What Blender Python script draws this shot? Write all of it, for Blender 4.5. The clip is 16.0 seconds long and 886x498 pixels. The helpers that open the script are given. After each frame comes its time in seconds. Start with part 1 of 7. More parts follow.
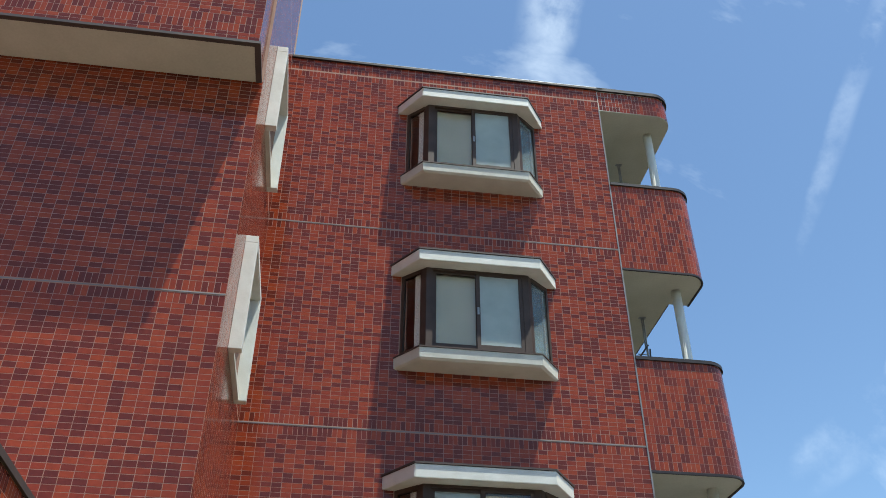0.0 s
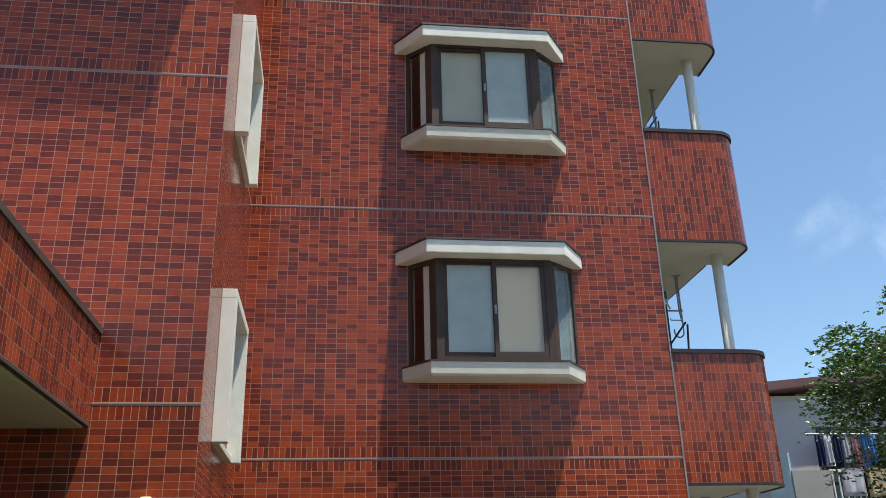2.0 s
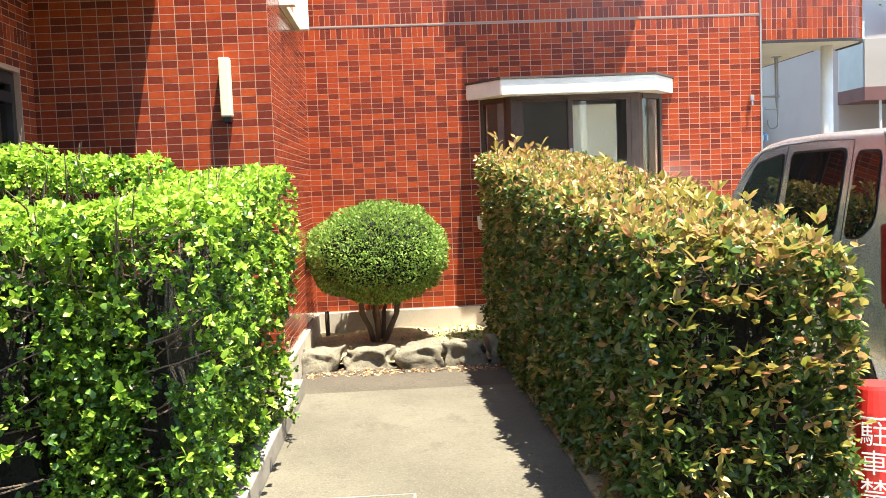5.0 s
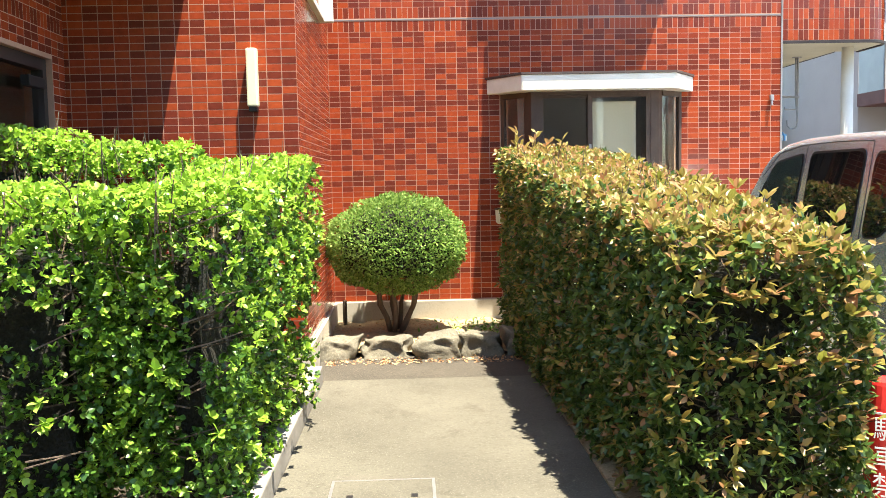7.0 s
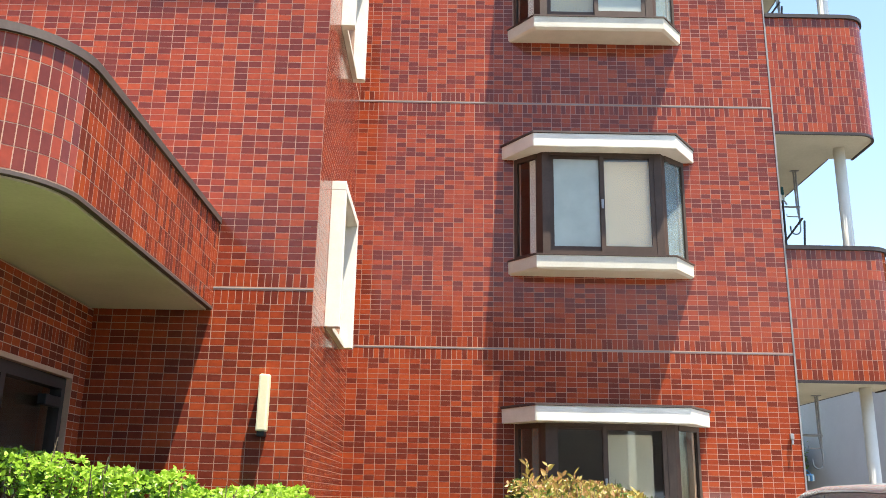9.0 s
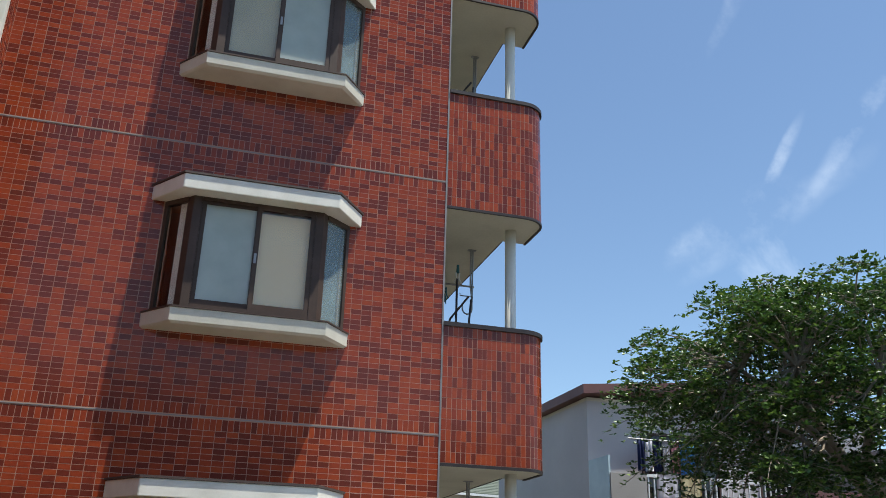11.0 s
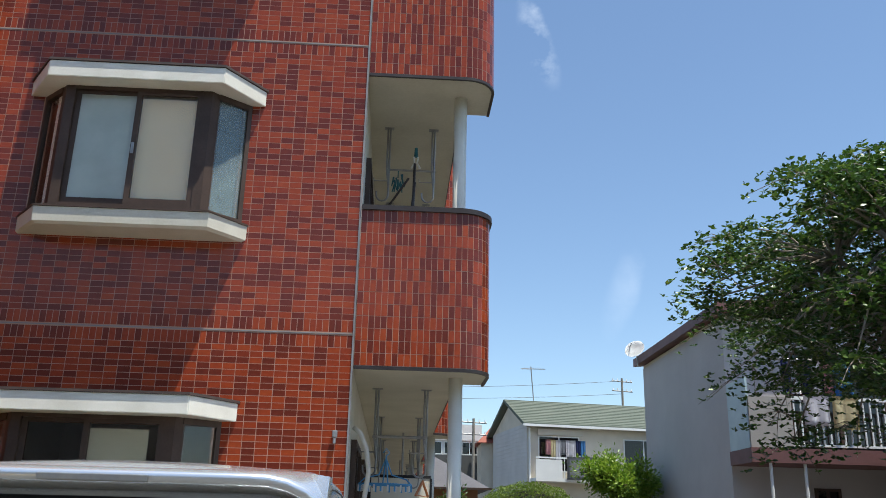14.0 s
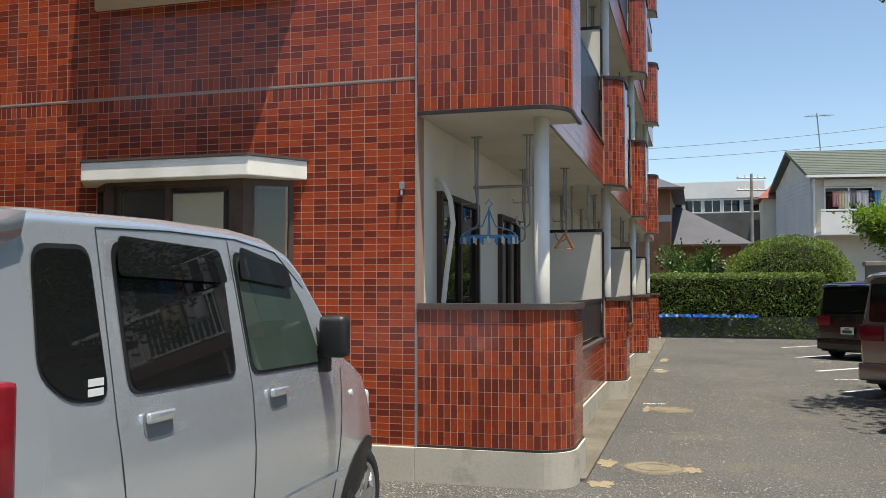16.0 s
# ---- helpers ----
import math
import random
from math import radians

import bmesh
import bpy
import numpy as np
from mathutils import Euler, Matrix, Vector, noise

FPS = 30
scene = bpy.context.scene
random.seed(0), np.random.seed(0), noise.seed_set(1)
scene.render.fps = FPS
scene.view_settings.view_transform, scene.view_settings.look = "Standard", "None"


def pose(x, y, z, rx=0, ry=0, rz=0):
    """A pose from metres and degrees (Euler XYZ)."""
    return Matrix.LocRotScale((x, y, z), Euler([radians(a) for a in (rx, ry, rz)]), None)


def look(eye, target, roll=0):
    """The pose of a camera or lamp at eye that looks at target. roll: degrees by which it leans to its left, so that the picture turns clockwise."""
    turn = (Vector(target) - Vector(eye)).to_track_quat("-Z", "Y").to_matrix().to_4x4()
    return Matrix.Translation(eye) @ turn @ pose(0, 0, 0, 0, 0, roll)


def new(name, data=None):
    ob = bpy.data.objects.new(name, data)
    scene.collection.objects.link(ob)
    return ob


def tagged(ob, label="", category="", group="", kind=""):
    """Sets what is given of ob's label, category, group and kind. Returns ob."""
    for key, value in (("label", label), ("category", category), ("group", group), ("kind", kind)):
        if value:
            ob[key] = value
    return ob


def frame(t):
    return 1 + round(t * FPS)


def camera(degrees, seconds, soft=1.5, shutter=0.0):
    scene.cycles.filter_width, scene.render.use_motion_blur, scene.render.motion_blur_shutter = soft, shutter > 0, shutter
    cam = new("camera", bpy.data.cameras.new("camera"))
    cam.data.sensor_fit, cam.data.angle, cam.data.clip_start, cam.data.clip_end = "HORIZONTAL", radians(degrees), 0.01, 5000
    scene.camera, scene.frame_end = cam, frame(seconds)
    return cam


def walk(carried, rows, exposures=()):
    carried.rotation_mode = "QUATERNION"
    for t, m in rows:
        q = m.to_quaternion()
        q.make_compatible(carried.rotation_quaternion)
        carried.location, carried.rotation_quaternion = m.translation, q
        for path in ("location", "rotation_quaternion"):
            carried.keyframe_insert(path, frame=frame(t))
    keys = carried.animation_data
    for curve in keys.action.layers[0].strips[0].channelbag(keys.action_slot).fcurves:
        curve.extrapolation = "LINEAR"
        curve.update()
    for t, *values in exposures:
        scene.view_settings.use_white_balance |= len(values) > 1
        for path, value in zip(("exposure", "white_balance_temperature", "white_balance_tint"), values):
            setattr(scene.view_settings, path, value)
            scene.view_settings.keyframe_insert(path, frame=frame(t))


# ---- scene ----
cam = camera(53.5, 16.0, soft=0.8)
PATH = [
    (0, (1.197, -9.07, 1.769), (1.428, -7.47, 2.946), 0.1),
    (0.5, (1.222, -9.056, 1.77), (1.583, -7.469, 2.932), -0.7),
    (1, (1.197, -9.058, 1.758), (1.541, -7.42, 2.853), -1.0),
    (1.5, (1.186, -9.038, 1.739), (1.48, -7.291, 2.666), -1.4),
    (2, (1.194, -9.009, 1.703), (1.437, -7.173, 2.458), -1.5),
    (2.5, (1.201, -9.007, 1.677), (1.404, -7.132, 2.341), -1.3),
    (3, (1.197, -9.005, 1.651), (1.366, -7.098, 2.229), -1.6),
    (3.5, (1.188, -8.994, 1.611), (1.312, -7.041, 2.024), -1.3),
    (4, (1.168, -8.967, 1.579), (1.251, -6.984, 1.826), -1.5),
    (4.5, (1.135, -8.941, 1.538), (1.213, -6.943, 1.609), -2.4),
    (5, (1.113, -8.896, 1.508), (1.213, -6.904, 1.362), -2.3),
    (5.2, (1.114, -8.885, 1.505), (1.204, -6.899, 1.283), -2.3),
    (7.3, (1.051, -8.987, 1.496), (1.118, -6.993, 1.362), -1.0),
    (7.5, (1.048, -8.987, 1.497), (1.113, -6.992, 1.384), -0.9),
    (8, (1.043, -9.013, 1.506), (1.117, -7.014, 1.542), 0.0),
    (8.5, (1.102, -9.053, 1.549), (1.125, -7.08, 1.875), 0.9),
    (9, (1.249, -9.04, 1.602), (1.244, -7.116, 2.148), 1.1),
    (9.5, (1.448, -9.001, 1.637), (1.524, -7.126, 2.328), 1.6),
    (10, (1.741, -8.83, 1.653), (2.081, -7.025, 2.445), 3.0),
    (10.2, (1.883, -8.758, 1.652), (2.326, -6.979, 2.452), 3.1),
    (12.3, (3.657, -7.911, 1.56), (4.144, -6.073, 2.18), 0.6),
    (12.5, (3.84, -7.852, 1.55), (4.286, -6.003, 2.17), -0.0),
    (13, (4.313, -7.701, 1.561), (4.593, -5.845, 2.251), 0.2),
    (13.5, (4.802, -7.549, 1.571), (4.948, -5.675, 2.254), 0.5),
    (14, (5.266, -7.372, 1.538), (5.358, -5.469, 2.147), 1.4),
    (14.5, (5.709, -7.168, 1.541), (5.664, -5.24, 2.072), 2.6),
    (15, (6.133, -6.955, 1.53), (5.859, -5.017, 1.941), 1.8),
    (15.5, (6.531, -6.704, 1.501), (6.084, -4.77, 1.747), 0.6),
    (16, (6.95, -6.45, 1.468), (6.398, -4.53, 1.558), 0.0),
]
EXPOSURES = [(0.0, 0.72, 6150, 1), (0.5, 0.90, 6150, 0), (1.5, 0.67, 6250, 2), (2.5, 0.96, 6550, 4), (3.5, 1.46, 6950, 6), (5.0, 2.34, 7150, 8), (8.0, 2.16, 7050, 7), (9.0, 1.86, 7050, 8), (9.5, 1.56, 6900, 8), (10.2, 0.88, 6500, 5), (12.3, 0.58, 6400, 6), (13.0, 0.76, 6450, 6), (13.5, 0.80, 6450, 6), (14.0, 0.72, 6450, 6), (15.0, 0.70, 6550, 6), (16.0, 0.68, 6800, 7)]
walk(cam, [(t, look(eye, target, roll)) for t, eye, target, roll in PATH], EXPOSURES)

# ---- world and sun ----
SUN_WAY = Vector((1.12, -1.0, 5.5)).normalized()
SUN_ELEVATION = math.asin(SUN_WAY.z)
SUN_ROTATION = math.atan2(SUN_WAY.x, SUN_WAY.y)
WISPS = [  # middle, direction, half length, half width, strength
    ((0.202, 0.598, 0.776), (0.0, 0.047, -0.039), 0.070, 0.030, 0.50),
    ((0.501, 0.568, 0.653), (0.005, -0.055, 0.04), 0.144, 0.011, 0.22),
    ((0.563, 0.7, 0.44), (0.005, -0.023, 0.027), 0.045, 0.007, 0.41),
    ((0.527, 0.759, 0.383), (0.03, -0.035, 0.024), 0.072, 0.017, 0.22),
    ((0.612, 0.646, 0.456), (-0.012, 0.034, -0.035), 0.090, 0.010, 0.26),
    ((0.572, 0.724, 0.386), (0.03, -0.039, 0.024), 0.108, 0.017, 0.19),
    ((0.141, 0.848, 0.512), (0.021, 0.019, -0.037), 0.045, 0.014, 0.55),
    ((0.245, 0.935, 0.255), (-0.012, 0.016, -0.048), 0.05, 0.016, 0.12),
]
world = bpy.data.worlds.new("sky")
scene.world = world
world.use_nodes = True
wn, wl = world.node_tree.nodes, world.node_tree.links
wn.clear()
sky = wn.new("ShaderNodeTexSky")
sky.sky_type, sky.sun_disc = "NISHITA", False
sky.sun_elevation, sky.sun_rotation = SUN_ELEVATION, SUN_ROTATION
sky.air_density, sky.dust_density, sky.ozone_density = 1.0, 0.4, 2.5
w_coord = wn.new("ShaderNodeTexCoord")
w_map = wn.new("ShaderNodeMapping")
w_map.inputs["Rotation"].default_value = (0.2, 0.5, 0.9)
w_map.inputs["Scale"].default_value = (1.3, 4.2, 1.6)
w_noise = wn.new("ShaderNodeTexNoise")
w_noise.inputs["Scale"].default_value = 1.7
w_noise.inputs["Detail"].default_value = 7.0
w_noise.inputs["Roughness"].default_value = 0.58
w_ramp = wn.new("ShaderNodeValToRGB")
w_ramp.color_ramp.elements[0].position, w_ramp.color_ramp.elements[1].position = 0.60, 0.86
w_ramp.color_ramp.elements[1].color = (0.62, 0.62, 0.62, 1)
w_mix = wn.new("ShaderNodeMix")
w_mix.data_type = "RGBA"
w_mix.inputs["B"].default_value = (8.2, 8.6, 9.2, 1)
w_back = wn.new("ShaderNodeBackground")
w_back.inputs["Strength"].default_value = 0.11
w_out = wn.new("ShaderNodeOutputWorld")
wl.new(w_coord.outputs["Generated"], w_map.inputs["Vector"])
wl.new(w_map.outputs["Vector"], w_noise.inputs["Vector"])
wl.new(w_noise.outputs["Fac"], w_ramp.inputs["Fac"])
# A few thin wisps of cloud, each a soft streak in one part of the sky.
w_fine = wn.new("ShaderNodeTexNoise")
w_fine.inputs["Scale"].default_value, w_fine.inputs["Detail"].default_value, w_fine.inputs["Roughness"].default_value = 9.0, 6.0, 0.62
wl.new(w_coord.outputs["Generated"], w_fine.inputs["Vector"])
w_total = w_ramp.outputs["Color"]
for middle, along, long_way, narrow, amount in WISPS:
    middle, along = Vector(middle).normalized(), Vector(along)
    along = (along - middle * along.dot(middle)).normalized()
    over = middle.cross(along)
    parts = []
    for axis, size in ((along, long_way), (over, narrow)):
        dot = wn.new("ShaderNodeVectorMath")
        dot.operation = "DOT_PRODUCT"
        dot.inputs[1].default_value = tuple(axis / size)
        wl.new(w_coord.outputs["Generated"], dot.inputs[0])
        bend = wn.new("ShaderNodeMath")
        bend.operation = "MULTIPLY_ADD"
        wl.new(w_fine.outputs["Fac"], bend.inputs[0])
        bend.inputs[1].default_value = 1.6
        wl.new(dot.outputs["Value"], bend.inputs[2])
        shift = wn.new("ShaderNodeMath")
        shift.operation = "SUBTRACT"
        shift.inputs[1].default_value = 0.8
        wl.new(bend.outputs["Value"], shift.inputs[0])
        square = wn.new("ShaderNodeMath")
        square.operation = "MULTIPLY"
        wl.new(shift.outputs["Value"], square.inputs[0])
        wl.new(shift.outputs["Value"], square.inputs[1])
        parts.append(square.outputs["Value"])
    far = wn.new("ShaderNodeMath")
    far.operation = "ADD"
    wl.new(parts[0], far.inputs[0])
    wl.new(parts[1], far.inputs[1])
    fade = wn.new("ShaderNodeMapRange")
    fade.interpolation_type = "SMOOTHSTEP"
    fade.inputs["From Min"].default_value, fade.inputs["From Max"].default_value = 1.6, 0.0
    fade.inputs["To Min"].default_value, fade.inputs["To Max"].default_value = 0.0, amount
    wl.new(far.outputs["Value"], fade.inputs["Value"])
    front = wn.new("ShaderNodeVectorMath")
    front.operation = "DOT_PRODUCT"
    front.inputs[1].default_value = tuple(middle)
    wl.new(w_coord.outputs["Generated"], front.inputs[0])
    gate = wn.new("ShaderNodeMath")
    gate.operation = "GREATER_THAN"
    gate.inputs[1].default_value = 0.5
    wl.new(front.outputs["Value"], gate.inputs[0])
    torn = wn.new("ShaderNodeMapRange")
    torn.inputs["From Min"].default_value, torn.inputs["From Max"].default_value = 0.42, 0.72
    wl.new(w_fine.outputs["Fac"], torn.inputs["Value"])
    thin = wn.new("ShaderNodeMath")
    thin.operation = "MULTIPLY"
    wl.new(fade.outputs["Result"], thin.inputs[0])
    wl.new(torn.outputs["Result"], thin.inputs[1])
    both = wn.new("ShaderNodeMath")
    both.operation = "MULTIPLY_ADD"
    wl.new(thin.outputs["Value"], both.inputs[0])
    wl.new(gate.outputs["Value"], both.inputs[1])
    wl.new(w_total, both.inputs[2])
    w_total = both.outputs["Value"]
wl.new(w_total, w_mix.inputs["Factor"])
wl.new(sky.outputs["Color"], w_mix.inputs["A"])
wl.new(w_mix.outputs["Result"], w_back.inputs["Color"])
wl.new(w_back.outputs["Background"], w_out.inputs["Surface"])

sun_data = bpy.data.lights.new("sun", "SUN")
sun_data.energy, sun_data.angle, sun_data.color = 4.6, radians(0.53), (1.0, 0.95, 0.87)
sun = new("sun", sun_data)
sun.matrix_world = look(SUN_WAY * 60, (0, 0, 0))

# ---- materials ----


class Mat:
    """A small wrapper round a node material."""

    def __init__(self, name, rough=0.5, metal=0.0, spec=0.5):
        self.m = bpy.data.materials.new(name)
        self.m.use_nodes = True
        self.n, self.l = self.m.node_tree.nodes, self.m.node_tree.links
        self.b = self.n["Principled BSDF"]
        self.b.inputs["Roughness"].default_value = rough
        self.b.inputs["Metallic"].default_value = metal
        self.b.inputs["Specular IOR Level"].default_value = spec
        self.coord = None

    def where(self):
        if not self.coord:
            self.coord = self.n.new("ShaderNodeTexCoord")
        return self.coord.outputs["Object"]

    def noise(self, scale, detail=4.0, rough=0.55, stretch=None):
        x = self.n.new("ShaderNodeTexNoise")
        x.inputs["Scale"].default_value, x.inputs["Detail"].default_value, x.inputs["Roughness"].default_value = scale, detail, rough
        if stretch:
            m = self.n.new("ShaderNodeMapping")
            m.inputs["Scale"].default_value = stretch
            self.l.new(self.where(), m.inputs["Vector"])
            self.l.new(m.outputs["Vector"], x.inputs["Vector"])
        else:
            self.l.new(self.where(), x.inputs["Vector"])
        return x.outputs["Fac"]

    def ramp(self, fac, stops, smooth=True):
        r = self.n.new("ShaderNodeValToRGB")
        e = r.color_ramp.elements
        while len(e) < len(stops):
            e.new(0.5)
        for k, (p, c) in enumerate(stops):
            e[k].position, e[k].color = p, (*c, 1)
        if not smooth:
            r.color_ramp.interpolation = "CONSTANT"
        self.l.new(fac, r.inputs["Fac"])
        return r.outputs["Color"]

    def mix(self, fac, a, b, how="MIX"):
        x = self.n.new("ShaderNodeMix")
        x.data_type, x.blend_type = "RGBA", how
        for key, v in (("Factor", fac), ("A", a), ("B", b)):
            if isinstance(v, (int, float)):
                x.inputs[key].default_value = v
            elif isinstance(v, tuple):
                x.inputs[key].default_value = (*v, 1)
            else:
                self.l.new(v, x.inputs[key])
        return x.outputs["Result"]

    def math(self, how, a, b=0.0):
        x = self.n.new("ShaderNodeMath")
        x.operation = how
        for k, v in enumerate((a, b)):
            if isinstance(v, (int, float)):
                x.inputs[k].default_value = v
            else:
                self.l.new(v, x.inputs[k])
        return x.outputs["Value"]

    def piece(self):
        """A random number that differs from piece to piece, joined or single."""
        g = self.n.new("ShaderNodeNewGeometry")
        o = self.n.new("ShaderNodeObjectInfo")
        return self.math("FRACT", self.math("ADD", g.outputs["Random Per Island"], o.outputs["Random"]))

    def color(self, c):
        if isinstance(c, tuple):
            self.b.inputs["Base Color"].default_value = (*c, 1)
        else:
            self.l.new(c, self.b.inputs["Base Color"])
        return self

    def rough(self, fac, lo, hi):
        x = self.n.new("ShaderNodeMapRange")
        x.inputs["To Min"].default_value, x.inputs["To Max"].default_value = lo, hi
        self.l.new(fac, x.inputs["Value"])
        self.l.new(x.outputs["Result"], self.b.inputs["Roughness"])
        return self

    def bump(self, fac, strength=0.3, distance=0.01):
        x = self.n.new("ShaderNodeBump")
        x.inputs["Strength"].default_value, x.inputs["Distance"].default_value = strength, distance
        self.l.new(fac, x.inputs["Height"])
        self.l.new(x.outputs["Normal"], self.b.inputs["Normal"])
        return self


def two_tone(name, a, b, scale=6.0, fine=60.0, rough=0.6, bump=0.15, metal=0.0, spec=0.4, distance=0.004):
    """A plain surface with broad stains and a fine grain."""
    m = Mat(name, rough, metal, spec)
    broad, grain = m.noise(scale, 5), m.noise(fine, 3)
    base = m.mix(m.ramp(broad, [(0.3, (0, 0, 0)), (0.7, (1, 1, 1))]), a, b)
    m.color(m.mix(0.25, base, m.ramp(grain, [(0.2, (0.25, 0.25, 0.25)), (0.8, (0.8, 0.8, 0.8))]), "SOFT_LIGHT"))
    m.bump(grain, bump, distance)
    m.rough(broad, max(rough - 0.1, 0.02), min(rough + 0.1, 1))
    return m.m


def tile_material():
    m = Mat("glazed_tile", 0.15, 0.0, 0.32)
    pick = m.piece()
    shade = m.ramp(pick, [(0.0, (0.135, 0.026, 0.016)), (0.40, (0.170, 0.030, 0.016)), (0.47, (0.265, 0.042, 0.017)), (0.75, (0.305, 0.050, 0.018)), (1.0, (0.345, 0.060, 0.019))])
    cloud, broad = m.noise(26.0, 4), m.noise(0.8, 4)
    shade = m.mix(0.22, shade, m.ramp(cloud, [(0.3, (0.2, 0.2, 0.2)), (0.7, (0.78, 0.78, 0.78))]), "OVERLAY")
    m.color(m.mix(0.22, shade, m.ramp(broad, [(0.3, (0.25, 0.25, 0.25)), (0.7, (0.75, 0.75, 0.75))]), "SOFT_LIGHT"))
    m.rough(m.noise(9.0, 3), 0.09, 0.2)
    m.bump(m.noise(38.0, 2), 0.06, 0.002)
    return m.m


def gritty(name, a, b, dirt, speck, scale, amount, fine=85.0, bump=0.7, pit=0.75):
    """Ground with broad tone changes, patches of dirt and pale and dark specks."""
    m = Mat(name, 0.92, 0.0, 0.3)
    broad, patch, grain, dot = m.noise(scale, 5), m.noise(scale * 2.7, 6, 0.7), m.noise(fine, 3), m.noise(fine * 2.2, 2)
    base = m.mix(m.ramp(broad, [(0.35, (0, 0, 0)), (0.65, (1, 1, 1))]), a, b)
    base = m.mix(m.ramp(patch, [(0.54, (0, 0, 0)), (0.68, (amount, amount, amount))]), base, dirt)
    base = m.mix(m.ramp(dot, [(0.57, (0, 0, 0)), (0.70, (0.85, 0.85, 0.85))]), base, speck)
    base = m.mix(m.ramp(grain, [(0.34, (pit, pit, pit)), (0.46, (0, 0, 0))]), base, tuple(v * 0.4 for v in a))
    m.color(base)
    m.bump(grain, bump, 0.008)
    return m.m


def thin_glass(name, tint, gloss=0.01, haze=None, amount=0.0):
    """A pane that lets light straight through and mirrors at grazing angles; haze adds a frosted coat."""
    m = Mat(name, 0.1)
    clear = m.n.new("ShaderNodeBsdfTransparent")
    clear.inputs["Color"].default_value = (*tint, 1)
    body = clear.outputs["BSDF"]
    if haze:
        milk, glow = m.n.new("ShaderNodeBsdfDiffuse"), m.n.new("ShaderNodeBsdfTranslucent")
        tone = m.mix(m.ramp(m.noise(2.5, 4), [(0.3, (0, 0, 0)), (0.7, (1, 1, 1))]), haze, tuple(v * 0.8 for v in haze))
        both = m.n.new("ShaderNodeMixShader")
        both.inputs["Fac"].default_value = 0.4
        for node in (milk, glow):
            m.l.new(tone, node.inputs["Color"])
        m.l.new(milk.outputs["BSDF"], both.inputs[1])
        m.l.new(glow.outputs["BSDF"], both.inputs[2])
        over = m.n.new("ShaderNodeMixShader")
        over.inputs["Fac"].default_value = amount
        m.l.new(body, over.inputs[1])
        m.l.new(both.outputs["Shader"], over.inputs[2])
        body = over.outputs["Shader"]
    shine, rim, top = m.n.new("ShaderNodeBsdfGlossy"), m.n.new("ShaderNodeLayerWeight"), m.n.new("ShaderNodeMixShader")
    shine.inputs["Roughness"].default_value = gloss
    rim.inputs["Blend"].default_value = 0.5
    steep = m.math("POWER", rim.outputs["Facing"], 5.0)
    m.l.new(m.math("ADD", m.math("MULTIPLY", steep, 0.9), 0.045), top.inputs["Fac"])
    m.l.new(body, top.inputs[1])
    m.l.new(shine.outputs["BSDF"], top.inputs[2])
    m.l.new(top.outputs["Shader"], m.n["Material Output"].inputs["Surface"])
    return m.m


def leaf_material(name, stops, rough=0.35, through_light=0.3, spec=0.5):
    m = Mat(name, rough, 0.0, spec)
    tone = m.ramp(m.piece(), stops)
    m.color(m.mix(0.3, tone, m.ramp(m.noise(45.0, 2), [(0.3, (0.25, 0.25, 0.25)), (0.7, (0.7, 0.7, 0.7))]), "SOFT_LIGHT"))
    t = m.n.new("ShaderNodeBsdfTranslucent")
    m.l.new(tone, t.inputs["Color"])
    x = m.n.new("ShaderNodeMixShader")
    x.inputs["Fac"].default_value = through_light
    m.l.new(m.b.outputs["BSDF"], x.inputs[1])
    m.l.new(t.outputs["BSDF"], x.inputs[2])
    m.l.new(x.outputs["Shader"], m.n["Material Output"].inputs["Surface"])
    return m.m


TILE = tile_material()
GROUT = two_tone("grout", (0.45, 0.28, 0.205), (0.36, 0.21, 0.15), 3.0, 90.0, 0.85)
SEALANT = two_tone("grey_sealant", (0.28, 0.275, 0.275), (0.20, 0.195, 0.195), 5.0, 60.0, 0.6)
SOFFIT = two_tone("cream_soffit_paint", (0.60, 0.565, 0.46), (0.51, 0.48, 0.385), 2.0, 40.0, 0.7)
WHITE = two_tone("white_trim_paint", (0.83, 0.80, 0.71), (0.70, 0.67, 0.58), 4.0, 70.0, 0.5)
CREAM = two_tone("cream_sill_paint", (0.70, 0.66, 0.55), (0.60, 0.56, 0.46), 4.0, 70.0, 0.6)
PLASTER = two_tone("white_plaster", (0.74, 0.70, 0.61), (0.64, 0.605, 0.52), 1.6, 120.0, 0.8, 0.3)
BRONZE = two_tone("bronze_aluminium", (0.085, 0.055, 0.041), (0.060, 0.040, 0.030), 5.0, 60.0, 0.5, 0.05, 0.1, 0.3)
CAP = two_tone("dark_metal_coping", (0.035, 0.028, 0.027), (0.05, 0.04, 0.038), 4.0, 50.0, 0.45, 0.05, 0.2)
RUST_CAP = two_tone("weathered_coping", (0.06, 0.045, 0.04), (0.09, 0.06, 0.05), 6.0, 60.0, 0.6)
BLACK = two_tone("black_plastic", (0.012, 0.012, 0.013), (0.02, 0.02, 0.021), 6.0, 90.0, 0.45)
STEEL = two_tone("galvanised_steel", (0.38, 0.38, 0.37), (0.28, 0.28, 0.28), 8.0, 60.0, 0.45, 0.05, 0.7)
CONCRETE = two_tone("weathered_concrete", (0.30, 0.275, 0.235), (0.18, 0.165, 0.14), 2.2, 45.0, 0.9, 0.4)
PATH_SLAB = gritty("path_concrete", (0.112, 0.103, 0.078), (0.080, 0.073, 0.055), (0.050, 0.043, 0.031), (0.17, 0.157, 0.122), 1.1, 0.55, 60.0, 0.5, 0.4)
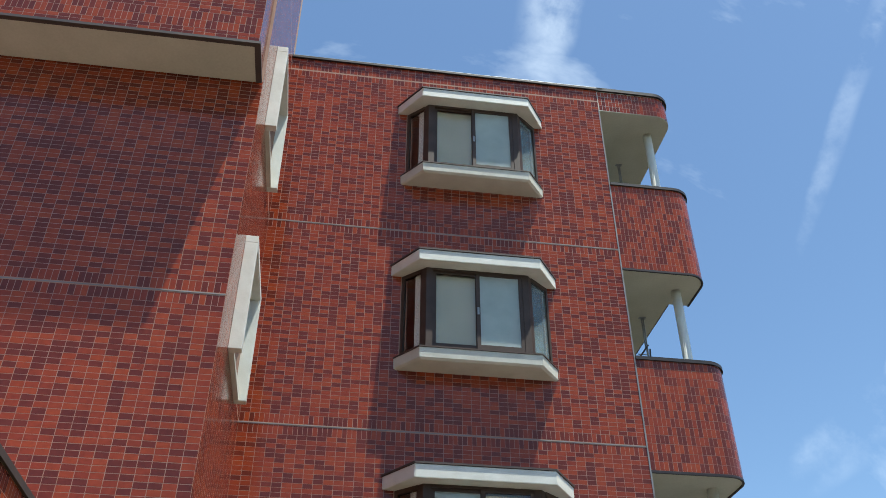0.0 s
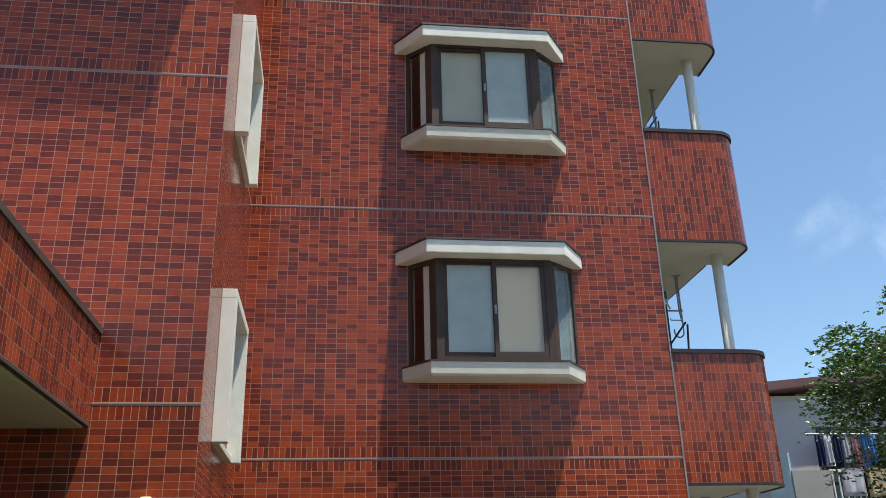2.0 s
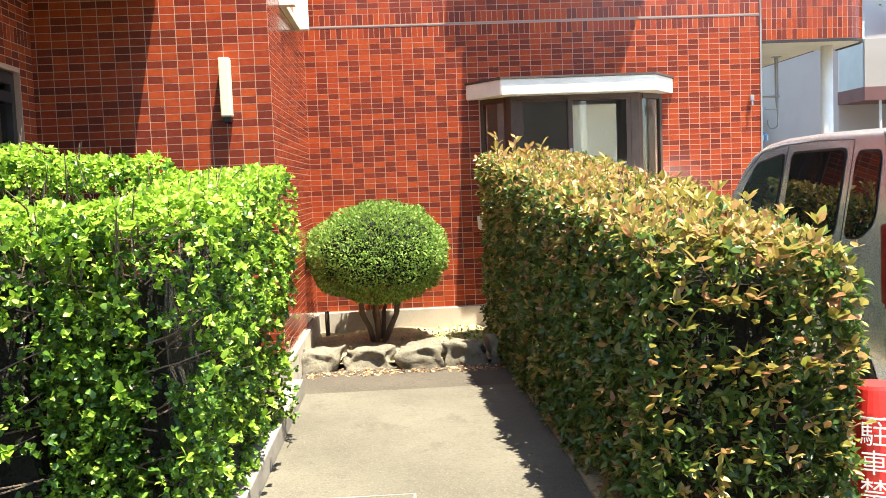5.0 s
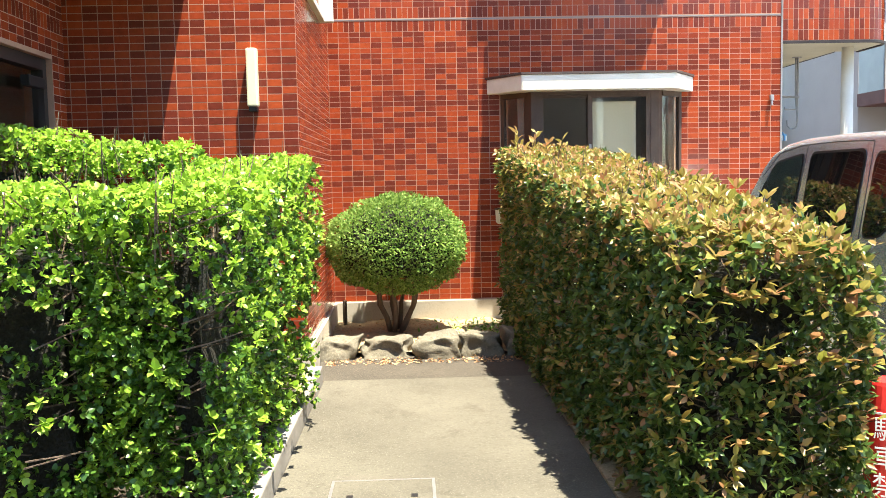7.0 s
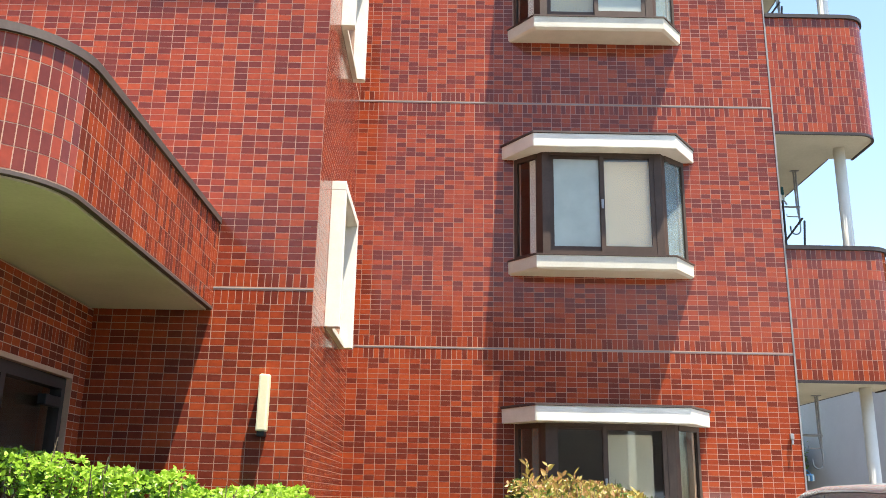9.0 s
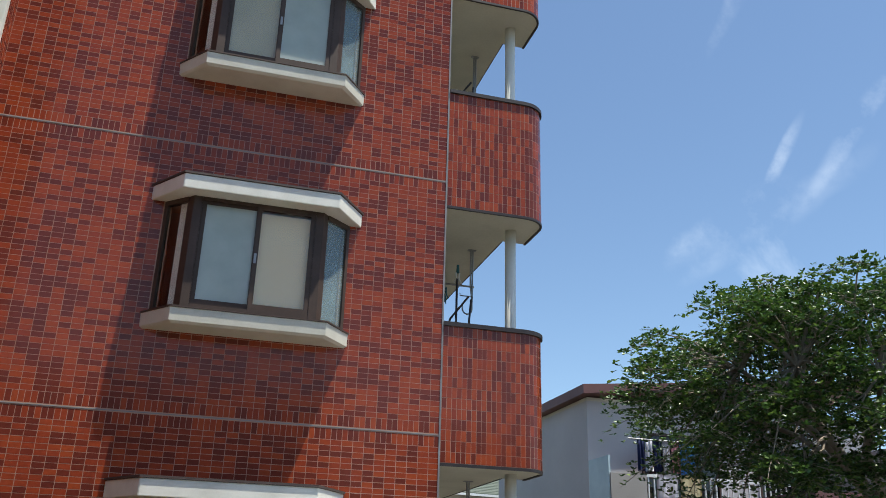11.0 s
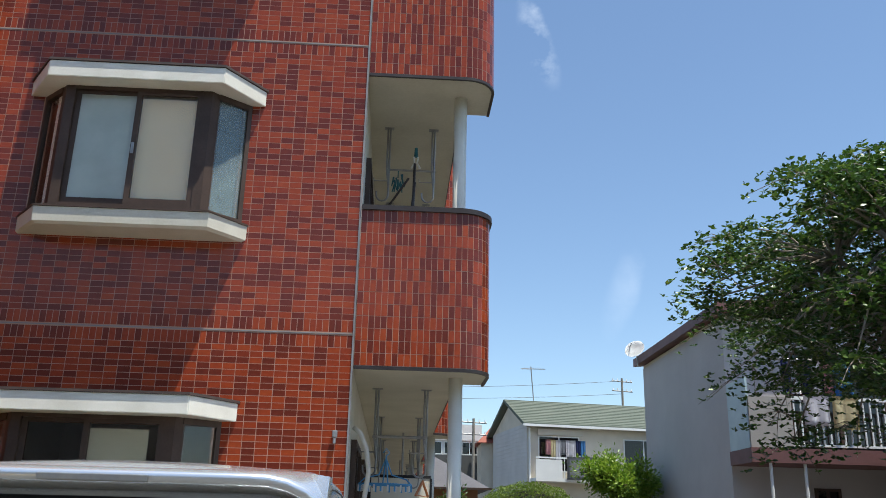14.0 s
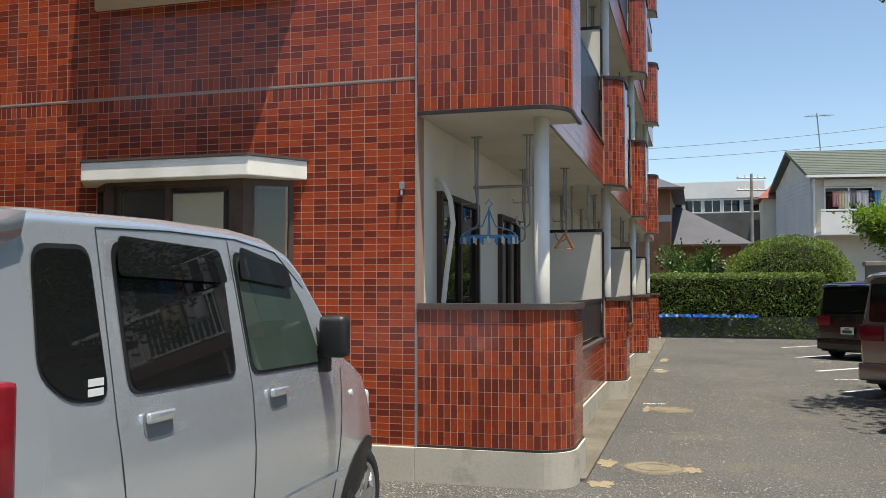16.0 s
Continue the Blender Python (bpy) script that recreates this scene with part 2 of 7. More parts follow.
BASE = gritty("pale_base_concrete", (0.50, 0.46, 0.38), (0.42, 0.385, 0.315), (0.21, 0.185, 0.14), (0.50, 0.46, 0.38), 1.3, 0.5, 50.0, 0.12, 0.15)
ASPHALT = gritty("worn_asphalt", (0.066, 0.064, 0.059), (0.098, 0.093, 0.085), (0.16, 0.13, 0.088), (0.42, 0.40, 0.35), 0.45, 0.5, 40.0, 1.0, 0.9)
SOIL = gritty("sandy_soil", (0.36, 0.275, 0.155), (0.25, 0.185, 0.105), (0.14, 0.10, 0.055), (0.50, 0.41, 0.26), 3.0, 0.6, 45.0, 0.9)
DIRT = gritty("trodden_dirt", (0.070, 0.060, 0.046), (0.052, 0.045, 0.035), (0.036, 0.03, 0.022), (0.16, 0.14, 0.105), 2.0, 0.5, 50.0, 0.8, 0.4)
DARK_GROUND = gritty("darkened_ground", (0.045, 0.035, 0.024), (0.03, 0.024, 0.016), (0.06, 0.045, 0.03), (0.10, 0.08, 0.055), 3.0, 0.5, 45.0, 0.9)
STONE = gritty("garden_stone", (0.175, 0.155, 0.11), (0.11, 0.10, 0.075), (0.06, 0.055, 0.036), (0.24, 0.22, 0.17), 4.0, 0.6, 38.0, 0.8, 0.5)
LAMP_PLASTIC = two_tone("yellowed_lamp_cover", (0.78, 0.74, 0.50), (0.70, 0.66, 0.43), 4.0, 60.0, 0.4)
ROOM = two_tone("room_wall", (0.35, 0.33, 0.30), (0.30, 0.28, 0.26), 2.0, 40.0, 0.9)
CURTAIN = two_tone("beige_blind", (0.95, 0.80, 0.54), (0.89, 0.74, 0.49), 3.0, 80.0, 0.9)
FROST_CURTAIN = two_tone("blue_grey_curtain", (0.80, 0.84, 0.77), (0.70, 0.74, 0.68), 3.0, 80.0, 0.9)
DIM_CURTAIN = two_tone("dim_grey_curtain", (0.15, 0.19, 0.195), (0.10, 0.13, 0.135), 3.0, 80.0, 0.9)
OLIVE_BLIND = two_tone("olive_grey_blind", (0.58, 0.56, 0.42), (0.50, 0.48, 0.36), 3.0, 80.0, 0.9)
GLASS = thin_glass("window_glass", (0.97, 0.96, 0.94))
FROST = thin_glass("frosted_glass", (0.85, 0.92, 0.92), 0.15, (0.84, 0.88, 0.82), 0.6)
SIDE_FROST = thin_glass("ribbed_side_glass", (0.85, 0.92, 0.92), 0.12, (0.55, 0.63, 0.63), 0.28)
BARK = two_tone("bark", (0.14, 0.10, 0.07), (0.09, 0.065, 0.045), 8.0, 50.0, 0.95, 0.7, distance=0.02)
PALE_BARK = two_tone("pale_bark", (0.33, 0.28, 0.225), (0.22, 0.185, 0.15), 8.0, 50.0, 0.9, 0.6, distance=0.02)
# Near-black colour that stands in for the shade deep inside foliage.
FOLIAGE_SHADE = two_tone("foliage_shade", (0.016, 0.014, 0.008), (0.008, 0.009, 0.005), 9.0, 60.0, 0.95, 0.9, distance=0.03)
LIME_LEAF = leaf_material("young_lime_leaf", [(0.0, (0.19, 0.34, 0.03)), (0.5, (0.29, 0.47, 0.05)), (1.0, (0.42, 0.60, 0.11))], 0.38, 0.4, 0.4)
GREEN_LEAF = leaf_material("old_green_leaf", [(0.0, (0.03, 0.085, 0.013)), (0.5, (0.07, 0.16, 0.02)), (1.0, (0.16, 0.30, 0.035))], 0.34, 0.35)
COPPER_LEAF = leaf_material("coppery_young_leaf", [(0.0, (0.21, 0.235, 0.042)), (0.3, (0.34, 0.255, 0.08)), (0.55, (0.265, 0.255, 0.053)), (0.8, (0.38, 0.235, 0.105)), (1.0, (0.38, 0.18, 0.09))], 0.38, 0.35, 0.4)
OLIVE_LEAF = leaf_material("olive_old_leaf", [(0.0, (0.036, 0.078, 0.02)), (0.5, (0.075, 0.132, 0.027)), (1.0, (0.15, 0.205, 0.045))], 0.32, 0.36)
BUSH_LEAF = leaf_material("bush_leaf", [(0.0, (0.085, 0.175, 0.035)), (0.5, (0.19, 0.32, 0.065)), (1.0, (0.34, 0.47, 0.13))], 0.55, 0.35, 0.25)
TREE_LEAF = leaf_material("tree_leaf", [(0.0, (0.028, 0.07, 0.014)), (0.55, (0.052, 0.11, 0.019)), (0.85, (0.09, 0.165, 0.027)), (1.0, (0.18, 0.25, 0.046))], 0.36, 0.25, 0.5)

# ---- mesh tools ----


def link_mesh(name, bm, material, parent=None, label="", smooth=False):
    me = bpy.data.meshes.new(name)
    bmesh.ops.recalc_face_normals(bm, faces=bm.faces[:])
    bm.to_mesh(me)
    bm.free()
    me.materials.append(material)
    if smooth:
        for p in me.polygons:
            p.use_smooth = True
    ob = new(name, me)
    if parent:
        ob.parent = parent
    if label:
        tagged(ob, label)
    return ob


def part(name, bm, material, parent, label="", smooth=False):
    return link_mesh(name, bm, material, parent, label, smooth)


def thing(name, label, category, group="", kind="", at=None):
    ob = new(name)
    if at:
        ob.location = at
    return tagged(ob, label, category, group, kind)


def box(bm, x0, x1, y0, y1, z0, z1, bevel=0.0):
    r = bmesh.ops.create_cube(bm, size=1.0, matrix=Matrix.LocRotScale(((x0 + x1) / 2, (y0 + y1) / 2, (z0 + z1) / 2), None, (x1 - x0, y1 - y0, z1 - z0)))
    if bevel:
        edges = list({e for v in r["verts"] for e in v.link_edges})
        bmesh.ops.bevel(bm, geom=edges, offset=bevel, segments=2, affect="EDGES", profile=0.6)
    return bm


def boxes(*rows, bevel=0.0):
    bm = bmesh.new()
    for row in rows:
        box(bm, *row, bevel=bevel)
    return bm


def prism(bm, points, z0, z1):
    """An upright prism over a plan of corners."""
    low = [bm.verts.new((x, y, z0)) for x, y in points]
    high = [bm.verts.new((x, y, z1)) for x, y in points]
    n = len(points)
    bm.faces.new(low[::-1])
    bm.faces.new(high)
    for k in range(n):
        bm.faces.new((low[k], low[(k + 1) % n], high[(k + 1) % n], high[k]))
    return bm


def tube(bm, points, r0, r1=None, sides=10):
    """A round bar through points, tapering from r0 to r1."""
    r1 = r0 if r1 is None else r1
    points = [Vector(p) for p in points]
    rings = []
    side = None
    for k, p in enumerate(points):
        way = (points[min(k + 1, len(points) - 1)] - points[max(k - 1, 0)]).normalized()
        if side is None:
            side = way.orthogonal().normalized()
        side = (side - way * side.dot(way)).normalized()
        up = way.cross(side)
        r = r0 + (r1 - r0) * k / max(len(points) - 1, 1)
        rings.append([bm.verts.new(p + (side * math.cos(a) + up * math.sin(a)) * r) for a in (2 * math.pi * i / sides for i in range(sides))])
    for a, b in zip(rings, rings[1:]):
        for i in range(sides):
            bm.faces.new((a[i], a[(i + 1) % sides], b[(i + 1) % sides], b[i]))
    bm.faces.new(rings[0][::-1])
    bm.faces.new(rings[-1])
    return bm


def plate(bm, outline, depth, axis_u, axis_v, origin, normal):
    """A flat plate of some depth with its outline in a plane."""
    o, u, v, n = (Vector(a) for a in (origin, axis_u, axis_v, normal))
    back = [bm.verts.new(o + u * a + v * b) for a, b in outline]
    front = [bm.verts.new(o + u * a + v * b + n * depth) for a, b in outline]
    k = len(outline)
    bm.faces.new(back)
    bm.faces.new(front[::-1])
    for i in range(k):
        bm.faces.new((back[i], front[i], front[(i + 1) % k], back[(i + 1) % k]))
    return bm


# ---- tiling ----
TW, TH, GAP, PROUD = 0.1075, 0.0536, 0.0052, 0.0006
JOINTS = [3.105, 5.88, 8.68, 11.47]


def flat(origin, u, n):
    """A wall's own coordinates: along, up and out."""
    o, u, n = Vector(origin), Vector(u), Vector(n)
    return lambda s, z, d: o + u * s + n * d + Vector((0, 0, z))


def rounded(points, radius, n_arc=24):
    """Coordinates along a plan line whose corners are rounded; outwards is to the right of the line."""
    pts = [Vector((*p, 0)) for p in points]
    line = [pts[0]]
    for a, b, c in zip(pts, pts[1:], pts[2:]):
        p, q = (a - b).normalized(), (c - b).normalized()
        start, stop = b + p * radius, b + q * radius
        mid = b + (p + q) * radius
        for k in range(n_arc + 1):
            t = k / n_arc * math.pi / 2
            line.append(mid - q * radius * math.cos(t) - p * radius * math.sin(t))
    line.append(pts[-1])
    at = [0.0]
    for a, b in zip(line, line[1:]):
        at.append(at[-1] + (b - a).length)

    def f(s, z, d):
        k = 0
        while k < len(line) - 2 and s > at[k + 1]:
            k += 1
        way = (line[k + 1] - line[k]).normalized()
        p = line[k] + way * (s - at[k])
        before = (line[k] - line[k - 1]).normalized() if k else way
        after = (line[k + 2] - line[k + 1]).normalized() if k + 2 < len(line) else way
        t = (s - at[k]) / max(at[k + 1] - at[k], 1e-6)
        g = ((before + way) * (1 - t) + (way + after) * t).normalized() if at[k + 1] - at[k] < 0.2 else way
        return p + Vector((g.y, -g.x, 0)) * d + Vector((0, 0, z))

    return f, at[-1]


def stack_cells(s0, s1, z0, z1, w, h, skip=()):
    """Cells of a stacked bond that fill a stretch, without those inside a skipped rectangle; cut where one begins."""
    cols, rows = max(1, round((s1 - s0) / w)), max(1, round((z1 - z0) / h))
    w, h = (s1 - s0) / cols, (z1 - z0) / rows
    out = []
    for i in range(cols):
        for j in range(rows):
            a, b, c, d = s0 + i * w, s0 + (i + 1) * w, z0 + j * h, z0 + (j + 1) * h
            m, k = (a + b) / 2, (c + d) / 2
            if any(p < m < q and r < k < t for p, q, r, t in skip):
                continue
            out.append((a, b, c, d))
    return out


def facade_cells(s0, s1, z0, z1, skip=()):
    """Lying tiles with a pair of soldier courses at every storey joint."""
    out, low = [], z0
    for j in JOINTS:
        if j < z0 or j > z1:
            continue
        out += stack_cells(s0, s1, low, j - TW - 0.012, TW, TH, skip)
        out += stack_cells(s0, s1, j - TW - 0.012, j - 0.012, TH, TW, skip)
        out += stack_cells(s0, s1, j + 0.012, min(j + 0.012 + TW, z1), TH, TW, skip)
        low = j + 0.012 + TW
    if low < z1 - 0.03:
        out += stack_cells(s0, s1, low, z1, TW, TH, skip)
    return out


def tile_mesh(name, f, cells, parent, seed=1, proud=PROUD):
    """All tiles of a surface in one mesh, each an island of its own, slightly out of true."""
    rng = random.Random(seed)
    verts, faces = [], []
    g = GAP / 2
    for a, b, c, d in cells:
        base = len(verts)
        for depth in (0.0, proud):
            for s, z in ((a + g, c + g), (b - g, c + g), (b - g, d - g), (a + g, d - g)):
                verts.append(f(s, z, depth + (rng.uniform(-0.00015, 0.00015) if depth else 0)))
        faces += [(base + 4, base + 5, base + 6, base + 7)]
        faces += [(base + k, base + (k + 1) % 4, base + 4 + (k + 1) % 4, base + 4 + k) for k in range(4)]
    me = bpy.data.meshes.new(name)
    me.from_pydata(verts, [], faces)
    me.materials.append(TILE)
    ob = new(name, me)
    ob.parent = parent
    tagged(ob, kind="stuff")
    return ob


SINGLE = {}


def single_tiles(f, cells, parent, turn):
    """Tiles as objects of their own that share one mesh."""
    for a, b, c, d in cells:
        key = (round(b - a, 4), round(d - c, 4))
        if key not in SINGLE:
            w, h = (key[0] - GAP) / 2, (key[1] - GAP) / 2
            v = [(x * w * k, -y, z * h * k) for y, k in ((0, 1), (PROUD - 0.0003, 1), (PROUD, 0.985)) for x, z in ((-1, -1), (1, -1), (1, 1), (-1, 1))]
            q = [(8, 9, 10, 11)] + [(n + k, n + (k + 1) % 4, n + 4 + (k + 1) % 4, n + 4 + k) for n in (0, 4) for k in range(4)]
            me = bpy.data.meshes.new("tile")
            me.from_pydata(v, [], q)
            me.materials.append(TILE)
            SINGLE[key] = me
        ob = new("tile", SINGLE[key])
        ob.parent = parent
        ob.matrix_local = Matrix.Translation(f((a + b) / 2, (c + d) / 2, 0.0)) @ Matrix.Rotation(turn, 4, "Z") @ pose(0, 0, 0, random.uniform(-0.4, 0.4), 0, random.uniform(-0.3, 0.3))


# ---- the brick-tiled building: walls ----
FX0, FX1 = 0.26, 4.88
WY = -2.55
TOP = 11.72
BAYS = [1.175, 4.03, 6.785, 9.595]  # height of each bay's sill

LATER_TILES = []


def wall_with_holes(name, f, s0, s1, z0, z1, holes, thick, label):
    """A wall of some thickness in a grid of blocks that leaves its openings free."""
    ss = sorted({s0, s1, *[h[0] for h in holes], *[h[1] for h in holes]})
    zs = sorted({z0, z1, *[h[2] for h in holes], *[h[3] for h in holes]})
    bm = bmesh.new()
    for z_low, z_high in zip(zs, zs[1:]):
        for a, b in zip(ss, ss[1:]):
            m, k = (a + b) / 2, (z_low + z_high) / 2
            if any(h[0] < m < h[1] and h[2] < k < h[3] for h in holes):
                continue
            c = [f(s, z, d) for d in (0, -thick) for s, z in ((a, z_low), (b, z_low), (b, z_high), (a, z_high))]
            v = [bm.verts.new(p) for p in c]
            for q in ((0, 1, 2, 3), (7, 6, 5, 4), (0, 4, 5, 1), (1, 5, 6, 2), (2, 6, 7, 3), (3, 7, 4, 0)):
                bm.faces.new([v[i] for i in q])
    bmesh.ops.remove_doubles(bm, verts=bm.verts[:], dist=0.0005)
    ob = link_mesh(name, bm, GROUT)
    tagged(ob, label, "wall", kind="structure")
    return ob


f_south = flat((0, 0, 0), (1, 0, 0), (0, -1, 0))
south_holes = [(2.06, 3.77, s + 0.02, s + 1.14) for s in BAYS]
wall_south = wall_with_holes("wall_south", f_south, FX0, FX1, 0.0, TOP, south_holes, 0.2, "wall of glossy red-brown tiles with pale joints and bay windows")
south_skip = [(1.99, 3.84, s - 0.10, s + 1.27) for s in BAYS]
south_cells = facade_cells(FX0, FX1, 0.27, TOP - 0.02, south_skip)
near = [c for c in south_cells if c[0] > 3.95 and 0.27 < c[2] < 2.9 and (c[1] - c[0]) > 0.1][:300]
near_set = set(near)
LATER_TILES.append((f_south, near, wall_south, 0.0))
tile_mesh("wall_tiles", f_south, [c for c in south_cells if c not in near_set], wall_south, 3)

for j in JOINTS[:3]:
    part("joint_strip", boxes((FX0 + 0.002, FX1 - 0.012, -0.004, 0.0, j - 0.004, j + 0.004)), SEALANT, wall_south)
part("corner_joint", boxes((FX1 - 0.008, FX1 + 0.008, -0.008, 0.0, 0.27, TOP - 0.45)), SEALANT, wall_south)
part("roof_coping", boxes((FX0, FX1 + 0.1, -0.03, 0.22, TOP - 0.02, TOP + 0.03), bevel=0.006), CAP, wall_south)
base_south = link_mesh("base_south", boxes((FX0, FX1, -0.035, 0.0, -0.05, 0.262), bevel=0.008), BASE)
tagged(base_south, "low weathered concrete base below the tiles", "base", kind="structure")

# The wing that stands forward, its return wall and the storey that overhangs.
f_wing = flat((0, WY, 0), (1, 0, 0), (0, -1, 0))
WTOP = 14.3
wall_wing = wall_with_holes("wall_wing", f_wing, -3.6, FX0 - 0.2, 0.0, WTOP, [], 0.2, "front wall of the wing in glossy red-brown tiles")
tile_mesh("wall_tiles", f_wing, facade_cells(-3.6, FX0, 0.27, 8.5), wall_wing, 4)
for j in JOINTS[:2]:
    part("joint_strip", boxes((-3.6, FX0 - 0.002, WY - 0.004, WY, j - 0.004, j + 0.004)), SEALANT, wall_wing)
f_return = flat((FX0, 0, 0), (0, 1, 0), (1, 0, 0))
SIDE_WIN = [(-1.88, -0.72, 2.95 + 2.79 * k, 4.23 + 2.79 * k) for k in range(3)]
wall_return = wall_with_holes("wall_return", f_return, WY, 0.2, 0.0, WTOP, [(a + 0.1, b - 0.1, c + 0.05, d - 0.1) for a, b, c, d in SIDE_WIN], 0.2, "narrow return wall of the wing in glossy tiles")
return_cells = facade_cells(WY, -0.003, 0.27, WTOP, [(a + 0.05, b - 0.05, c, d) for a, b, c, d in SIDE_WIN])
tile_mesh("wall_tiles", f_return, return_cells, wall_return, 5)
link_mesh("base_wing", boxes((-3.6, FX0 + 0.03, WY - 0.035, WY - 0.001, -0.05, 0.262), (FX0, FX0 + 0.03, WY, -0.036, -0.05, 0.262)), BASE)
tagged(bpy.data.objects["base_wing"], "low concrete base round the foot of the wing", "base", kind="structure")
part("roof_coping", boxes((FX0 - 0.2, FX0 + 0.03, WY - 0.03, 0.23, WTOP, WTOP + 0.05)), CAP, wall_return)

OV = -3.08
overhang = thing("overhanging_storey", "overhanging upper storey with tiled front and cream underside", "storey", kind="structure")
part("core", boxes((-3.6, FX0 - 0.03, OV, WY - 0.01, 8.5, 11.4)), GROUT, overhang)
f_over = flat((0, OV, 0), (1, 0, 0), (0, -1, 0))
over_cells = stack_cells(-3.6, FX0 - 0.03, 8.50, 8.50 + 2 * TH, TW, TH) + stack_cells(-3.6, FX0 - 0.03, 8.50 + 2 * TH, 8.74 + TW, TH, TW) + stack_cells(-3.6, FX0 - 0.03, 8.74 + TW, 11.4, TW, TH)
tile_mesh("front_tiles", f_over, over_cells, overhang, 6)
f_over_side = flat((FX0 - 0.03, 0, 0), (0, 1, 0), (1, 0, 0))
tile_mesh("side_tiles", f_over_side, stack_cells(OV, WY - 0.01, 8.5, 11.4, TW, TH), overhang, 7)
part("soffit", boxes((-3.6, FX0 - 0.07, OV + 0.04, WY - 0.012, 8.47, 8.498)), SOFFIT, overhang, "cream painted soffit")
part("drip_edge", boxes((-3.6, FX0 - 0.01, OV - 0.012, OV + 0.04, 8.465, 8.499), (FX0 - 0.07, FX0 - 0.01, OV + 0.04, WY - 0.012, 8.465, 8.499)), RUST_CAP, overhang)

# White frames round the windows of the return wall.
def side_window(a, b, c, d):
    w = thing("side_window", "white-framed window standing out of the return wall", "window", "side windows of the wing", kind="structure")
    x0, x1 = FX0 + 0.001, FX0 + 0.125
    part("jamb", boxes((x0, x1, a, a + 0.09, c, d - 0.081), bevel=0.004), WHITE, w)
    part("jamb", boxes((x0, x1, b - 0.09, b, c, d - 0.081), bevel=0.004), WHITE, w)
    part("head", boxes((x0, x1, a, b, d - 0.08, d), bevel=0.004), WHITE, w)
    part("sill", boxes((x0, x0 + 0.05, a + 0.091, b - 0.091, c + 0.0, c + 0.05), bevel=0.004), CREAM, w)
    part("window_frame", boxes((FX0 - 0.12, FX0 - 0.06, a + 0.101, a + 0.15, c + 0.051, d - 0.101), (FX0 - 0.12, FX0 - 0.06, b - 0.15, b - 0.101, c + 0.051, d - 0.101), (FX0 - 0.12, FX0 - 0.06, a + 0.15, b - 0.15, d - 0.15, d - 0.101), (FX0 - 0.12, FX0 - 0.06, a + 0.15, b - 0.15, c + 0.051, c + 0.1), (FX0 - 0.11, FX0 - 0.07, (a + b) / 2 - 0.02, (a + b) / 2 + 0.02, c + 0.1, d - 0.15)), BRONZE, w)
    part("pane", boxes((FX0 - 0.095, FX0 - 0.089, a + 0.15, b - 0.15, c + 0.1, d - 0.15)), FROST, w)
    part("reveal", boxes((FX0 - 0.2, FX0 - 0.19, a + 0.1, b - 0.1, c + 0.05, d - 0.1)), FROST_CURTAIN, w)
    return w


for row in SIDE_WIN:
    side_window(*row)

# ---- bay windows ----
def bay_outline(grow):
    return [(1.965 - grow * 0.9, 0.0), (2.215 - grow * 0.55, -0.29 - grow), (3.605 + grow * 0.55, -0.29 - grow), (3.855 + grow * 0.9, 0.0)]


def slant(bm, p, q, z0, z1, thick, inset0=0.0, inset1=0.0, out=0.0):
    """A board that stands on the plan line from p to q, from z0 to z1."""
    p, q = Vector((*p, 0)), Vector((*q, 0))
    way = (q - p).normalized()
    n = Vector((way.y, -way.x, 0))
    p, q = p + way * inset0 + n * out, q - way * inset1 + n * out
    c = [p, q, q - n * thick, p - n * thick]
    return prism(bm, [(v.x, v.y) for v in c], z0, z1)


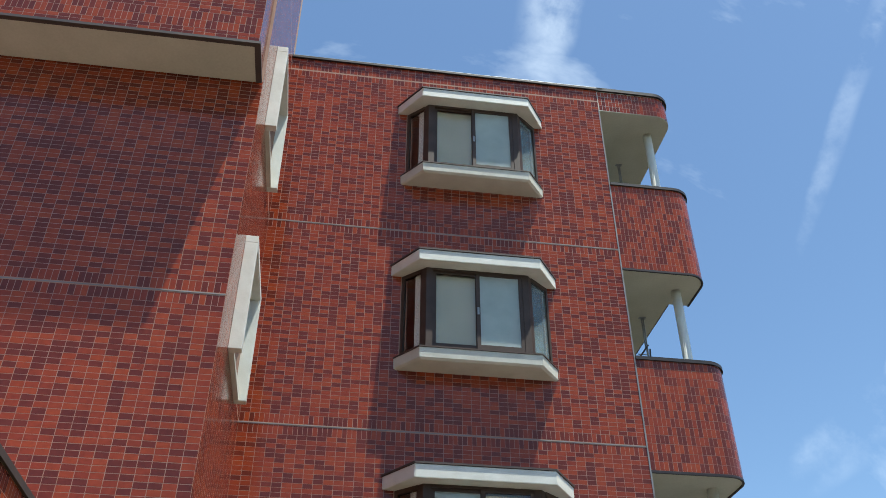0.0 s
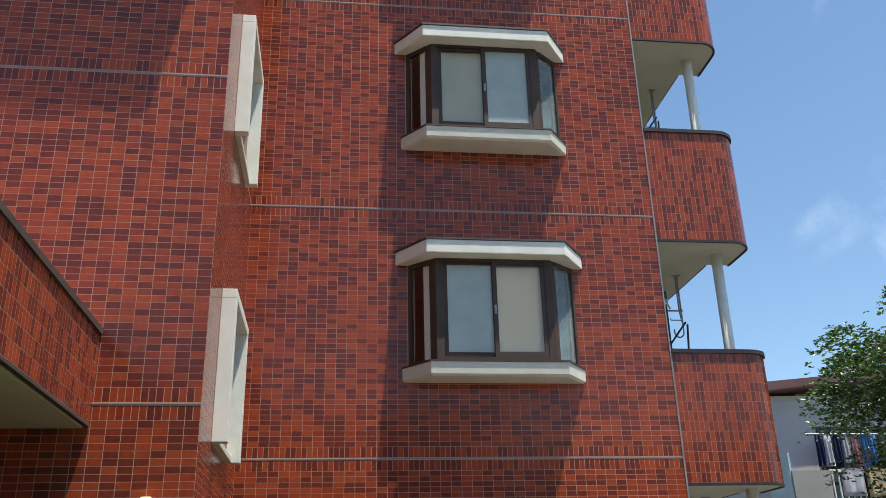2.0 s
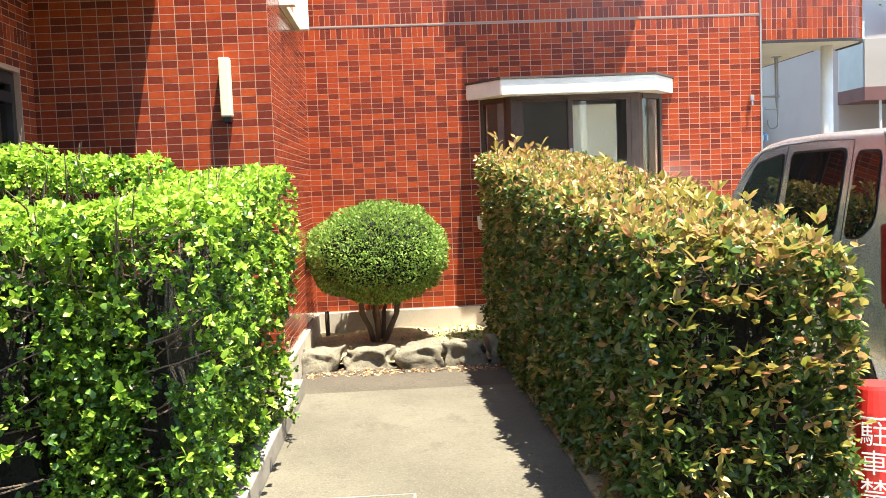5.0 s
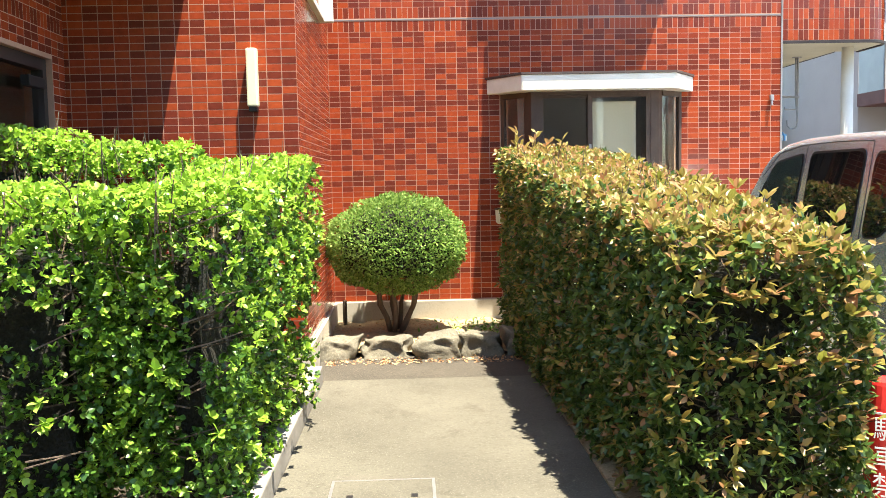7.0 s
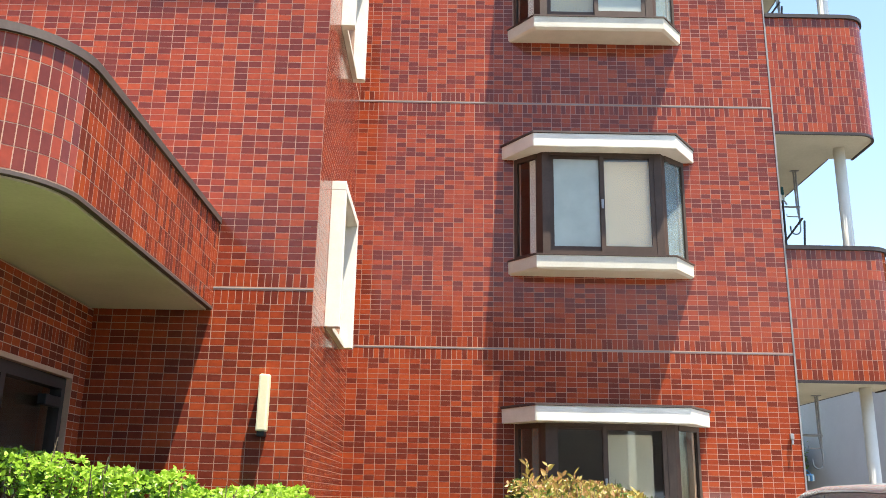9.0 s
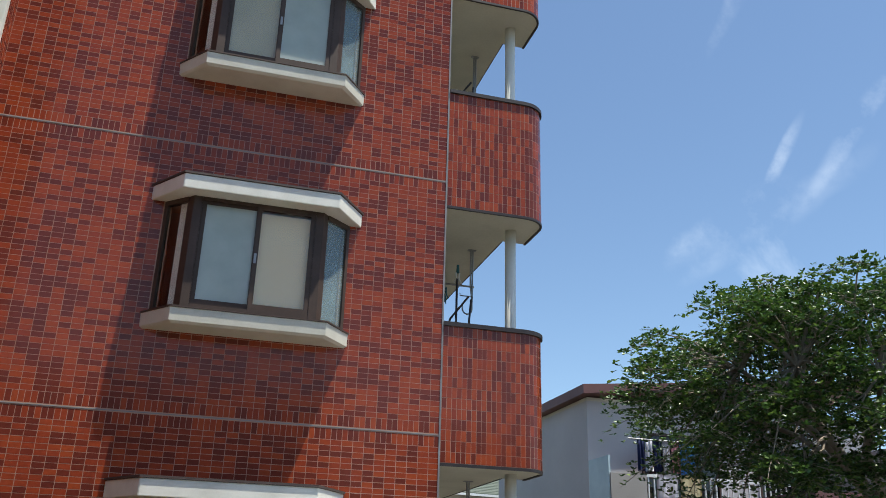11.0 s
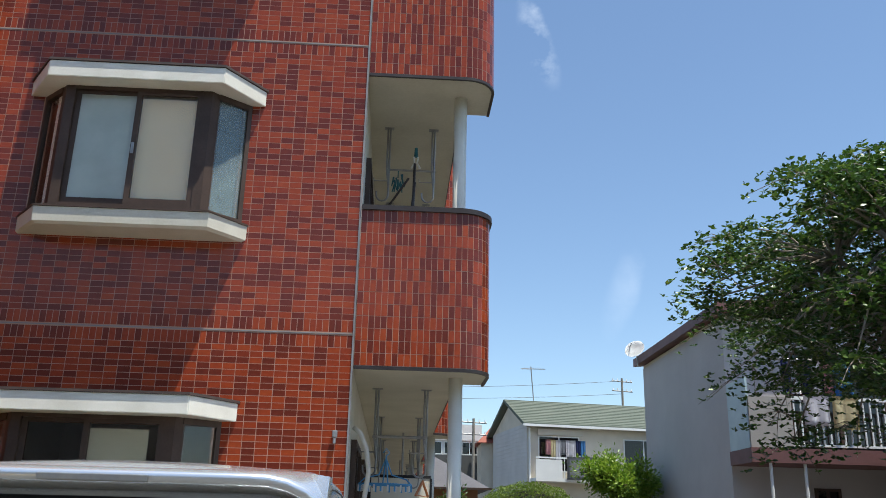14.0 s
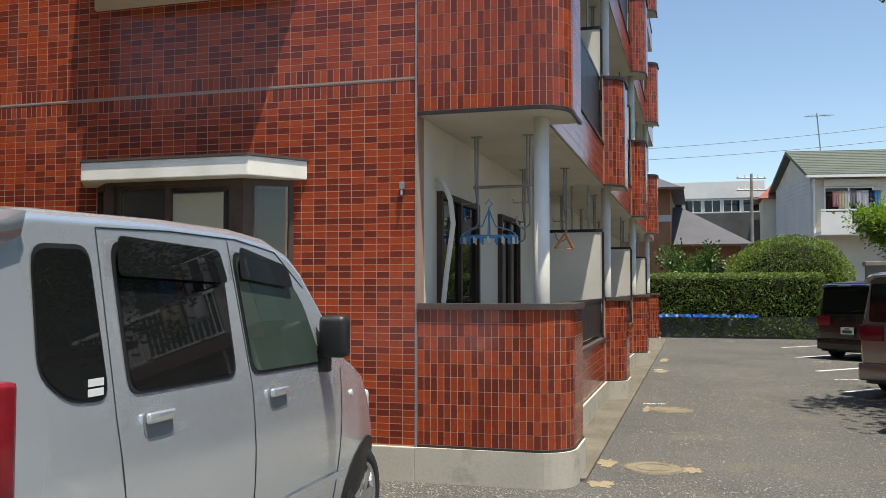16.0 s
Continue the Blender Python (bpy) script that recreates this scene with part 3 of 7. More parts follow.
def bay_window(sill, kind):
    w = thing("bay_window", "bronze-framed bay window with white head and sill on the tiled wall", "window", "bay windows of the facade", kind="structure")
    head = sill + 1.165
    bm = prism(bmesh.new(), [(1.85, 0), (2.155, -0.43), (3.66, -0.43), (3.965, 0)], head, head + 0.15)
    bmesh.ops.bevel(bm, geom=bm.edges[:], offset=0.006, segments=2, affect="EDGES")
    hood = part("hood", bm, WHITE, w, "white painted hood")
    part("flashing", prism(bmesh.new(), [(1.835, 0), (2.15, -0.442), (3.665, -0.442), (3.98, 0)], head + 0.151, head + 0.172), RUST_CAP, hood)
    bm = bmesh.new()
    low = [bm.verts.new((x, y, sill - 0.145)) for x, y in [(1.95, 0), (2.21, -0.305), (3.61, -0.305), (3.865, 0)]]
    mid = [bm.verts.new((x, y, sill - 0.125)) for x, y in bay_outline(0.045)]
    top = [bm.verts.new((x, y, sill)) for x, y in bay_outline(0.05)]
    for a, b in ((low, mid), (mid, top)):
        for k in range(4):
            bm.faces.new((a[k], a[(k + 1) % 4], b[(k + 1) % 4], b[k]))
    bm.faces.new(low)
    bm.faces.new(top)
    part("sill", bm, CREAM, w, "cream painted sill box")
    part("sill_capping", prism(bmesh.new(), bay_outline(0.06), sill + 0.001, sill + 0.018), BRONZE, w)
    a, b, c, d = (1.985, 0.0), (2.265, -0.265), (3.535, -0.265), (3.85, 0.0)
    z0, z1 = sill + 0.019, head - 0.001
    bm = bmesh.new()
    slant(bm, b, c, z1 - 0.03, z1, 0.06, 0.081, 0.081)
    slant(bm, b, c, z0, z0 + 0.05, 0.06, 0.081, 0.081)
    part("frame_rail", bm, BRONZE, w)
    for p, q in ((b, c), (c, b)):
        sgn = 1 if p is b else -1
        x = p[0]
        part("corner_post", prism(bmesh.new(), [(x, p[1]), (x + sgn * 0.08, p[1]), (x + sgn * 0.08, p[1] + 0.06), (x - sgn * 0.06, p[1] + 0.09), (x - sgn * 0.052, p[1] + 0.062)][::sgn], z0, z1), BRONZE, w)
    for p, q in ((a, b), (c, d)):
        bm = bmesh.new()
        away, close = (0.005, 0.075) if p is a else (0.075, 0.005)
        slant(bm, p, q, z1 - 0.05, z1, 0.05, away, close)
        slant(bm, p, q, z0, z0 + 0.04, 0.05, away, close)
        if p is a:
            slant(bm, p, q, z0 + 0.04, z1 - 0.05, 0.05, 0.005, (Vector(q) - Vector(p)).length - 0.045)
        else:
            slant(bm, p, q, z0 + 0.04, z1 - 0.05, 0.05, (Vector(q) - Vector(p)).length - 0.045, 0.005)
        part("side_frame", bm, BRONZE, w)
        bm = bmesh.new()
        slant(bm, p, q, z0 + 0.04, z1 - 0.05, 0.006, 0.045 if p is a else 0.055, 0.055 if p is a else 0.045, -0.02)
        pane = part("side_pane", bm, SIDE_FROST if kind != "ground" and p is c else GLASS, w)
        pane.visible_shadow = False
    x0, x1, y = b[0] + 0.081, c[0] - 0.081, b[1]
    m = (x0 + x1) / 2 - (0.05 if kind == "ground" else 0.0)
    for k, (p, q, back) in enumerate(((x0, m + 0.02, 0.034), (m - 0.02, x1, 0.006))):
        r = [(p, p + 0.045, z0 + 0.05, z1 - 0.03), (q - 0.045, q, z0 + 0.05, z1 - 0.03), (p + 0.045, q - 0.045, z1 - 0.06, z1 - 0.03), (p + 0.045, q - 0.045, z0 + 0.05, z0 + 0.11)]
        sash = part("sash", boxes(*[(s, t, y + back, y + back + 0.024, u, v) for s, t, u, v in r]), BRONZE, w)
        frosted = kind == "low" and k == 0 or kind == "high" and k == 1
        pane = part("pane", boxes((p + 0.045, q - 0.045, y + back + 0.009, y + back + 0.014, z0 + 0.11, z1 - 0.06)), FROST if frosted else GLASS, sash)
        pane.visible_shadow = False
        if kind == "ground" and k == 0:
            continue
        part("blind", boxes((p + 0.02, q - (0.13 if kind == "ground" else 0.02), y + 0.066, y + 0.070, z0 + 0.055, z1 - (0.10 if kind == "ground" else 0.07))), FROST_CURTAIN if frosted else CURTAIN if kind == "low" else OLIVE_BLIND, w)
    part("sash_latch", boxes((m - 0.012, m + 0.012, y - 0.004, y + 0.006, (z0 + z1) / 2 - 0.05, (z0 + z1) / 2 + 0.05)), STEEL, w)
    bm = bmesh.new()
    slant(bm, a, b, z0 + 0.01, z1 - 0.01, 0.004, (Vector(b) - Vector(a)).length * 0.5, 0.03, -0.035)
    part("side_blind", bm, DIM_CURTAIN if kind == "ground" else FROST_CURTAIN, w)
    if kind != "ground":
        bm = bmesh.new()
        slant(bm, c, d, z0 + 0.01, z1 - 0.01, 0.004, 0.06, 0.07, -0.07)
        part("side_blind", bm, DIM_CURTAIN, w)
    return w


for k, s in enumerate(BAYS):
    bay_window(s, ("ground", "low", "high", "high")[k])
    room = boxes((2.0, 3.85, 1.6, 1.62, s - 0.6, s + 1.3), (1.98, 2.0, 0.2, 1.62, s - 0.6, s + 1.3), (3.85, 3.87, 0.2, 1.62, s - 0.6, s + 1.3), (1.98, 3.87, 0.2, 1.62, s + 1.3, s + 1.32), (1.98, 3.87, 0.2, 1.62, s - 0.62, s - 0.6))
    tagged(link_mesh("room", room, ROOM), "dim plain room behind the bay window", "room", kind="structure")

# ---- balconies on the side ----
BX0, BX1, RAILX, BACK = FX1, 6.06, 5.80, 19.6
UNITS = [0.0, 5.2, 10.4, 15.6]
LEVELS = [(0.27, 1.31), (2.83, 4.235), (5.59, 7.02), (8.38, 9.81)]

wall_east = link_mesh("wall_east", boxes((FX1 - 0.2, FX1, 0.201, BACK, 0, TOP)), PLASTER)
tagged(wall_east, "white plastered wall behind the balconies", "wall", kind="structure")
wall_back = link_mesh("building_core", boxes((-3.6, FX1 - 0.21, 1.7, BACK, 0, TOP - 0.05), (-3.6, FX0 - 0.21, -2.3, 1.69, 0, WTOP - 0.05)), GROUT)
tagged(wall_back, "plain rear of the tiled building", "wall", kind="structure")


def parapet(y, z0, z1, first, seed, bx1):
    """One rounded, tiled balcony end with its coping."""
    x0 = BX0 + 0.012 if first else RAILX
    f, length = rounded([(x0, y), (bx1, y), (bx1, y + 0.75)], 0.28)
    w = thing("balcony_end", "rounded balcony end clad in upright glossy red-brown tiles", "balcony", "balcony ends", kind="structure")
    bm = bmesh.new()
    n = round(length / 0.0536)
    grid = [[[bm.verts.new(f(length * i / n, z, d)) for z in (z0, z1)] for d in (-0.0003, -0.13)] for i in range(n + 1)]
    for i in range(n):
        for d in (0, 1):
            bm.faces.new((grid[i][d][0], grid[i + 1][d][0], grid[i + 1][d][1], grid[i][d][1]))
        for e in (0, 1):
            bm.faces.new((grid[i][0][e], grid[i + 1][0][e], grid[i + 1][1][e], grid[i][1][e]))
    for i in (0, n):
        bm.faces.new((grid[i][0][0], grid[i][0][1], grid[i][1][1], grid[i][1][0]))
    part("core", bm, GROUT, w)
    cells = stack_cells(0.0, length, z0 + 0.012, z1, 0.0536, 0.107)
    if first and z0 < 1:
        straight = [c for c in cells if c[1] < 0.85]
        LATER_TILES.append((f, straight, w, 0.0))
        cells = [c for c in cells if c[1] >= 0.85]
    tile_mesh("cladding", f, cells, w, seed)
    for name, a, b, out, mat in (("coping", z1, z1 + 0.045, 0.022, RUST_CAP if z0 < 1 else CAP), ("drip_edge", z0 - 0.018, z0 + 0.010, 0.006, CAP)):
        bm = bmesh.new()
        grid = [[[bm.verts.new(f(length * i / n, z, d)) for z in (a, b)] for d in (out, -0.15 if name == "coping" else -0.02)] for i in range(n + 1)]
        for i in range(n):
            for d in (0, 1):
                bm.faces.new((grid[i][d][0], grid[i + 1][d][0], grid[i + 1][d][1], grid[i][d][1]))
            for e in (0, 1):
                bm.faces.new((grid[i][0][e], grid[i + 1][0][e], grid[i + 1][1][e], grid[i][1][e]))
        for i in (0, n):
            bm.faces.new((grid[i][0][0], grid[i][0][1], grid[i][1][1], grid[i][1][0]))
        part(name, bm, mat, w)
    return w


def balcony_plan(more=0.0):
    """The outline of one slab along all the units."""
    pts = [(FX1 + 0.001, 0.012)]
    for k, y in enumerate(UNITS):
        if k:
            pts += [(RAILX - 0.004, y + 0.012)]
        pts += [(BX1 + more - 0.28 + 0.268 * math.sin(a), y + 0.28 - 0.268 * math.cos(a)) for a in (math.pi / 2 * i / 8 for i in range(9))]
        pts += [(BX1 + more - 0.012, y + 0.75), (RAILX - 0.004, y + 0.75)]
    return pts + [(RAILX - 0.004, BACK), (FX1 + 0.001, BACK)]


for level, (z0, z1) in enumerate(LEVELS):
    for k, y in enumerate(UNITS):
        parapet(y, z0, z1, k == 0, 20 + level * 7 + k, BX1 + (0.03 if level > 1 else 0.0))
        y2 = UNITS[k + 1] if k + 1 < len(UNITS) else BACK
        low = thing("balcony_front", "low tiled balcony front with dark railing above", "balcony", "balcony fronts", kind="structure")
        zl = z0 + 0.53
        part("core", boxes((RAILX - 0.12, RAILX, y + 0.76, y2 - 0.005, z0, zl)), GROUT, low)
        ff = flat((RAILX, 0, 0), (0, 1, 0), (1, 0, 0))
        tile_mesh("cladding", ff, stack_cells(y + 0.76, y2 - 0.005, z0 + 0.012, zl, TW, 0.107), low, 60 + level * 7 + k)
        part("coping", boxes((RAILX - 0.14, RAILX + 0.015, y + 0.76, y2 - 0.005, zl, zl + 0.035)), RUST_CAP, low)
        part("drip_edge", boxes((RAILX - 0.003, RAILX + 0.004, y + 0.76, y2 - 0.005, z0 - 0.012, z0 + 0.006)), RUST_CAP, low)
        bm = boxes((RAILX - 0.075, RAILX - 0.035, y + 0.76, y2 - 0.005, z1 - 0.01, z1 + 0.03), (RAILX - 0.07, RAILX - 0.04, y + 0.76, y2 - 0.005, zl + 0.09, zl + 0.12))
        n = 24
        for i in range(n + 1):
            t = y + 0.78 + (y2 - y - 0.8) * i / n
            box(bm, RAILX - 0.065, RAILX - 0.045, t - 0.006, t + 0.006, zl + 0.12, z1 - 0.01)
        part("railing", bm, CAP, low)
        part("screen", boxes((RAILX - 0.044, RAILX - 0.040, y + 0.78, y2 - 0.02, zl + 0.12, z1 - 0.01)), BLACK, low, "dark privacy screen")
    if level:
        bm = prism(bmesh.new(), balcony_plan(0.03 if level > 1 else 0.0), z0 - 0.005, z0 + 0.12)
        slab = link_mesh("balcony_slab", bm, SOFFIT)
        tagged(slab, "cream painted balcony slab seen from below", "balcony slab", "balcony slabs", kind="structure")

# Roof band over the top balconies.
roof_band = thing("roof_band", "rounded tiled roof band over the top balcony", "roof", kind="structure")
f_band, band_len = rounded([(BX0 + 0.012, 0.0), (BX1, 0.0), (BX1, BACK)], 0.28)
bm = prism(bmesh.new(), [(FX1 + 0.001, 0.0), (BX1 - 0.28, 0.003)] + [(BX1 - 0.28 + 0.277 * math.sin(a), 0.28 - 0.277 * math.cos(a)) for a in (math.pi / 2 * i / 8 for i in range(1, 9))] + [(BX1, BACK), (FX1 + 0.001, BACK)], 11.28, 11.69)
part("slab", bm, SOFFIT, roof_band)
tile_mesh("band_tiles", f_band, stack_cells(0, 2.2, 11.29, 11.68, 0.0536, 0.107), roof_band, 91)
bm = prism(bmesh.new(), [(FX1 + 0.001, -0.03), (BX1 - 0.28, -0.03)] + [(BX1 - 0.28 + 0.31 * math.sin(a), 0.28 - 0.31 * math.cos(a)) for a in (math.pi / 2 * i / 8 for i in range(1, 9))] + [(BX1 + 0.03, BACK), (FX1 + 0.001, BACK)], 11.691, 11.75)
part("roof_edge", bm, CAP, roof_band)

FLOORS = [(0.27, 2.825), (2.95, 5.585), (5.71, 8.375), (8.50, 11.28)]
for level, (z0, z1) in enumerate(FLOORS):
    for k, y in enumerate(UNITS):
        c = link_mesh("balcony_column", tube(bmesh.new(), [(5.785, y + 0.43, z0), (5.785, y + 0.43, z1)], 0.062, sides=16), WHITE, smooth=True)
        tagged(c, "round white column between balcony slabs", "column", "balcony columns", kind="structure")

base_east = link_mesh("base_east", prism(bmesh.new(), [(FX1 + 0.001, -0.035)] + [(x + (0.035 if x > FX1 + 0.1 else 0), y - 0.02) for x, y in balcony_plan()[1:-2]] + [(RAILX + 0.02, BACK), (FX1 + 0.001, BACK)], -0.05, 0.262), BASE)
tagged(base_east, "weathered concrete plinth below the balconies", "base", kind="structure")

# ---- the entrance canopy ----
CZ0, CZ1 = 2.95, 3.61
canopy = thing("entrance_canopy", "rounded entrance canopy clad in glossy tiles, cream below", "canopy", kind="structure")
f_can, can_len = rounded([(-4.2, -5.50), (-0.50, -5.50), (-0.50, WY - 0.008)], 0.45)
CAN_COLS = round(can_len / 0.0536)
part("core", prism(bmesh.new(), [(-4.2, WY - 0.008)] + [f_can(can_len * k / CAN_COLS, 0, -0.0003).to_2d()[:] for k in range(CAN_COLS + 1)], CZ0, CZ1), GROUT, canopy)
part("soffit", prism(bmesh.new(), [(-4.2, WY - 0.01), (-4.2, -5.46), (-0.95, -5.46)] + [(-0.95 + 0.41 * math.sin(a), -5.05 - 0.41 * math.cos(a)) for a in (math.pi / 2 * i / 10 for i in range(1, 11))] + [(-0.54, WY - 0.01)], CZ0 - 0.022, CZ0 - 0.001), SOFFIT, canopy, "cream painted soffit")
tile_mesh("cladding", f_can, stack_cells(0.0, can_len, CZ0 + 0.012, CZ1, 0.0536, 0.107), canopy, 31)
for name, z0, z1, out in (("coping", CZ1, CZ1 + 0.045, 0.02), ("drip_edge", CZ0 - 0.014, CZ0 + 0.006, 0.005)):
    bm = bmesh.new()
    n = 120
    grid = [[[bm.verts.new(f_can(can_len * i / n, z, d)) for z in (z0, z1)] for d in (out, -0.08 if name == "coping" else -0.03)] for i in range(n + 1)]
    for i in range(n):
        for d in (0, 1):
            bm.faces.new((grid[i][d][0], grid[i + 1][d][0], grid[i + 1][d][1], grid[i][d][1]))
        for e in (0, 1):
            bm.faces.new((grid[i][0][e], grid[i + 1][0][e], grid[i + 1][1][e], grid[i][1][e]))
    part(name, bm, RUST_CAP, canopy)

ENTX = -1.38
f_ent = flat((ENTX, 0, 0), (0, 1, 0), (1, 0, 0))
wall_entrance = wall_with_holes("wall_entrance", f_ent, -4.9, WY - 0.01, 0.0, 2.92, [(-4.6, -2.78, 0.0, 2.37)], 0.2, "tiled wall beside the glazed entrance under the canopy")
tile_mesh("wall_tiles", f_ent, [c for c in stack_cells(-4.9, WY - 0.01, 0.1, 2.56, TW, TH, [(-4.62, -2.76, 0, 2.38)])] + stack_cells(-4.9, WY - 0.01, 2.56, 2.56 + TW, TH, TW) + stack_cells(-4.9, WY - 0.01, 2.56 + TW, 2.91, TW, TH), wall_entrance, 32)
door = thing("entrance_door", "dark bronze glazed entrance door under the canopy", "door", kind="structure")
part("door_frame", boxes((ENTX - 0.12, ENTX - 0.04, -2.84, -2.782, 0, 2.368), (ENTX - 0.12, ENTX - 0.04, -4.598, -4.54, 0, 2.368), (ENTX - 0.12, ENTX - 0.04, -4.54, -2.84, 2.29, 2.368), (ENTX - 0.12, ENTX - 0.04, -3.72, -3.66, 0, 2.29)), CAP, door)
part("pane", boxes((ENTX - 0.085, ENTX - 0.078, -4.54, -2.84, 0.02, 2.29)), GLASS, door)
part("closer", boxes((ENTX - 0.04, ENTX + 0.02, -3.2, -2.95, 2.15, 2.22), bevel=0.006), BLACK, door)
lobby = link_mesh("entrance_lobby", boxes((ENTX - 1.9, ENTX - 1.88, -4.9, -2.6, 0, 2.91), (ENTX - 1.9, ENTX - 0.2, -4.92, -4.9, 0, 2.91), (ENTX - 1.9, ENTX - 0.2, -2.58, -2.56, 0, 2.91)), ROOM)
tagged(lobby, "dim entrance lobby behind the glass door", "lobby", kind="structure")

wall_lamp = thing("wall_lamp", "long yellowed wall lamp on the tiled wall", "lamp")
part("cover", boxes((-0.085, -0.010, WY - 0.10, WY - 0.012, 2.04, 2.45), bevel=0.012), LAMP_PLASTIC, wall_lamp)
part("mount", boxes((-0.075, -0.020, WY - 0.09, WY - 0.006, 2.005, 2.04), bevel=0.004), BLACK, wall_lamp)

# ---- ground ----
ground = link_mesh("ground", boxes((-300, 300, -300, 600, -0.4, -0.06)), ASPHALT)
tagged(ground, "wide worn asphalt ground", "ground", kind="structure")
lot = link_mesh("parking_lot", boxes((2.9, 40, -30, 33, -0.055, 0.0)), ASPHALT)
tagged(lot, "worn grey asphalt car park with loose grit", "car park", kind="structure")
path = link_mesh("garden_path", boxes((0.39, 1.96, -14, -2.60, -0.055, 0.04)), PATH_SLAB)
tagged(path, "pale concrete garden path", "path", kind="structure")
strip = link_mesh("path_strip", boxes((0.30, 2.1, -2.595, -1.75, -0.055, 0.036)), DIRT)
tagged(strip, "brown gritty strip between path and garden bed", "path", kind="structure")
kerb = link_mesh("path_kerb", boxes((0.27, 0.385, -14, -2.60, -0.055, 0.155), bevel=0.01), CONCRETE)
tagged(kerb, "low pale concrete kerb along the path", "kerb", kind="structure")
bed = bmesh.new()
bmesh.ops.create_grid(bed, x_segments=40, y_segments=36, size=0.5, matrix=Matrix.Translation((1.6, -0.9, 0.05)) @ Matrix.Diagonal((2.62, 1.74, 1, 1)))
for v in bed.verts:
    v.co.z += 0.035 * noise.noise(v.co * 3.0) + 0.012 * noise.noise(v.co * 14.0) + 0.02
tagged(link_mesh("garden_bed", bed, SOIL, smooth=True), "bare sandy soil bed below the wall", "garden bed", kind="structure")
# Ground coloured dark so that less light bounces up under the canopy.
left_ground = link_mesh("left_planter_ground", boxes((-6, 0.269, -14, WY - 0.04, -0.055, 0.09)), DARK_GROUND)
tagged(left_ground, "planter ground under the clipped hedge, darkened to cut bounced light", "soil", kind="structure")
planter = link_mesh("planter_ground", boxes((1.965, 2.895, -14, -1.78, -0.055, 0.05)), SOIL)
tagged(planter, "bare soil under the hedges", "soil", kind="structure")

# ---- foliage ----
LEAF = np.array([(0, 0, 0), (0.30, 0.35, 0.06), (0, 0.42, 0.0), (-0.30, 0.35, 0.06), (0.22, 0.72, 0.05), (0, 1.0, -0.04), (-0.22, 0.72, 0.05)], float)
LEAF_FACES = np.array([(0, 1, 2), (0, 2, 3), (1, 4, 2), (2, 6, 3), (2, 4, 5), (2, 5, 6)], int)


def leaves_mesh(name, roots, ways, sizes, material, parent, rng, wide=1.0):
    """Many leaves in one mesh: each starts at a root and points along its way."""
    n = len(roots)
    way = ways / np.linalg.norm(ways, axis=1, keepdims=True)
    ref = rng.normal(size=(n, 3)) * 0.6 + (0, 0, 1.0)
    side = np.cross(way, ref)
    side /= np.linalg.norm(side, axis=1, keepdims=True) + 1e-9
    up = np.cross(side, way)
    v = LEAF[None, :, 0, None] * wide * side[:, None] + LEAF[None, :, 1, None] * way[:, None] + LEAF[None, :, 2, None] * up[:, None]
    v = v * sizes[:, None, None] + roots[:, None]
    faces = (LEAF_FACES[None] + (np.arange(n) * len(LEAF))[:, None, None]).reshape(-1, 3)
    me = bpy.data.meshes.new(name)
    me.vertices.add(n * len(LEAF))
    me.vertices.foreach_set("co", v.reshape(-1))
    me.loops.add(len(faces) * 3)
    me.loops.foreach_set("vertex_index", faces.reshape(-1))
    me.polygons.add(len(faces))
    me.polygons.foreach_set("loop_start", np.arange(len(faces)) * 3)
    me.update(calc_edges=True)
    me.validate()
    me.materials.append(material)
    ob = new(name, me)
    ob.parent = parent
    tagged(ob, kind="stuff")
    return ob


def wavy(p, scale, amount):
    return amount * np.array([noise.noise(Vector(q) * scale) for q in p])


def hedge_faces(corners, tops, rng, per_m2):
    """Points and outward normals over the sides and the top of a hedge over a plan of four corners."""
    pts, nrm = [], []
    c, t = [np.array(p, float) for p in corners], tops
    mid = sum(c) / 4
    for k in range(4):
        a, b, ha, hb = c[k], c[(k + 1) % 4], t[k], t[(k + 1) % 4]
        length = np.linalg.norm(b - a)
        out = np.array([(b - a)[1], -(b - a)[0]]) / length
        if out @ (a - mid) < 0:
            out = -out
        n = int(length * (ha + hb) / 2 * per_m2)
        s, h = rng.random(n), rng.random(n)
        top = ha + (hb - ha) * s
        xy = a + (b - a) * s[:, None]
        pts.append(np.c_[xy, 0.06 + h * (top - 0.06)])
        nrm.append(np.tile([*out, 0.15], (n, 1)))
    area = abs(np.cross(c[1] - c[0], c[3] - c[0]))
    n = int(area * per_m2 * 1.3)
    s, h = rng.random(n), rng.random(n)
    w = [(1 - s) * (1 - h), s * (1 - h), s * h, (1 - s) * h]
    pts.append(np.c_[sum(w[k][:, None] * c[k] for k in range(4)), sum(w[k] * t[k] for k in range(4))])
    nrm.append(np.tile([0, 0, 1.0], (n, 1)))
    return np.concatenate(pts), np.concatenate(nrm)


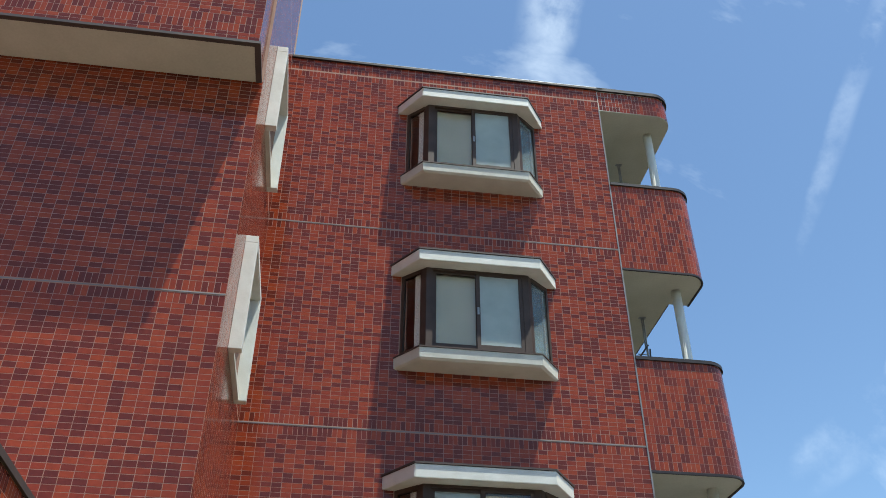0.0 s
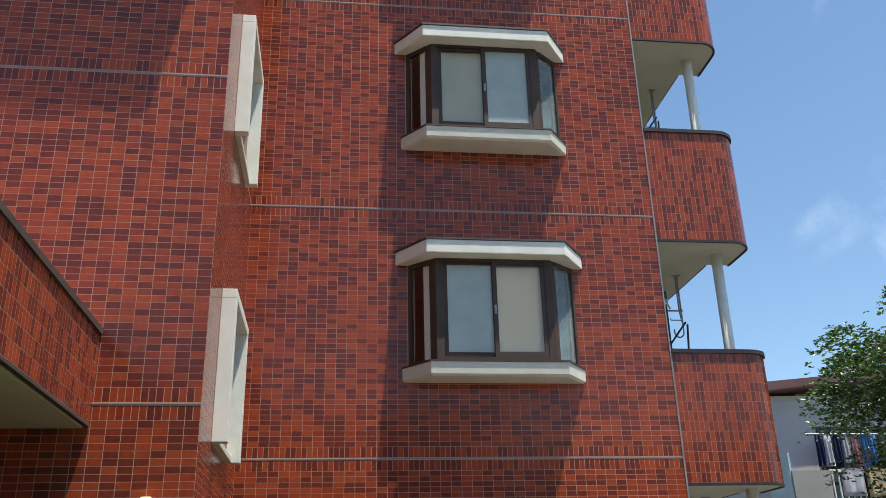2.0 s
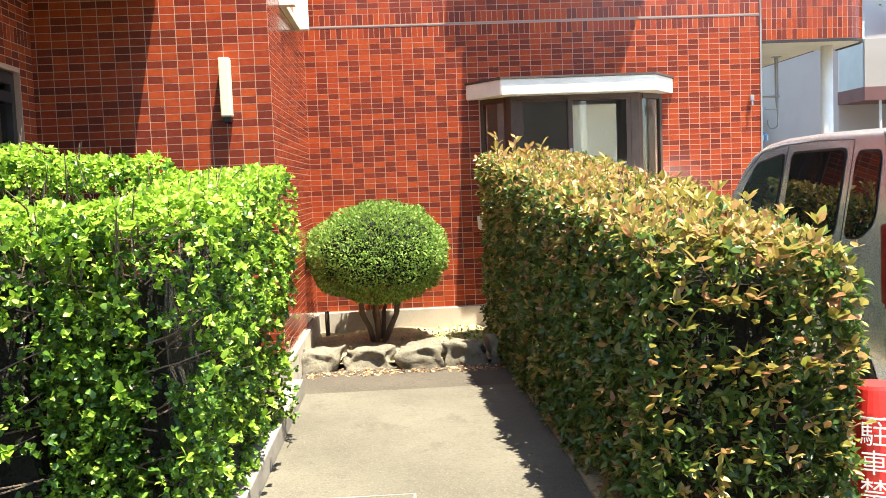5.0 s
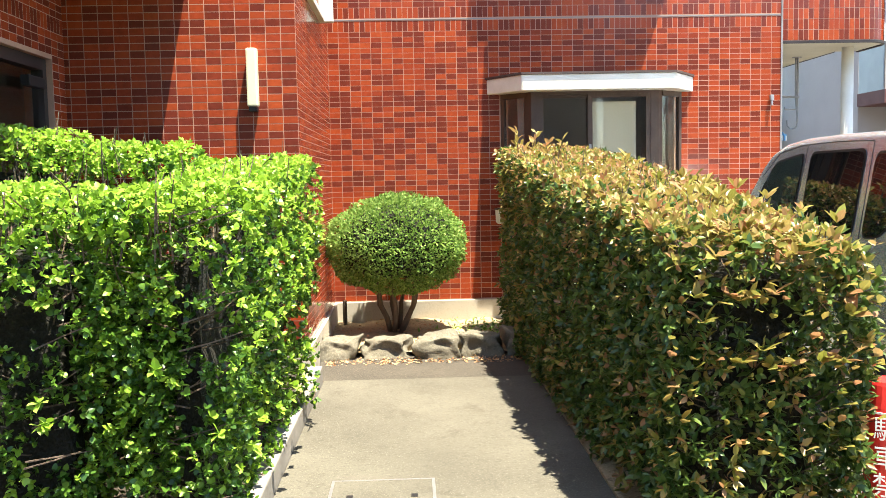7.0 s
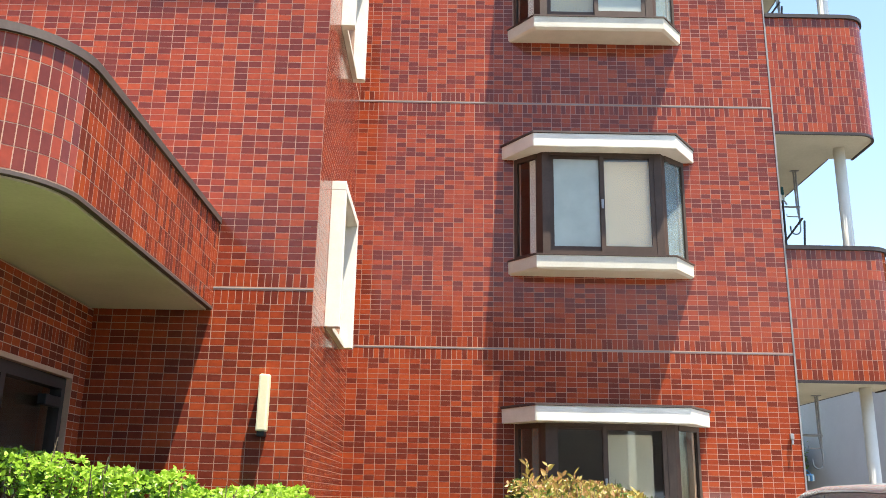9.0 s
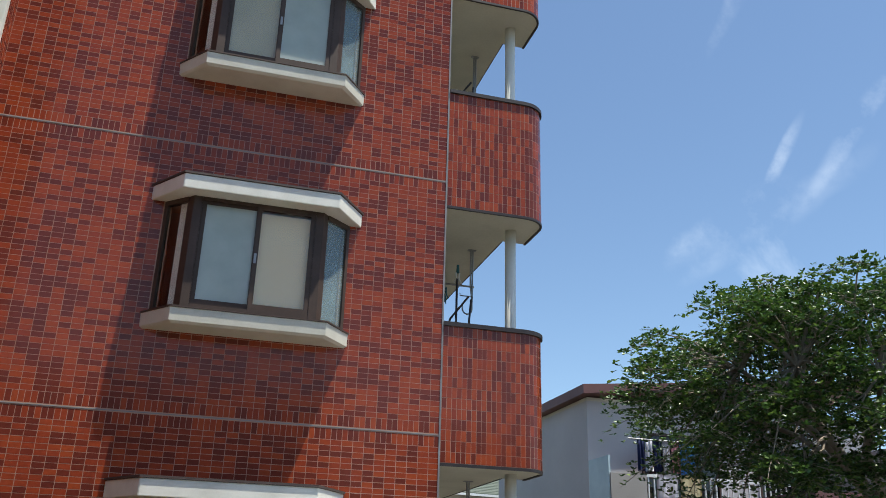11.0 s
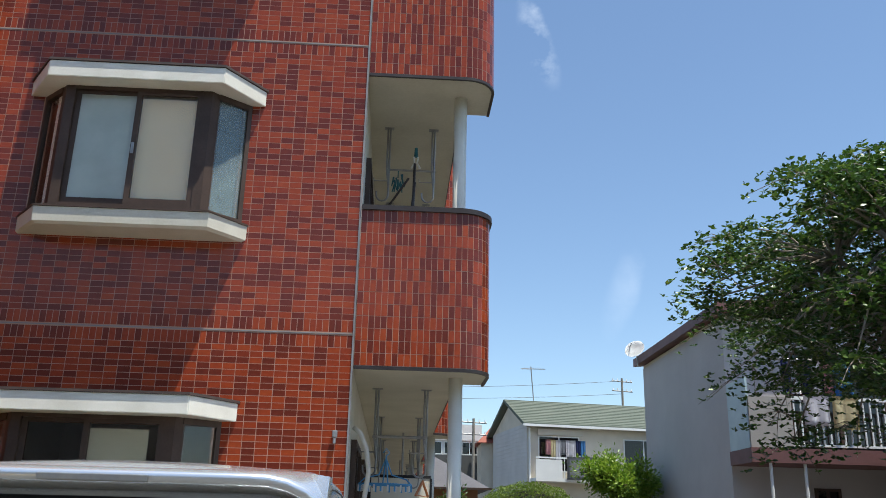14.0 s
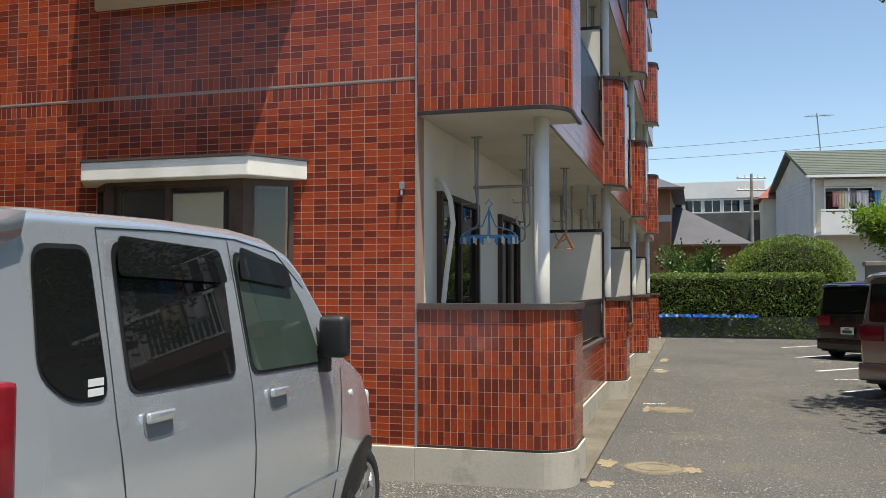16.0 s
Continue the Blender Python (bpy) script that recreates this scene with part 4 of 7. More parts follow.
# A solid core whose near-black colour paints the shade inside a hedge.
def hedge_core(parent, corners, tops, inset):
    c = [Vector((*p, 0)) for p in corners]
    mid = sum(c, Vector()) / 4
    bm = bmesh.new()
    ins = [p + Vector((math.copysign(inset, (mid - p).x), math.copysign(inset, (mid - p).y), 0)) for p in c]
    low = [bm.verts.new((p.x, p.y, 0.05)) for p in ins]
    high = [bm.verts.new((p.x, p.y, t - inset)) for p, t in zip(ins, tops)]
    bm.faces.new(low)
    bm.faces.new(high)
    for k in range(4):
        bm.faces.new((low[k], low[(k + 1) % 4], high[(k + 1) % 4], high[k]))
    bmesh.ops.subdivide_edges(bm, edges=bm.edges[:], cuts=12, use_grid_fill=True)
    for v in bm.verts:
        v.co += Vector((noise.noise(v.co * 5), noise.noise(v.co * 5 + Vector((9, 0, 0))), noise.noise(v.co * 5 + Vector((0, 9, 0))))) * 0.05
    part("inner_shade", bm, FOLIAGE_SHADE, parent)


def hedge(name, label, legs, young, old, size, per_m2, seed, depth=0.10, young_top=0.85, young_side=0.25, wide=1.0, bare=-0.30, whorl=0, taper=0.0):
    h = thing(name, label, "hedge")
    rng = np.random.default_rng(seed)
    sets = {"young": [], "old": []}
    for corners, tops in legs:
        hedge_core(h, corners, tops, depth * 1.45)
        p, n = hedge_faces(corners, tops, rng, per_m2)
        deep = rng.random(len(p)) ** 1.5 * depth - 0.02
        p = p - n * deep[:, None] + n * wavy(p, 2.2, 0.05)[:, None] + n * wavy(p, 7.0, 0.03)[:, None]
        gap = np.array([noise.noise(Vector(q) * 4.5 + Vector((3, 1, 7))) for q in p])
        keep = (gap > bare) | (n[:, 2] > 0.5)
        p, n, deep = p[keep], n[keep], deep[keep]
        up = n[:, 2] > 0.5
        p[:, :2] -= n[:, :2] * (np.where(up, 0.0, taper) * np.clip(1.1 - p[:, 2], 0, 1))[:, None]
        fresh = rng.random(len(p)) < np.where(up, young_top, young_side * (deep < depth * 0.35) * (0.80 + 0.9 * np.clip((p[:, 2] - 0.95) / 0.45, 0, 1)))
        way = n * rng.uniform(0.5, 1.2, (len(p), 1)) + rng.normal(size=p.shape) * 0.55 + np.where(up[:, None], (0, 0, 0.3), (0, 0, 0.1))
        if whorl:
            axis = way / np.linalg.norm(way, axis=1, keepdims=True)
            one = np.cross(axis, rng.normal(size=axis.shape))
            one /= np.linalg.norm(one, axis=1, keepdims=True) + 1e-9
            two = np.cross(axis, one)
            turn = np.arange(whorl) * 2 * math.pi / whorl
            way = (axis[:, None] * 0.65 + one[:, None] * np.cos(turn)[None, :, None] + two[:, None] * np.sin(turn)[None, :, None]).reshape(-1, 3) + rng.normal(size=(len(p) * whorl, 3)) * 0.18
            p, fresh = np.repeat(p, whorl, axis=0), np.repeat(fresh, whorl)
        sets["young"].append((p[fresh], way[fresh]))
        sets["old"].append((p[~fresh], way[~fresh]))
    twigs = bmesh.new()
    for corners, tops in legs:
        p, n = hedge_faces(corners, tops, rng, 45)
        p[:, :2] -= n[:, :2] * (np.where(n[:, 2] > 0.5, 0.0, taper) * np.clip(1.1 - p[:, 2], 0, 1))[:, None]
        for q, m in zip(p, n):
            a = Vector((q - m * depth * 1.5).tolist())
            b = Vector((q - m * 0.02).tolist()) + Vector((rng.normal(0, 0.04), rng.normal(0, 0.04), abs(rng.normal(0.04, 0.05))))
            tube(twigs, [a, a.lerp(b, 0.5) + Vector((rng.normal(0, 0.012), rng.normal(0, 0.012), 0)), b], 0.004, 0.0022, 4)
    tagged(part("twigs", twigs, BARK, h), kind="stuff")
    for key, mat in (("young", young), ("old", old)):
        p = np.concatenate([a for a, _ in sets[key]])
        w = np.concatenate([b for _, b in sets[key]])
        leaves_mesh(key + "_leaves", p, w, rng.uniform(0.65, 1.3, len(p)) * size, mat, h, rng, wide)
    return h


hedge("clipped_hedge", "clipped hedge with bright lime-green young leaves on top", [
    ([(-2.6, -6.0), (0.0, -6.0), (0.0, -5.45), (-2.6, -5.45)], (1.46, 1.45, 1.47, 1.48)),
    ([(0.0, -6.0), (0.48, -6.0), (0.48, -3.6), (0.0, -3.6)], (1.45, 1.45, 1.62, 1.62)),
    ([(-2.6, -4.95), (-0.01, -4.95), (-0.01, -4.4), (-2.6, -4.4)], (1.96, 1.64, 1.66, 1.99))], LIME_LEAF, GREEN_LEAF, 0.0255, 1250, 5, 0.14, 0.94, 0.42, 1.2, -0.13, 5, 0.16)
hedge("red_tipped_hedge", "clipped hedge with coppery young leaf tips", [
    ([(2.02, -5.7), (2.83, -5.7), (2.83, -0.75), (1.90, -0.75)], (1.28, 1.20, 1.74, 1.76))], COPPER_LEAF, OLIVE_LEAF, 0.045, 720, 6, 0.13, 0.88, 0.30, 0.78, -0.5, 5)

SINGLE_LEAF = {}


def single_leaves(parent, places, size, material, seed, wide):
    """Leaves as objects of their own on one mesh."""
    key = material.name
    if key not in SINGLE_LEAF:
        me = bpy.data.meshes.new("leaf")
        me.from_pydata([tuple(v * (wide, 1, 1)) for v in LEAF], [], [tuple(int(i) for i in f) for f in LEAF_FACES])
        me.materials.append(material)
        SINGLE_LEAF[key] = me
    rng = random.Random(seed)
    for p, n in places:
        way = (Vector(n) + Vector((rng.gauss(0, 0.2), rng.gauss(0, 0.2), rng.gauss(0.05, 0.2)))).normalized()
        ob = new("leaf", SINGLE_LEAF[key])
        ob.parent = parent
        k = size * rng.uniform(0.8, 1.4)
        ob.matrix_local = Matrix.Translation(p) @ way.to_track_quat("Y", "Z").to_matrix().to_4x4() @ Matrix.Rotation(rng.uniform(-0.7, 0.7), 4, "Y") @ Matrix.Scale(k, 4)


rng_leaf = random.Random(77)
lime = bpy.data.objects["clipped_hedge"]
WHORLS = []
for k in range(52):
    at, tip = ((rng_leaf.uniform(-1.0, 0.48), -6.02, rng_leaf.uniform(0.6, 1.44)), Vector((0, -1, 0.35))) if k < 26 else ((0.50, rng_leaf.uniform(-6.0, -4.2), rng_leaf.uniform(0.5, 1.44)), Vector((1, 0, 0.35)))
    one = tip.orthogonal().normalized()
    two = tip.cross(one).normalized()
    WHORLS += [(at, tuple(tip * 0.7 + one * math.cos(m * 1.257 + k) + two * math.sin(m * 1.257 + k))) for m in range(5)]
single_leaves(lime, WHORLS, 0.036, LIME_LEAF, 1, 1.25)
red = bpy.data.objects["red_tipped_hedge"]
ROSETTES = []
for k in range(52):
    y = rng_leaf.uniform(-5.72, -3.6) if k < 36 else -5.74
    x = rng_leaf.uniform(1.98, 2.88)
    z = 1.23 + (y + 5.7) * 0.10 + rng_leaf.uniform(0.0, 0.05) if k < 36 else rng_leaf.uniform(0.65, 1.22)
    tip = Vector((0, 0, 1)) if k < 36 else Vector((0, -1, 0.5))
    for m in range(5):
        a = m * 1.257 + k
        ROSETTES.append(((x, y, z), tuple(tip * 1.1 + Vector((math.cos(a), math.sin(a), 0)) * 1.0)))
single_leaves(red, ROSETTES + [((rng_leaf.uniform(2.0, 2.86), -5.73, rng_leaf.uniform(0.4, 1.2)), (0, -1, 0.4)) for _ in range(110)], 0.07, COPPER_LEAF, 2, 0.7)
for k in range(16):
    x, y, z = rng_leaf.uniform(2.05, 2.8), rng_leaf.uniform(-1.9, -0.9), 1.60
    if k > 7:
        y = rng_leaf.uniform(-5.6, -2.0)
        z = 1.23 + (y + 5.7) * 0.10 - 0.05
    x = x if k > 7 else 1.98 + (x - 2.05) * 0.5
    h = rng_leaf.uniform(0.15, 0.32) if k <= 7 else rng_leaf.uniform(0.07, 0.12)
    lean = Vector((rng_leaf.uniform(-0.06, 0.06), rng_leaf.uniform(-0.06, 0.06), h))
    shoot = part("shoot", tube(bmesh.new(), [(x, y, z), Vector((x, y, z)) + lean * 0.5, Vector((x, y, z)) + lean], 0.005, 0.003, 5), BARK, red)
    single_leaves(shoot, [(Vector((x, y, z)) + lean * f, (math.cos(f * 17 + k), math.sin(f * 17 + k), 0.9)) for f in (0.35, 0.45, 0.55, 0.65, 0.75, 0.85, 0.92, 1.0)], 0.07, COPPER_LEAF, k + 10, 0.7)

# ---- round bush, stones and the bed ----
def ball_leaves(name, label, centre, radii, count, size, material, seed, trunk=None, flat_low=0.0, category="bush"):
    b = thing(name, label, category)
    rng = np.random.default_rng(seed)
    v = rng.normal(size=(count, 3))
    v /= np.linalg.norm(v, axis=1, keepdims=True)
    r = 1 - rng.random(count) ** 2 * 0.22
    v[:, 2] = np.where(v[:, 2] < -0.55, -0.55 + (v[:, 2] + 0.55) * flat_low, v[:, 2])
    bulge = 1 + wavy(v, 1.7, 0.10) + wavy(v, 5.0, 0.08)
    p = np.array(centre) + v * np.array(radii) * (r * bulge)[:, None]
    way = v / np.array(radii) * min(radii) + rng.normal(size=v.shape) * 0.6 + (0, 0, 0.25)
    leaves_mesh("leaves", p, way, rng.uniform(0.7, 1.3, count) * size, material, b, rng)
    # The ball behind the leaves is near-black to paint in their inner shade.
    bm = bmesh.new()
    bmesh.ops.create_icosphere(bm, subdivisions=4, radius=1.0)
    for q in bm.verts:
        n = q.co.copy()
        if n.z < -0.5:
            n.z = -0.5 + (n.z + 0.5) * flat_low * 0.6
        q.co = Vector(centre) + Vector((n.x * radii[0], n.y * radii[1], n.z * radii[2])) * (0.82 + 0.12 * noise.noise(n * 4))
    part("inner_shade_mass", bm, FOLIAGE_SHADE, b)
    if trunk:
        trunk(b)
    return b


def bush_stems(b):
    rng = random.Random(8)
    for k in range(7):
        a = k * 0.9 + rng.uniform(-0.2, 0.2)
        foot = Vector((0.89 + 0.05 * math.cos(a), -0.70 + 0.05 * math.sin(a), 0.05))
        top = Vector((0.92 + 0.22 * math.cos(a), -0.72 + 0.2 * math.sin(a), 0.66))
        mid = (foot + top) / 2 + Vector((0.05 * math.cos(a + 1), 0.05 * math.sin(a + 1), -0.03))
        part("stem", tube(bmesh.new(), [foot, (foot + mid) / 2 + Vector((0.01, 0.01, 0.02)), mid, (mid + top) / 2, top], 0.026, 0.014, 8), BARK, b, smooth=True)


ball_leaves("round_bush", "round clipped green bush on several bare stems", (0.93, -0.74, 0.89), (0.655, 0.58, 0.475), 26000, 0.026, BUSH_LEAF, 9, bush_stems, 0.8)


def rock(x, y, w, d, h, seed):
    bm = bmesh.new()
    bmesh.ops.create_icosphere(bm, subdivisions=4, radius=1.0)
    off = Vector((seed * 7.3, seed * 1.7, 0))
    for v in bm.verts:
        n = v.co.copy()
        s = 1 + 0.42 * noise.noise(n * 1.1 + off) + 0.20 * noise.noise(n * 2.4 + off) + 0.06 * noise.noise(n * 6 + off)
        c = Vector((max(-0.8, min(0.8, n.x * 1.15)), max(-0.8, min(0.8, n.y * 1.15)), max(-0.7, min(0.72, n.z * 1.1)))) * s
        v.co = Vector((x + c.x * w / 2, y + c.y * d / 2, h * 0.28 + c.z * h / 2))
    return tagged(link_mesh("garden_stone", bm, STONE, smooth=True), "rough grey boulder edging the garden bed", "stone", "boulders along the bed")


for k, (x, w, h) in enumerate([(0.44, 0.40, 0.37), (0.83, 0.50, 0.34), (1.25, 0.44, 0.38), (1.62, 0.42, 0.40), (1.97, 0.38, 0.42)]):
    rock(x, -1.72 + 0.05 * math.sin(k * 2.1), w * 0.92, 0.32, h * 0.82, k + 1)
rng_bits = np.random.default_rng(21)
n_bits = 900
bits = np.c_[rng_bits.uniform(0.35, 2.1, n_bits), rng_bits.uniform(-2.1, -0.1, n_bits), np.full(n_bits, 0.085)]
bits[:420, 1] = rng_bits.normal(-1.98, 0.06, 420)
bits[:, 2] = np.where(bits[:, 1] < -1.80, 0.042, 0.09)
litter = thing("leaf_litter", "dry brown leaf litter round the stones", "leaf litter", kind="stuff")
DRY = leaf_material("dry_leaf", [(0.0, (0.26, 0.13, 0.06)), (1.0, (0.48, 0.29, 0.15))], 0.8, 0.1)
leaves_mesh("dry_leaves", bits, np.c_[rng_bits.normal(size=(n_bits, 2)), rng_bits.uniform(0, 0.2, n_bits)], rng_bits.uniform(0.015, 0.035, n_bits), DRY, litter, rng_bits)
n_weed = 260
weed_at = np.c_[rng_bits.normal(1.75, 0.22, n_weed), rng_bits.normal(-0.75, 0.28, n_weed), np.full(n_weed, 0.09)]
weeds = thing("weeds", "low green weeds on the sandy soil", "weeds", kind="stuff")
leaves_mesh("weed_leaves", weed_at, np.c_[rng_bits.normal(size=(n_weed, 2)), rng_bits.uniform(0.3, 1.2, n_weed)], rng_bits.uniform(0.03, 0.06, n_weed), BUSH_LEAF, weeds, rng_bits, 0.6)

tagged(link_mesh("drain_pipe", tube(bmesh.new(), [(FX1 + 0.07, 0.3, 8.55), (FX1 + 0.07, 0.3, 11.27)], 0.035, sides=12), WHITE), "white drain pipe on the top balcony wall", "pipe")
stake = link_mesh("garden_tap_post", tube(bmesh.new(), [(0.37, -0.16, 0.05), (0.37, -0.16, 0.3)], 0.022, sides=10), BARK)
tagged(stake, "short rusty post in the bed's corner", "post")
cover = thing("inspection_cover", "square concrete inspection cover set in the path", "manhole cover", kind="structure")
part("lid", boxes((0.66, 1.13, -5.230, -4.800, 0.0405, 0.045), bevel=0.001), PATH_SLAB, cover)
part("rim", boxes((0.645, 0.66, -5.245, -4.785, 0.0405, 0.044), (1.13, 1.145, -5.245, -4.785, 0.0405, 0.044), (0.66, 1.13, -4.800, -4.785, 0.0405, 0.044), (0.66, 1.13, -5.245, -5.230, 0.0405, 0.044)), STEEL, cover)
part("grip", boxes((0.73, 0.76, -5.040, -5.000, 0.045, 0.047), (1.03, 1.06, -5.040, -5.000, 0.045, 0.047)), BLACK, cover)

# ---- red no-parking pillar ----
RED = two_tone("red_sign_plastic", (0.72, 0.035, 0.03), (0.62, 0.03, 0.028), 4.0, 60.0, 0.4)
SIGN_WHITE = two_tone("white_lettering", (0.85, 0.85, 0.85), (0.8, 0.8, 0.8), 4.0, 60.0, 0.5)
pillar = thing("no_parking_pillar", "red plastic no-parking pillar with white lettering", "sign")
PX, PY = 2.97, -5.55
bm = bmesh.new()
tube(bm, [(PX, PY, 0.05), (PX, PY, 0.55), (PX, PY, 0.6), (PX, PY, 0.64), (PX, PY, 0.655)], 0.09, 0.07, 24)
part("pillar_body", bm, RED, pillar, smooth=False)
part("foot", tube(bmesh.new(), [(PX, PY, 0.0), (PX, PY, 0.05)], 0.14, 0.12, 24), BLACK, pillar)
part("white_band", tube(bmesh.new(), [(PX, PY, 0.528), (PX, PY, 0.536)], 0.088, 0.088, 24), SIGN_WHITE, pillar)
for k, word in enumerate("駐車禁止"):
    cu = bpy.data.curves.new("letter", "FONT")
    cu.body, cu.size, cu.extrude, cu.align_x, cu.align_y = word, 0.105, 0.0015, "CENTER", "CENTER"
    ob = new("letter", cu)
    ob.data.materials.append(SIGN_WHITE)
    ob.parent = pillar
    ob.matrix_local = pose(PX - 0.043, PY - 0.077, 0.465 - k * 0.115, 90, 0, -30)

# ---- vehicles ----
PAINT = {}


def paint(name, c, metal=0.6):
    if name not in PAINT:
        m = Mat(name, 0.24, metal, 0.5)
        m.color(m.mix(m.noise(1.8, 3), c, tuple(v * 0.9 for v in c)))
        m.b.inputs["Coat Weight"].default_value = 0.7
        m.b.inputs["Coat Roughness"].default_value = 0.04
        m.bump(m.noise(260.0, 2), 0.015, 0.0005)
        PAINT[name] = m.m
    return PAINT[name]


def tinted(name="dark_car_glass", a=(0.008, 0.009, 0.009), b=(0.016, 0.017, 0.016)):
    m = Mat(name, 0.015, 0.0, 0.5)
    m.color(m.mix(m.noise(3.0, 3), a, b))
    m.b.inputs["Transmission Weight"].default_value = 0.25
    return m.m


CARGLASS = tinted()
FRONT_GLASS = tinted("greenish_front_glass", (0.035, 0.055, 0.045), (0.07, 0.10, 0.08))
RUBBER = two_tone("black_rubber", (0.018, 0.018, 0.018), (0.03, 0.03, 0.03), 6.0, 80.0, 0.7)
ALLOY = two_tone("alloy_rim", (0.62, 0.62, 0.63), (0.5, 0.5, 0.51), 7.0, 60.0, 0.3, 0.03, 0.9)
TAIL = two_tone("red_lamp_lens", (0.24, 0.012, 0.02), (0.17, 0.01, 0.014), 9.0, 60.0, 0.12)
CLEAR = two_tone("clear_lamp_lens", (0.75, 0.75, 0.75), (0.6, 0.6, 0.6), 9.0, 60.0, 0.1)
HOLLOW_SHADE = two_tone("grey_hollow_shade", (0.20, 0.21, 0.215), (0.16, 0.168, 0.172), 6.0, 80.0, 0.4)
PLATE = two_tone("white_plate", (0.82, 0.83, 0.8), (0.76, 0.77, 0.74), 5.0, 70.0, 0.45)
GREEN_INK = two_tone("green_ink", (0.03, 0.16, 0.08), (0.03, 0.13, 0.07), 5.0, 70.0, 0.5)


def lerp_table(rows, y):
    for (a, u), (b, v) in zip(rows, rows[1:]):
        if y <= b:
            t = (y - a) / max(b - a, 1e-6)
            return u + (v - u) * max(t, 0)
    return rows[-1][1]


class CarShape:
    """A car's skin: forwards is +y, the rear end stands at y = 0."""

    def __init__(self, tops, widths, belt, lean, edge=0.075):
        self.tops, self.widths, self.belt, self.lean, self.edge = tops, widths, belt, lean, edge

    def section(self, y):
        h, w = lerp_table(self.tops, y), lerp_table(self.widths, y)
        b = min(self.belt, h - 0.13)
        lean = self.lean * min(1, (h - b) / (max(t for _, t in self.tops) - self.belt))
        r = min(self.edge, (h - b) * 0.5)
        return h, w, b, lean, r

    def side(self, y, z):
        h, w, b, lean, r = self.section(y)
        if z < 0.34:
            return w - 0.035 * (0.34 - z) / 0.14
        if z < b:
            return w + 0.03 * math.sin(math.pi * (z - 0.34) / (b - 0.34))
        return w - lean * min(1, (z - b) / max(h - r - b, 1e-3))

    def ring(self, y):
        h, w, b, lean, r = self.section(y)
        zs = [0.2, 0.28, 0.34] + [0.34 + (b - 0.34) * k / 5 for k in range(1, 6)] + [b + (h - r - b) * k / 4 for k in range(1, 5)]
        half = [(self.side(y, z), z) for z in zs]
        x, z = half[-1]
        half += [(x - r + r * math.cos(a), h - r + r * math.sin(a)) for a in (math.pi / 2 * k / 5 for k in range(1, 6))]
        half += [(half[-1][0] * 0.66, h + 0.012), (half[-1][0] * 0.33, h + 0.02)]
        return [(x, z) for x, z in half] + [(0, h + 0.022)] + [(-x, z) for x, z in half[::-1]]


def soft_outline(points, radius=0.05, n=4):
    out = []
    k = len(points)
    for i in range(k):
        a, b, c = Vector(points[i - 1]), Vector(points[i]), Vector(points[(i + 1) % k])
        r = min(radius, (a - b).length * 0.45, (c - b).length * 0.45)
        p, q = b + (a - b).normalized() * r, b + (c - b).normalized() * r
        for j in range(n + 1):
            t = j / n
            out.append(tuple(p * (1 - t) ** 2 + b * 2 * t * (1 - t) + q * t * t))
    return out


def skin_patch(shape, outline, sgn, out, n=10):
    """A patch that lies on a car's side within an outline of (y, z)."""
    bm = bmesh.new()
    cy, cz = sum(p[0] for p in outline) / len(outline), sum(p[1] for p in outline) / len(outline)
    rings = []
    for k in range(n + 1):
        t = k / n
        rings.append([bm.verts.new((sgn * (shape.side(y, z) + out), y, z)) for y, z in ((cy + (p[0] - cy) * t, cz + (p[1] - cz) * t) for p in outline)] if k else [bm.verts.new((sgn * (shape.side(cy, cz) + out), cy, cz))])
    m = len(outline)
    for i in range(m):
        bm.faces.new((rings[0][0], rings[1][i], rings[1][(i + 1) % m]))
    for a, b in zip(rings[1:], rings[2:]):
        for i in range(m):
            bm.faces.new((a[i], a[(i + 1) % m], b[(i + 1) % m], b[i]))
    return bm


def skin_line(shape, points, sgn, width=0.006, out=0.0015):
    bm = bmesh.new()
    pts = []
    for a, b in zip(points, points[1:]):
        n = max(2, int(math.dist(a, b) / 0.05))
        pts += [(a[0] + (b[0] - a[0]) * k / n, a[1] + (b[1] - a[1]) * k / n) for k in range(n)]
    pts.append(points[-1])
    tube(bm, [(sgn * (shape.side(y, z) + out - width * 0.3), y, z) for y, z in pts], width / 2, sides=5)
    return bm


